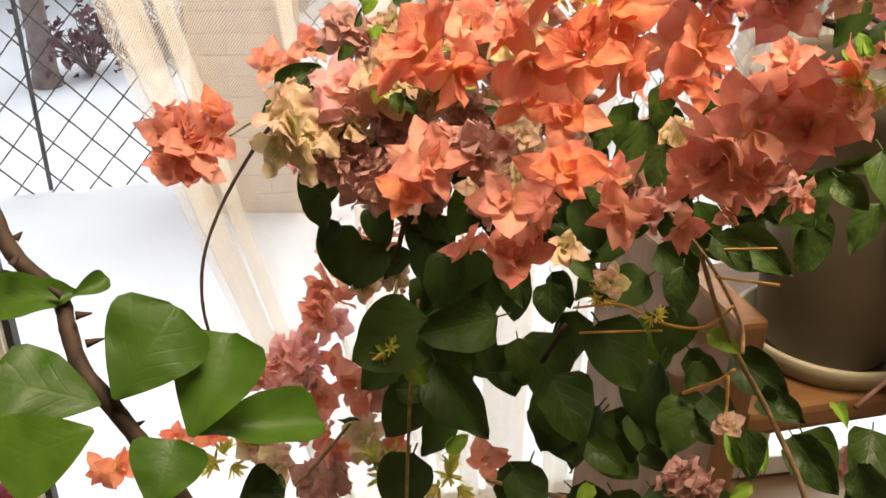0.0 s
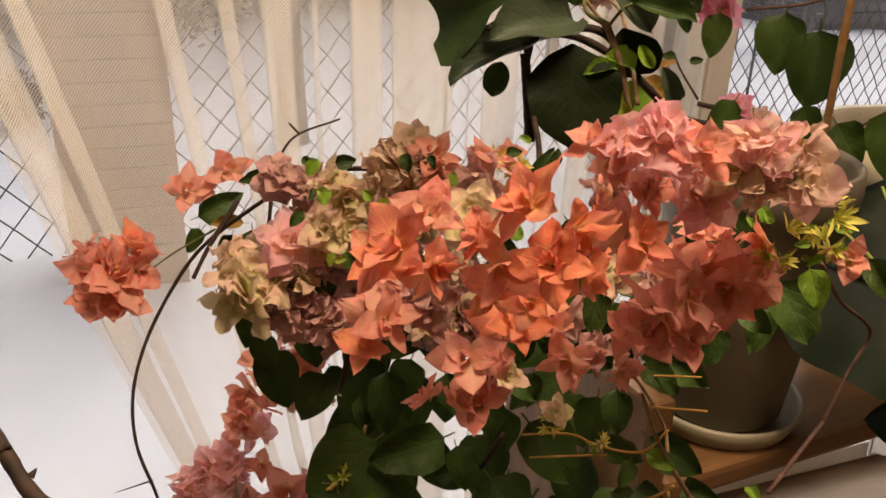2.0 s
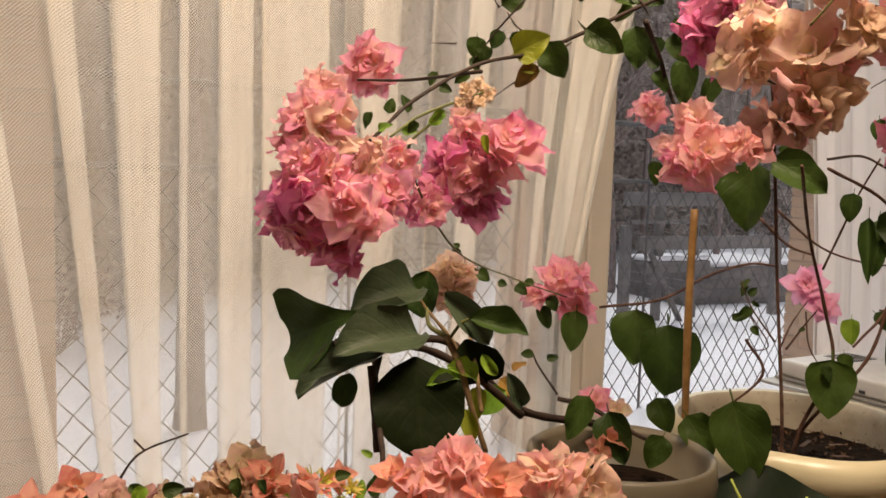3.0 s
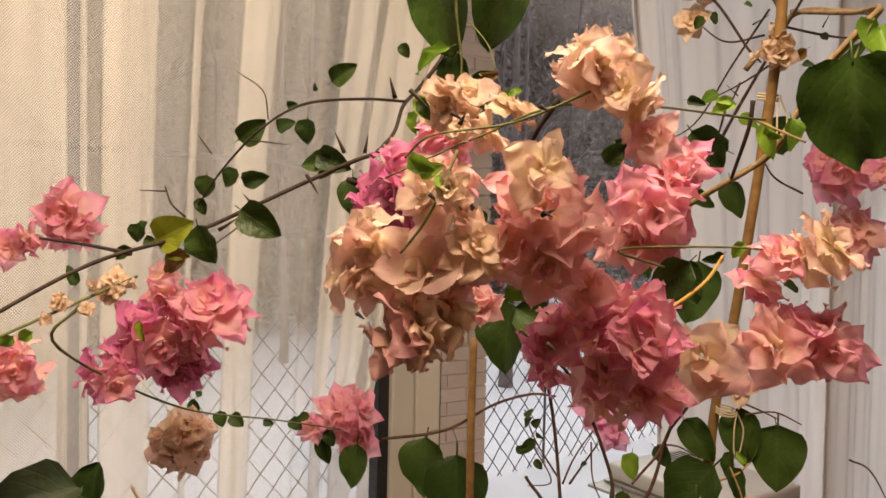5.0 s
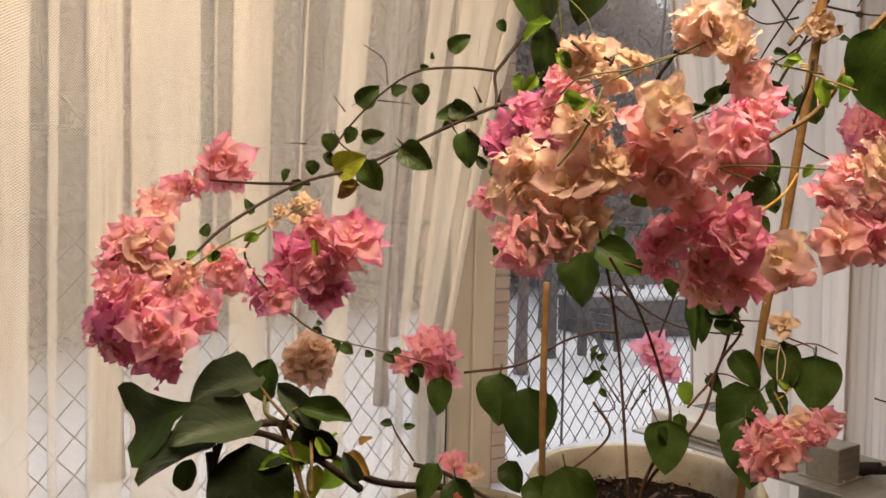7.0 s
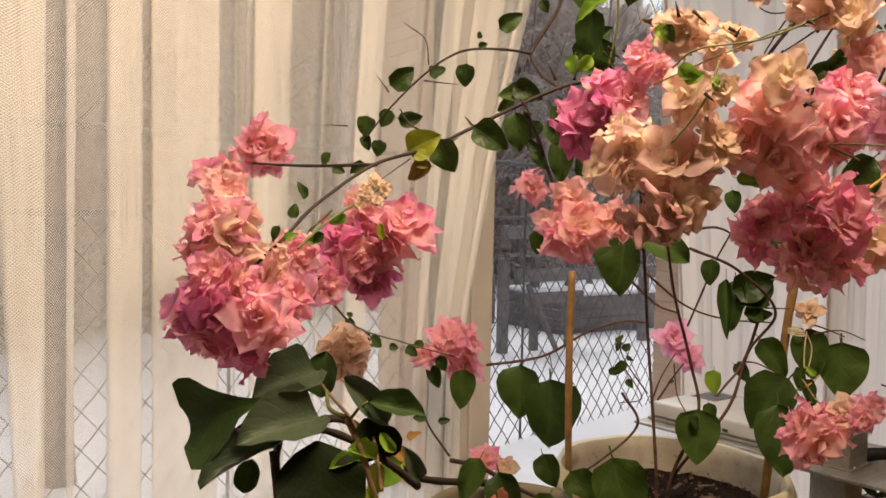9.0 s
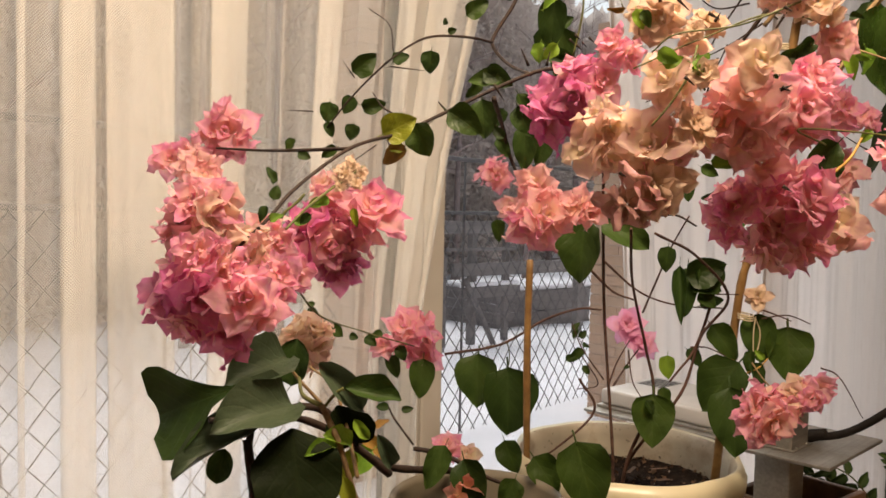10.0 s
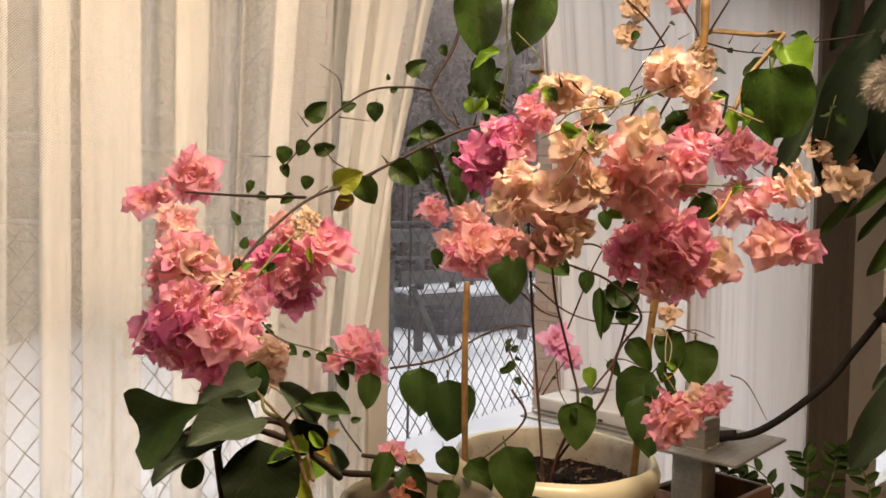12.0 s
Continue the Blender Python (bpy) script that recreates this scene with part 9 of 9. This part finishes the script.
flowers(orange, 0.153, 0.561, 1.206, 0.0215, 2, "dusky", 233, (-0.26, -0.91, 0.66))
flowers(orange, 0.210, 0.566, 1.180, 0.0170, 2, "dusky", 234, (-0.34, -0.88, 0.69))
flowers(orange, 0.094, 0.629, 1.164, 0.0162, 2, "faded", 235, (-0.15, -0.93, 0.69))
flowers(orange, 0.094, 0.572, 1.192, 0.0165, 2, "dusky+faded", 236, (-0.16, -0.93, 0.68))
flowers(orange, 0.117, 0.653, 1.157, 0.0202, 2, "faded+salmon", 237, (-0.17, -0.92, 0.69))
flowers(orange, 0.160, 0.662, 1.180, 0.0183, 2, "dusky+faded", 238, (-0.23, -0.92, 0.65))
flowers(orange, 0.225, 0.625, 1.113, 0.0225, 2, "dusky+dry", 239, (-0.33, -0.86, 0.74))
flowers(orange, 0.179, 0.653, 1.146, 0.0244, 2, "dusky+faded", 240, (-0.26, -0.90, 0.70))
flowers(orange, 0.138, 0.515, 1.128, 0.0167, 2, "dusky+dry", 241, (-0.24, -0.86, 0.80))
flowers(orange, 0.034, 0.618, 1.147, 0.0174, 2, "faded", 242, (-0.05, -0.93, 0.73))
flowers(orange, 0.015, 0.599, 1.158, 0.0221, 2, "faded", 243, (-0.02, -0.93, 0.72))
flowers(orange, 0.033, 0.581, 1.224, 0.0209, 2, "dusky", 244, (-0.06, -0.96, 0.63))
flowers(orange, 0.135, 0.613, 1.140, 0.0222, 2, "dusky", 245, (-0.21, -0.90, 0.73))
flowers(orange, 0.213, 0.541, 1.128, 0.0159, 2, "dusky", 246, (-0.35, -0.84, 0.77))
flowers(orange, 0.125, 0.576, 1.158, 0.0161, 2, "dusky", 247, (-0.21, -0.90, 0.73))
flowers(orange, 0.078, 0.560, 1.190, 0.0202, 2, "dusky+coral", 248, (-0.14, -0.93, 0.69))
flowers(orange, 0.043, 0.557, 1.113, 0.0175, 2, "dusky+dry", 249, (-0.07, -0.89, 0.81))
flowers(orange, 0.088, 0.569, 1.132, 0.0174, 2, "dusky", 250, (-0.15, -0.90, 0.77))
flowers(orange, 0.194, 0.580, 1.184, 0.0175, 2, "dusky", 251, (-0.31, -0.89, 0.68))
flowers(orange, 0.091, 0.651, 1.134, 0.0238, 2, "dusky", 252, (-0.13, -0.92, 0.72))
flowers(orange, 0.138, 0.634, 1.191, 0.0209, 2, "faded+salmon", 253, (-0.21, -0.93, 0.65))
flowers(orange, 0.148, 0.639, 1.133, 0.0174, 2, "dusky", 254, (-0.22, -0.90, 0.72))

leaf(orange, (0.325, 0.390, 0.993), (0.322, 0.349, 0.983), 1.00, (-0.45, -0.72, 0.52), "green")
leaf(orange, (0.360, 0.370, 1.007), (0.336, 0.339, 0.987), 0.90, (-0.45, -0.72, 0.52), "green")
leaf(orange, (0.305, 0.416, 1.006), (0.315, 0.381, 1.011), 0.70, (-0.45, -0.72, 0.52), "green")
leaf(orange, (0.297, 0.403, 0.984), (0.290, 0.373, 0.980), 0.70, (-0.45, -0.72, 0.52), "fresh")
leaf(orange, (0.274, 0.431, 0.999), (0.279, 0.397, 0.997), 0.90, (-0.45, -0.72, 0.52), "green")
leaf(orange, (0.359, 0.351, 0.986), (0.328, 0.338, 0.979), 0.90, (-0.45, -0.72, 0.52), "dark")
leaf(orange, (0.345, 0.391, 1.014), (0.337, 0.368, 1.017), 0.50, (-0.45, -0.72, 0.52), "fresh")
stem(orange, [(0.415, 0.402, 1.051), (0.340, 0.368, 1.029)], 0.0016, 0.0017, "russet")

# ---- crown-of-thorns spurge ----
spurge = thing("crown_of_thorns", 0.0, 0.27, 0.93, "thorny spurge with pale green paddle leaves", "plant")
stem(spurge, [(-0.053, 0.243, 1.133), (-0.059, 0.246, 1.146), (-0.071, 0.252, 1.166), (-0.081, 0.262, 1.175), (-0.086, 0.273, 1.185), (-0.090, 0.282, 1.194), (-0.106, 0.294, 1.206), (-0.118, 0.314, 1.220), (-0.130, 0.328, 1.239)], 0.0033, 0.0031, "spurge")
stem(spurge, [(-0.053, 0.243, 1.133), (-0.041, 0.250, 1.095), (-0.039, 0.276, 1.036)], 0.0036, 0.0045, "spurge")
thorn(spurge, -0.082, 0.271, 1.191, 0.0055, 0.0015, -0.0002, 0.0018)
thorn(spurge, -0.079, 0.266, 1.182, 0.0064, 0.0021, 0.0005, 0.0018)
thorn(spurge, -0.066, 0.251, 1.154, 0.0057, 0.0024, 0.0013, 0.0018)
thorn(spurge, -0.074, 0.258, 1.167, -0.0035, 0.0018, 0.0040, 0.0018)
thorn(spurge, -0.062, 0.246, 1.147, -0.0038, -0.0022, -0.0015, 0.0018)
thorn(spurge, -0.101, 0.276, 1.210, 0.0027, 0.0025, 0.0030, 0.0018)
thorn(spurge, -0.086, 0.274, 1.198, -0.0042, 0.0005, 0.0035, 0.0018)
leaf(spurge, (-0.067, 0.245, 1.172), (-0.046, 0.265, 1.196), 1.55, (0.34, -0.59, 0.73), "spurge", "spurge", 0.10, 0.35)
leaf(spurge, (-0.044, 0.247, 1.151), (-0.029, 0.270, 1.180), 1.35, (0.20, -0.52, 0.83), "spurge", "spurge", 0.15, 0.35)
leaf(spurge, (-0.069, 0.236, 1.177), (-0.100, 0.235, 1.193), 1.30, (0.20, -0.54, 0.82), "spurge", "spurge", 0.10, 0.35)
leaf(spurge, (-0.069, 0.223, 1.177), (-0.096, 0.211, 1.175), 1.40, (0.22, -0.81, 0.54), "spurge", "spurge", 0.10, 0.35)
leaf(spurge, (-0.081, 0.280, 1.195), (-0.110, 0.272, 1.199), 1.00, (0.22, -0.55, 0.81), "spurge", "spurge", 0.15, 0.35)
leaf(spurge, (-0.084, 0.279, 1.195), (-0.072, 0.284, 1.199), 1.00, (0.21, -0.80, 0.57), "spurge", "spurge", 0.22, 0.35)
leaf(spurge, (-0.052, 0.208, 1.155), (-0.045, 0.223, 1.170), 1.80, (0.16, -0.47, 0.87), "spurge", "spurge", 0.22, 0.35)
leaf(spurge, (-0.048, 0.263, 1.140), (0.004, 0.267, 1.140), 0.75, (0.13, -0.41, 0.90), "spurge", "spurge", 0.22, 0.35)
leaf(spurge, (-0.032, 0.260, 1.103), (-0.016, 0.268, 1.110), 1.50, (-0.20, -0.84, 0.51), "green", "spurge", 0.22, 0.35)
thorn(spurge, -0.107, 0.302, 1.208, 0.0025, 0.0020, 0.0020, 0.0018)
thorn(spurge, -0.110, 0.294, 1.199, -0.0013, -0.0046, -0.0053, 0.0018)
thorn(spurge, -0.118, 0.313, 1.228, -0.0017, 0.0069, 0.0122, 0.0018)
thorn(spurge, -0.113, 0.309, 1.220, -0.0039, -0.0021, -0.0016, 0.0018)
flowers(spurge, -0.109, 0.241, 1.136, 0.0061, 1, "magenta", 255, (0.32, -0.71, 0.98))

# ---- alocasia ----
alocasia = thing("alocasia", 0.80, 0.50, 0.0, "alocasia with dark velvety leaves and pale ribs", "plant")
leaf(alocasia, (0.658, 0.444, 1.058), (0.520, 0.650, 1.136), 1.05, (-0.54, -0.27, 0.79), "alocasia", "big", 0.10, 0.20, "dark velvety leaf")
stem(alocasia, [(0.647, 0.437, 1.066), (0.607, 0.507, 1.084), (0.560, 0.574, 1.106)], 0.0060, 0.0022, "rib", "rib", "pale green rib")
stem(alocasia, [(0.605, 0.506, 1.085), (0.603, 0.530, 1.128), (0.600, 0.562, 1.170)], 0.0030, 0.0012, "rib", "rib")
stem(alocasia, [(0.622, 0.476, 1.075), (0.632, 0.489, 1.122), (0.642, 0.508, 1.166)], 0.0030, 0.0012, "rib", "rib")
stem(alocasia, [(0.604, 0.507, 1.085), (0.597, 0.491, 1.060), (0.591, 0.484, 1.032)], 0.0030, 0.0012, "rib", "rib")
stem(alocasia, [(0.591, 0.528, 1.093), (0.580, 0.546, 1.112), (0.570, 0.573, 1.127)], 0.0030, 0.0012, "rib", "rib")
stem(alocasia, [(0.647, 0.437, 1.066), (0.688, 0.424, 1.021), (0.735, 0.440, 0.903)], 0.0060, 0.0070, "rib", "leaf_stalk", "pale green leaf stalk")
leaf(alocasia, (0.672, 0.404, 0.977), (0.587, 0.507, 0.956), 1.00, (-0.52, -0.23, 0.82), "alocasia", "big", 0.10, 0.30)
stem(alocasia, [(0.80, 0.44, 1.02), (0.80, 0.47, 0.8), (0.80, 0.50, 0.5), (0.80, 0.50, 0.30)], 0.008, 0.014, "green", "leaf_stalk")
floor_pot(0.80, 0.50, 0.30, 0.13)

# ---- dark broad-leaved plant by the corner window ----
broad = thing("rubber_plant", 1.75, 0.10, 0.0, "tall houseplant with long dark drooping leaves", "plant")
floor_pot(1.75, 0.10, 0.32, 0.16)
stem(broad, [(1.75, 0.10, 0.30), (1.74, 0.12, 0.9), (1.77, 0.10, 1.5), (1.75, 0.12, 2.05)], 0.014, 0.008, "brown")
leaf(broad, (1.201, 0.383, 1.824), (1.199, 0.467, 1.581), 1.05, (-0.95, -0.26, -0.14), "alocasia", "long", 0.25, 0.50)
leaf(broad, (1.184, 0.338, 1.830), (1.200, 0.382, 1.610), 0.70, (-0.96, -0.28, -0.03), "alocasia", "long", 0.25, 0.50)
leaf(broad, (1.202, 0.306, 1.641), (1.171, 0.407, 1.523), 0.45, (-0.88, -0.46, -0.11), "dark", "long", 0.25, 0.50)
leaf(broad, (1.225, 0.308, 1.601), (1.192, 0.408, 1.502), 0.40, (-0.97, 0.20, -0.15), "dark", "long", 0.25, 0.50)
leaf(broad, (1.207, 0.305, 1.559), (1.181, 0.373, 1.439), 0.75, (-0.92, -0.26, -0.31), "dark", "long", 0.25, 0.50)
leaf(broad, (1.247, 0.309, 1.355), (1.210, 0.381, 1.270), 0.55, (-0.81, -0.32, 0.49), "grey", "long", 0.25, 0.50)
leaf(broad, (1.204, 0.277, 1.355), (1.127, 0.379, 1.153), 0.85, (-0.88, -0.31, 0.35), "grey", "long", 0.25, 0.50)
leaf(broad, (1.217, 0.293, 1.175), (1.178, 0.342, 1.098), 0.80, (-0.61, 0.49, 0.63), "grey", "long", 0.25, 0.50)
leaf(broad, (1.244, 0.361, 1.904), (1.243, 0.439, 1.781), 0.90, (-0.97, -0.20, -0.15), "alocasia", "long", 0.25, 0.50)
leaf(broad, (1.313, 0.396, 1.781), (1.313, 0.457, 1.542), 0.70, (-0.85, -0.51, 0.16), "alocasia", "long", 0.25, 0.50)
leaf(broad, (1.338, 0.451, 1.828), (1.343, 0.502, 1.660), 0.80, (-0.92, -0.17, 0.34), "alocasia", "long", 0.25, 0.50)
leaf(broad, (1.309, 0.470, 1.920), (1.325, 0.491, 1.813), 0.90, (-0.71, -0.64, -0.27), "alocasia", "long", 0.25, 0.50)
leaf(broad, (1.305, 0.325, 1.508), (1.278, 0.385, 1.380), 0.60, (-0.90, -0.43, 0.10), "dark", "long", 0.25, 0.50)
leaf(broad, (1.355, 0.476, 1.821), (1.299, 0.622, 1.558), 0.42, (-0.99, -0.12, 0.02), "grey", "long", 0.30, 0.50)
leaf(broad, (1.382, 0.478, 1.574), (1.354, 0.528, 1.494), 0.70, (-0.83, -0.55, 0.07), "dark", "long", 0.22, 0.35)
leaf(broad, (1.416, 0.502, 1.725), (1.388, 0.561, 1.695), 0.60, (-0.90, -0.26, 0.36), "dark", "long", 0.22, 0.35)
tuft(1.105, 0.315, 1.720, 0.043, 14000, 3)

# ---- small-leaved plant below the lamp ----
zz = thing("zz_plant", 1.78, 0.62, 0.0, "houseplant with rows of small dark glossy leaflets", "plant")
floor_pot(1.78, 0.62, 0.50, 0.12)
stem(zz, [(1.495, 0.694, 0.811), (1.536, 0.707, 0.930), (1.530, 0.757, 0.986), (1.484, 0.824, 0.960)], 0.0028, 0.0010, "green")
leaf(zz, (1.535, 0.723, 0.947), (1.558, 0.720, 0.979), 0.60, (-0.83, -0.50, 0.23), "dark")
leaf(zz, (1.535, 0.723, 0.947), (1.508, 0.749, 0.943), 0.60, (-0.67, -0.72, 0.19), "dark")
leaf(zz, (1.532, 0.744, 0.971), (1.555, 0.741, 1.003), 0.60, (-0.84, -0.50, 0.24), "dark")
leaf(zz, (1.532, 0.744, 0.971), (1.505, 0.770, 0.966), 0.60, (-0.80, -0.17, 0.57), "dark")
leaf(zz, (1.523, 0.768, 0.981), (1.525, 0.798, 1.002), 0.60, (-0.85, -0.47, 0.25), "dark")
leaf(zz, (1.523, 0.768, 0.981), (1.500, 0.767, 0.949), 0.60, (-0.89, -0.23, 0.40), "dark")
leaf(zz, (1.504, 0.796, 0.970), (1.506, 0.827, 0.991), 0.60, (-0.72, -0.47, 0.51), "dark")
leaf(zz, (1.504, 0.796, 0.970), (1.481, 0.795, 0.938), 0.60, (-0.58, -0.76, 0.30), "dark")
leaf(zz, (1.484, 0.824, 0.960), (1.485, 0.855, 0.981), 0.60, (-0.95, -0.23, 0.21), "dark")
leaf(zz, (1.484, 0.824, 0.960), (1.461, 0.823, 0.928), 0.60, (-0.68, -0.55, 0.50), "dark")
stem(zz, [(1.506, 0.675, 0.815), (1.554, 0.666, 0.925), (1.556, 0.706, 0.987), (1.531, 0.772, 1.013)], 0.0028, 0.0010, "green")
leaf(zz, (1.555, 0.679, 0.945), (1.580, 0.671, 0.974), 0.60, (-0.70, -0.51, 0.49), "dark")
leaf(zz, (1.555, 0.679, 0.945), (1.531, 0.706, 0.946), 0.60, (-0.91, -0.21, 0.36), "dark")
leaf(zz, (1.556, 0.696, 0.971), (1.580, 0.688, 1.000), 0.60, (-0.83, -0.54, 0.12), "dark")
leaf(zz, (1.556, 0.696, 0.971), (1.531, 0.723, 0.972), 0.60, (-0.92, -0.34, 0.19), "dark")
leaf(zz, (1.552, 0.717, 0.991), (1.568, 0.729, 1.024), 0.60, (-0.41, -0.67, 0.62), "dark")
leaf(zz, (1.552, 0.717, 0.991), (1.524, 0.736, 0.971), 0.60, (-0.60, -0.74, 0.31), "dark")
leaf(zz, (1.542, 0.744, 1.002), (1.557, 0.756, 1.035), 0.60, (-0.87, -0.32, 0.38), "dark")
leaf(zz, (1.542, 0.744, 1.002), (1.514, 0.763, 0.982), 0.60, (-0.81, -0.56, -0.15), "dark")
leaf(zz, (1.531, 0.772, 1.013), (1.546, 0.784, 1.047), 0.60, (-0.91, -0.02, 0.41), "dark")
leaf(zz, (1.531, 0.772, 1.013), (1.503, 0.790, 0.993), 0.60, (-0.43, -0.86, 0.28), "dark")
stem(zz, [(1.521, 0.646, 0.820), (1.574, 0.627, 0.932), (1.598, 0.629, 1.010), (1.600, 0.643, 1.036)], 0.0028, 0.0010, "green")
leaf(zz, (1.582, 0.628, 0.956), (1.607, 0.606, 0.971), 0.60, (-0.81, -0.32, 0.49), "dark")
leaf(zz, (1.582, 0.628, 0.956), (1.567, 0.651, 0.977), 0.60, (-0.90, -0.12, 0.42), "dark")
leaf(zz, (1.592, 0.629, 0.989), (1.617, 0.606, 1.004), 0.60, (-0.73, -0.52, 0.44), "dark")
leaf(zz, (1.592, 0.629, 0.989), (1.577, 0.652, 1.010), 0.60, (-0.26, -0.75, 0.61), "dark")
leaf(zz, (1.598, 0.631, 1.014), (1.622, 0.620, 1.042), 0.60, (-0.44, -0.26, 0.86), "dark")
leaf(zz, (1.598, 0.631, 1.014), (1.576, 0.659, 1.018), 0.60, (-0.96, -0.27, 0.02), "dark")
leaf(zz, (1.599, 0.637, 1.025), (1.623, 0.626, 1.053), 0.60, (-0.83, -0.36, 0.42), "dark")
leaf(zz, (1.599, 0.637, 1.025), (1.577, 0.665, 1.029), 0.60, (-0.99, -0.13, -0.08), "dark")
leaf(zz, (1.600, 0.643, 1.036), (1.624, 0.632, 1.065), 0.60, (-0.77, -0.60, -0.20), "dark")
leaf(zz, (1.600, 0.643, 1.036), (1.577, 0.670, 1.040), 0.60, (-0.83, -0.55, 0.04), "dark")
stem(zz, [(1.531, 0.628, 0.823), (1.587, 0.598, 0.936), (1.616, 0.584, 1.005), (1.628, 0.585, 1.050)], 0.0028, 0.0010, "green")
leaf(zz, (1.597, 0.594, 0.958), (1.620, 0.568, 0.965), 0.60, (-0.81, 0.00, 0.59), "dark")
leaf(zz, (1.597, 0.594, 0.958), (1.587, 0.612, 0.986), 0.60, (-0.76, -0.62, 0.18), "dark")
leaf(zz, (1.608, 0.588, 0.987), (1.632, 0.562, 0.994), 0.60, (-0.94, -0.31, 0.13), "dark")
leaf(zz, (1.608, 0.588, 0.987), (1.598, 0.606, 1.015), 0.60, (-0.15, -0.87, 0.46), "dark")
leaf(zz, (1.618, 0.584, 1.013), (1.642, 0.562, 1.028), 0.60, (-0.57, -0.79, 0.21), "dark")
leaf(zz, (1.618, 0.584, 1.013), (1.603, 0.607, 1.033), 0.60, (-0.38, -0.92, -0.13), "dark")
leaf(zz, (1.623, 0.585, 1.031), (1.647, 0.562, 1.047), 0.60, (-0.89, -0.19, 0.41), "dark")
leaf(zz, (1.623, 0.585, 1.031), (1.608, 0.608, 1.052), 0.60, (-0.93, 0.24, 0.29), "dark")
leaf(zz, (1.628, 0.585, 1.050), (1.652, 0.562, 1.066), 0.60, (-0.73, -0.38, 0.56), "dark")
leaf(zz, (1.628, 0.585, 1.050), (1.613, 0.608, 1.071), 0.60, (-0.68, -0.37, 0.63), "dark")
stem(zz, [(1.586, 0.516, 0.845), (1.625, 0.513, 0.952), (1.638, 0.531, 1.014), (1.636, 0.566, 1.053)], 0.0028, 0.0010, "green")
leaf(zz, (1.630, 0.519, 0.971), (1.653, 0.503, 0.994), 0.60, (-0.99, -0.10, 0.04), "dark")
leaf(zz, (1.630, 0.519, 0.971), (1.612, 0.545, 0.982), 0.60, (-0.92, -0.31, 0.24), "dark")
leaf(zz, (1.635, 0.527, 0.998), (1.659, 0.510, 1.021), 0.60, (-0.83, -0.33, 0.46), "dark")
leaf(zz, (1.635, 0.527, 0.998), (1.617, 0.553, 1.008), 0.60, (-0.95, -0.21, 0.21), "dark")
leaf(zz, (1.638, 0.537, 1.020), (1.659, 0.533, 1.051), 0.60, (-0.82, -0.34, 0.47), "dark")
leaf(zz, (1.638, 0.537, 1.020), (1.615, 0.563, 1.014), 0.60, (-0.74, -0.52, 0.43), "dark")
leaf(zz, (1.637, 0.551, 1.037), (1.658, 0.547, 1.068), 0.60, (-0.92, -0.24, 0.32), "dark")
leaf(zz, (1.637, 0.551, 1.037), (1.614, 0.577, 1.031), 0.60, (-0.93, -0.36, 0.07), "dark")
leaf(zz, (1.636, 0.566, 1.053), (1.657, 0.561, 1.085), 0.60, (-0.81, -0.49, 0.32), "dark")
leaf(zz, (1.636, 0.566, 1.053), (1.613, 0.592, 1.048), 0.60, (-0.89, -0.36, 0.29), "dark")


# ---- brickwork ----
def brick_mesh(name, l, w, h, material):
    me = finish(name, box(-l / 2, l / 2, -w / 2, w / 2, -h / 2, h / 2, 0.004), material, False)
    return me


def brick_pier(x, y, side, height, name="brick_pier", label="sand-coloured brick pier of the porch"):
    """A pier in brick courses with recessed mortar."""
    pier = thing(name, x, y, -0.25, label, "pillar", "brick pillars before the house")
    part("mortar_core", box(-side / 2 + 0.008, side / 2 - 0.008, -side / 2 + 0.008, side / 2 - 0.008, 0, height), MORTAR, pier, smooth=False)
    long_, short_, h, j = side * 0.655, side * 0.325, 0.068, 0.010
    full = brick_mesh("brick", long_, short_, h, BRICK)
    n = int(height / (h + j))
    for i in range(n):
        z = (i + 0.5) * (h + j)
        a, b = side / 2 - short_ / 2, side / 2 - long_ / 2
        for k in range(4):
            s = -1 if i % 2 else 1
            p = Vector((b * s, -a, z))
            q = Vector((-side / 2 * s + short_ / 2 * s, -b, z))
            m = Matrix.Rotation(k * math.pi / 2, 4, "Z") @ Matrix.Translation(Vector((-s * (side / 2 - long_ / 2), -a, z)))
            share("brick", full, m @ Matrix.Rotation(radians(random.uniform(-0.5, 0.5)), 4, "Z"), pier)
    return pier


for px, py in ((-0.17, 3.25), (2.66, 4.10), (5.12, 4.10)):
    brick_pier(px, py, 0.40, 3.2)


def brick_house():
    """The neighbouring wall, seen through the corner window."""
    house = thing("brick_house", 7.9, 3.3, -0.3, "yellow brick house wall across the yard", "house")
    part("mortar_core", box(0.01, 3.6, 0.01, 0.4, 0, 3.6), MORTAR, house, smooth=False)
    me = brick_mesh("brick", 0.25, 0.12, 0.065, BRICK_YELLOW)
    for i in range(32):
        for k in range(9):
            x = 0.14 + k * 0.26 + (0.13 if i % 2 else 0.0)
            share("brick", me, Matrix.Translation((x, 0.055, 0.30 + i * 0.077)), house)


brick_house()
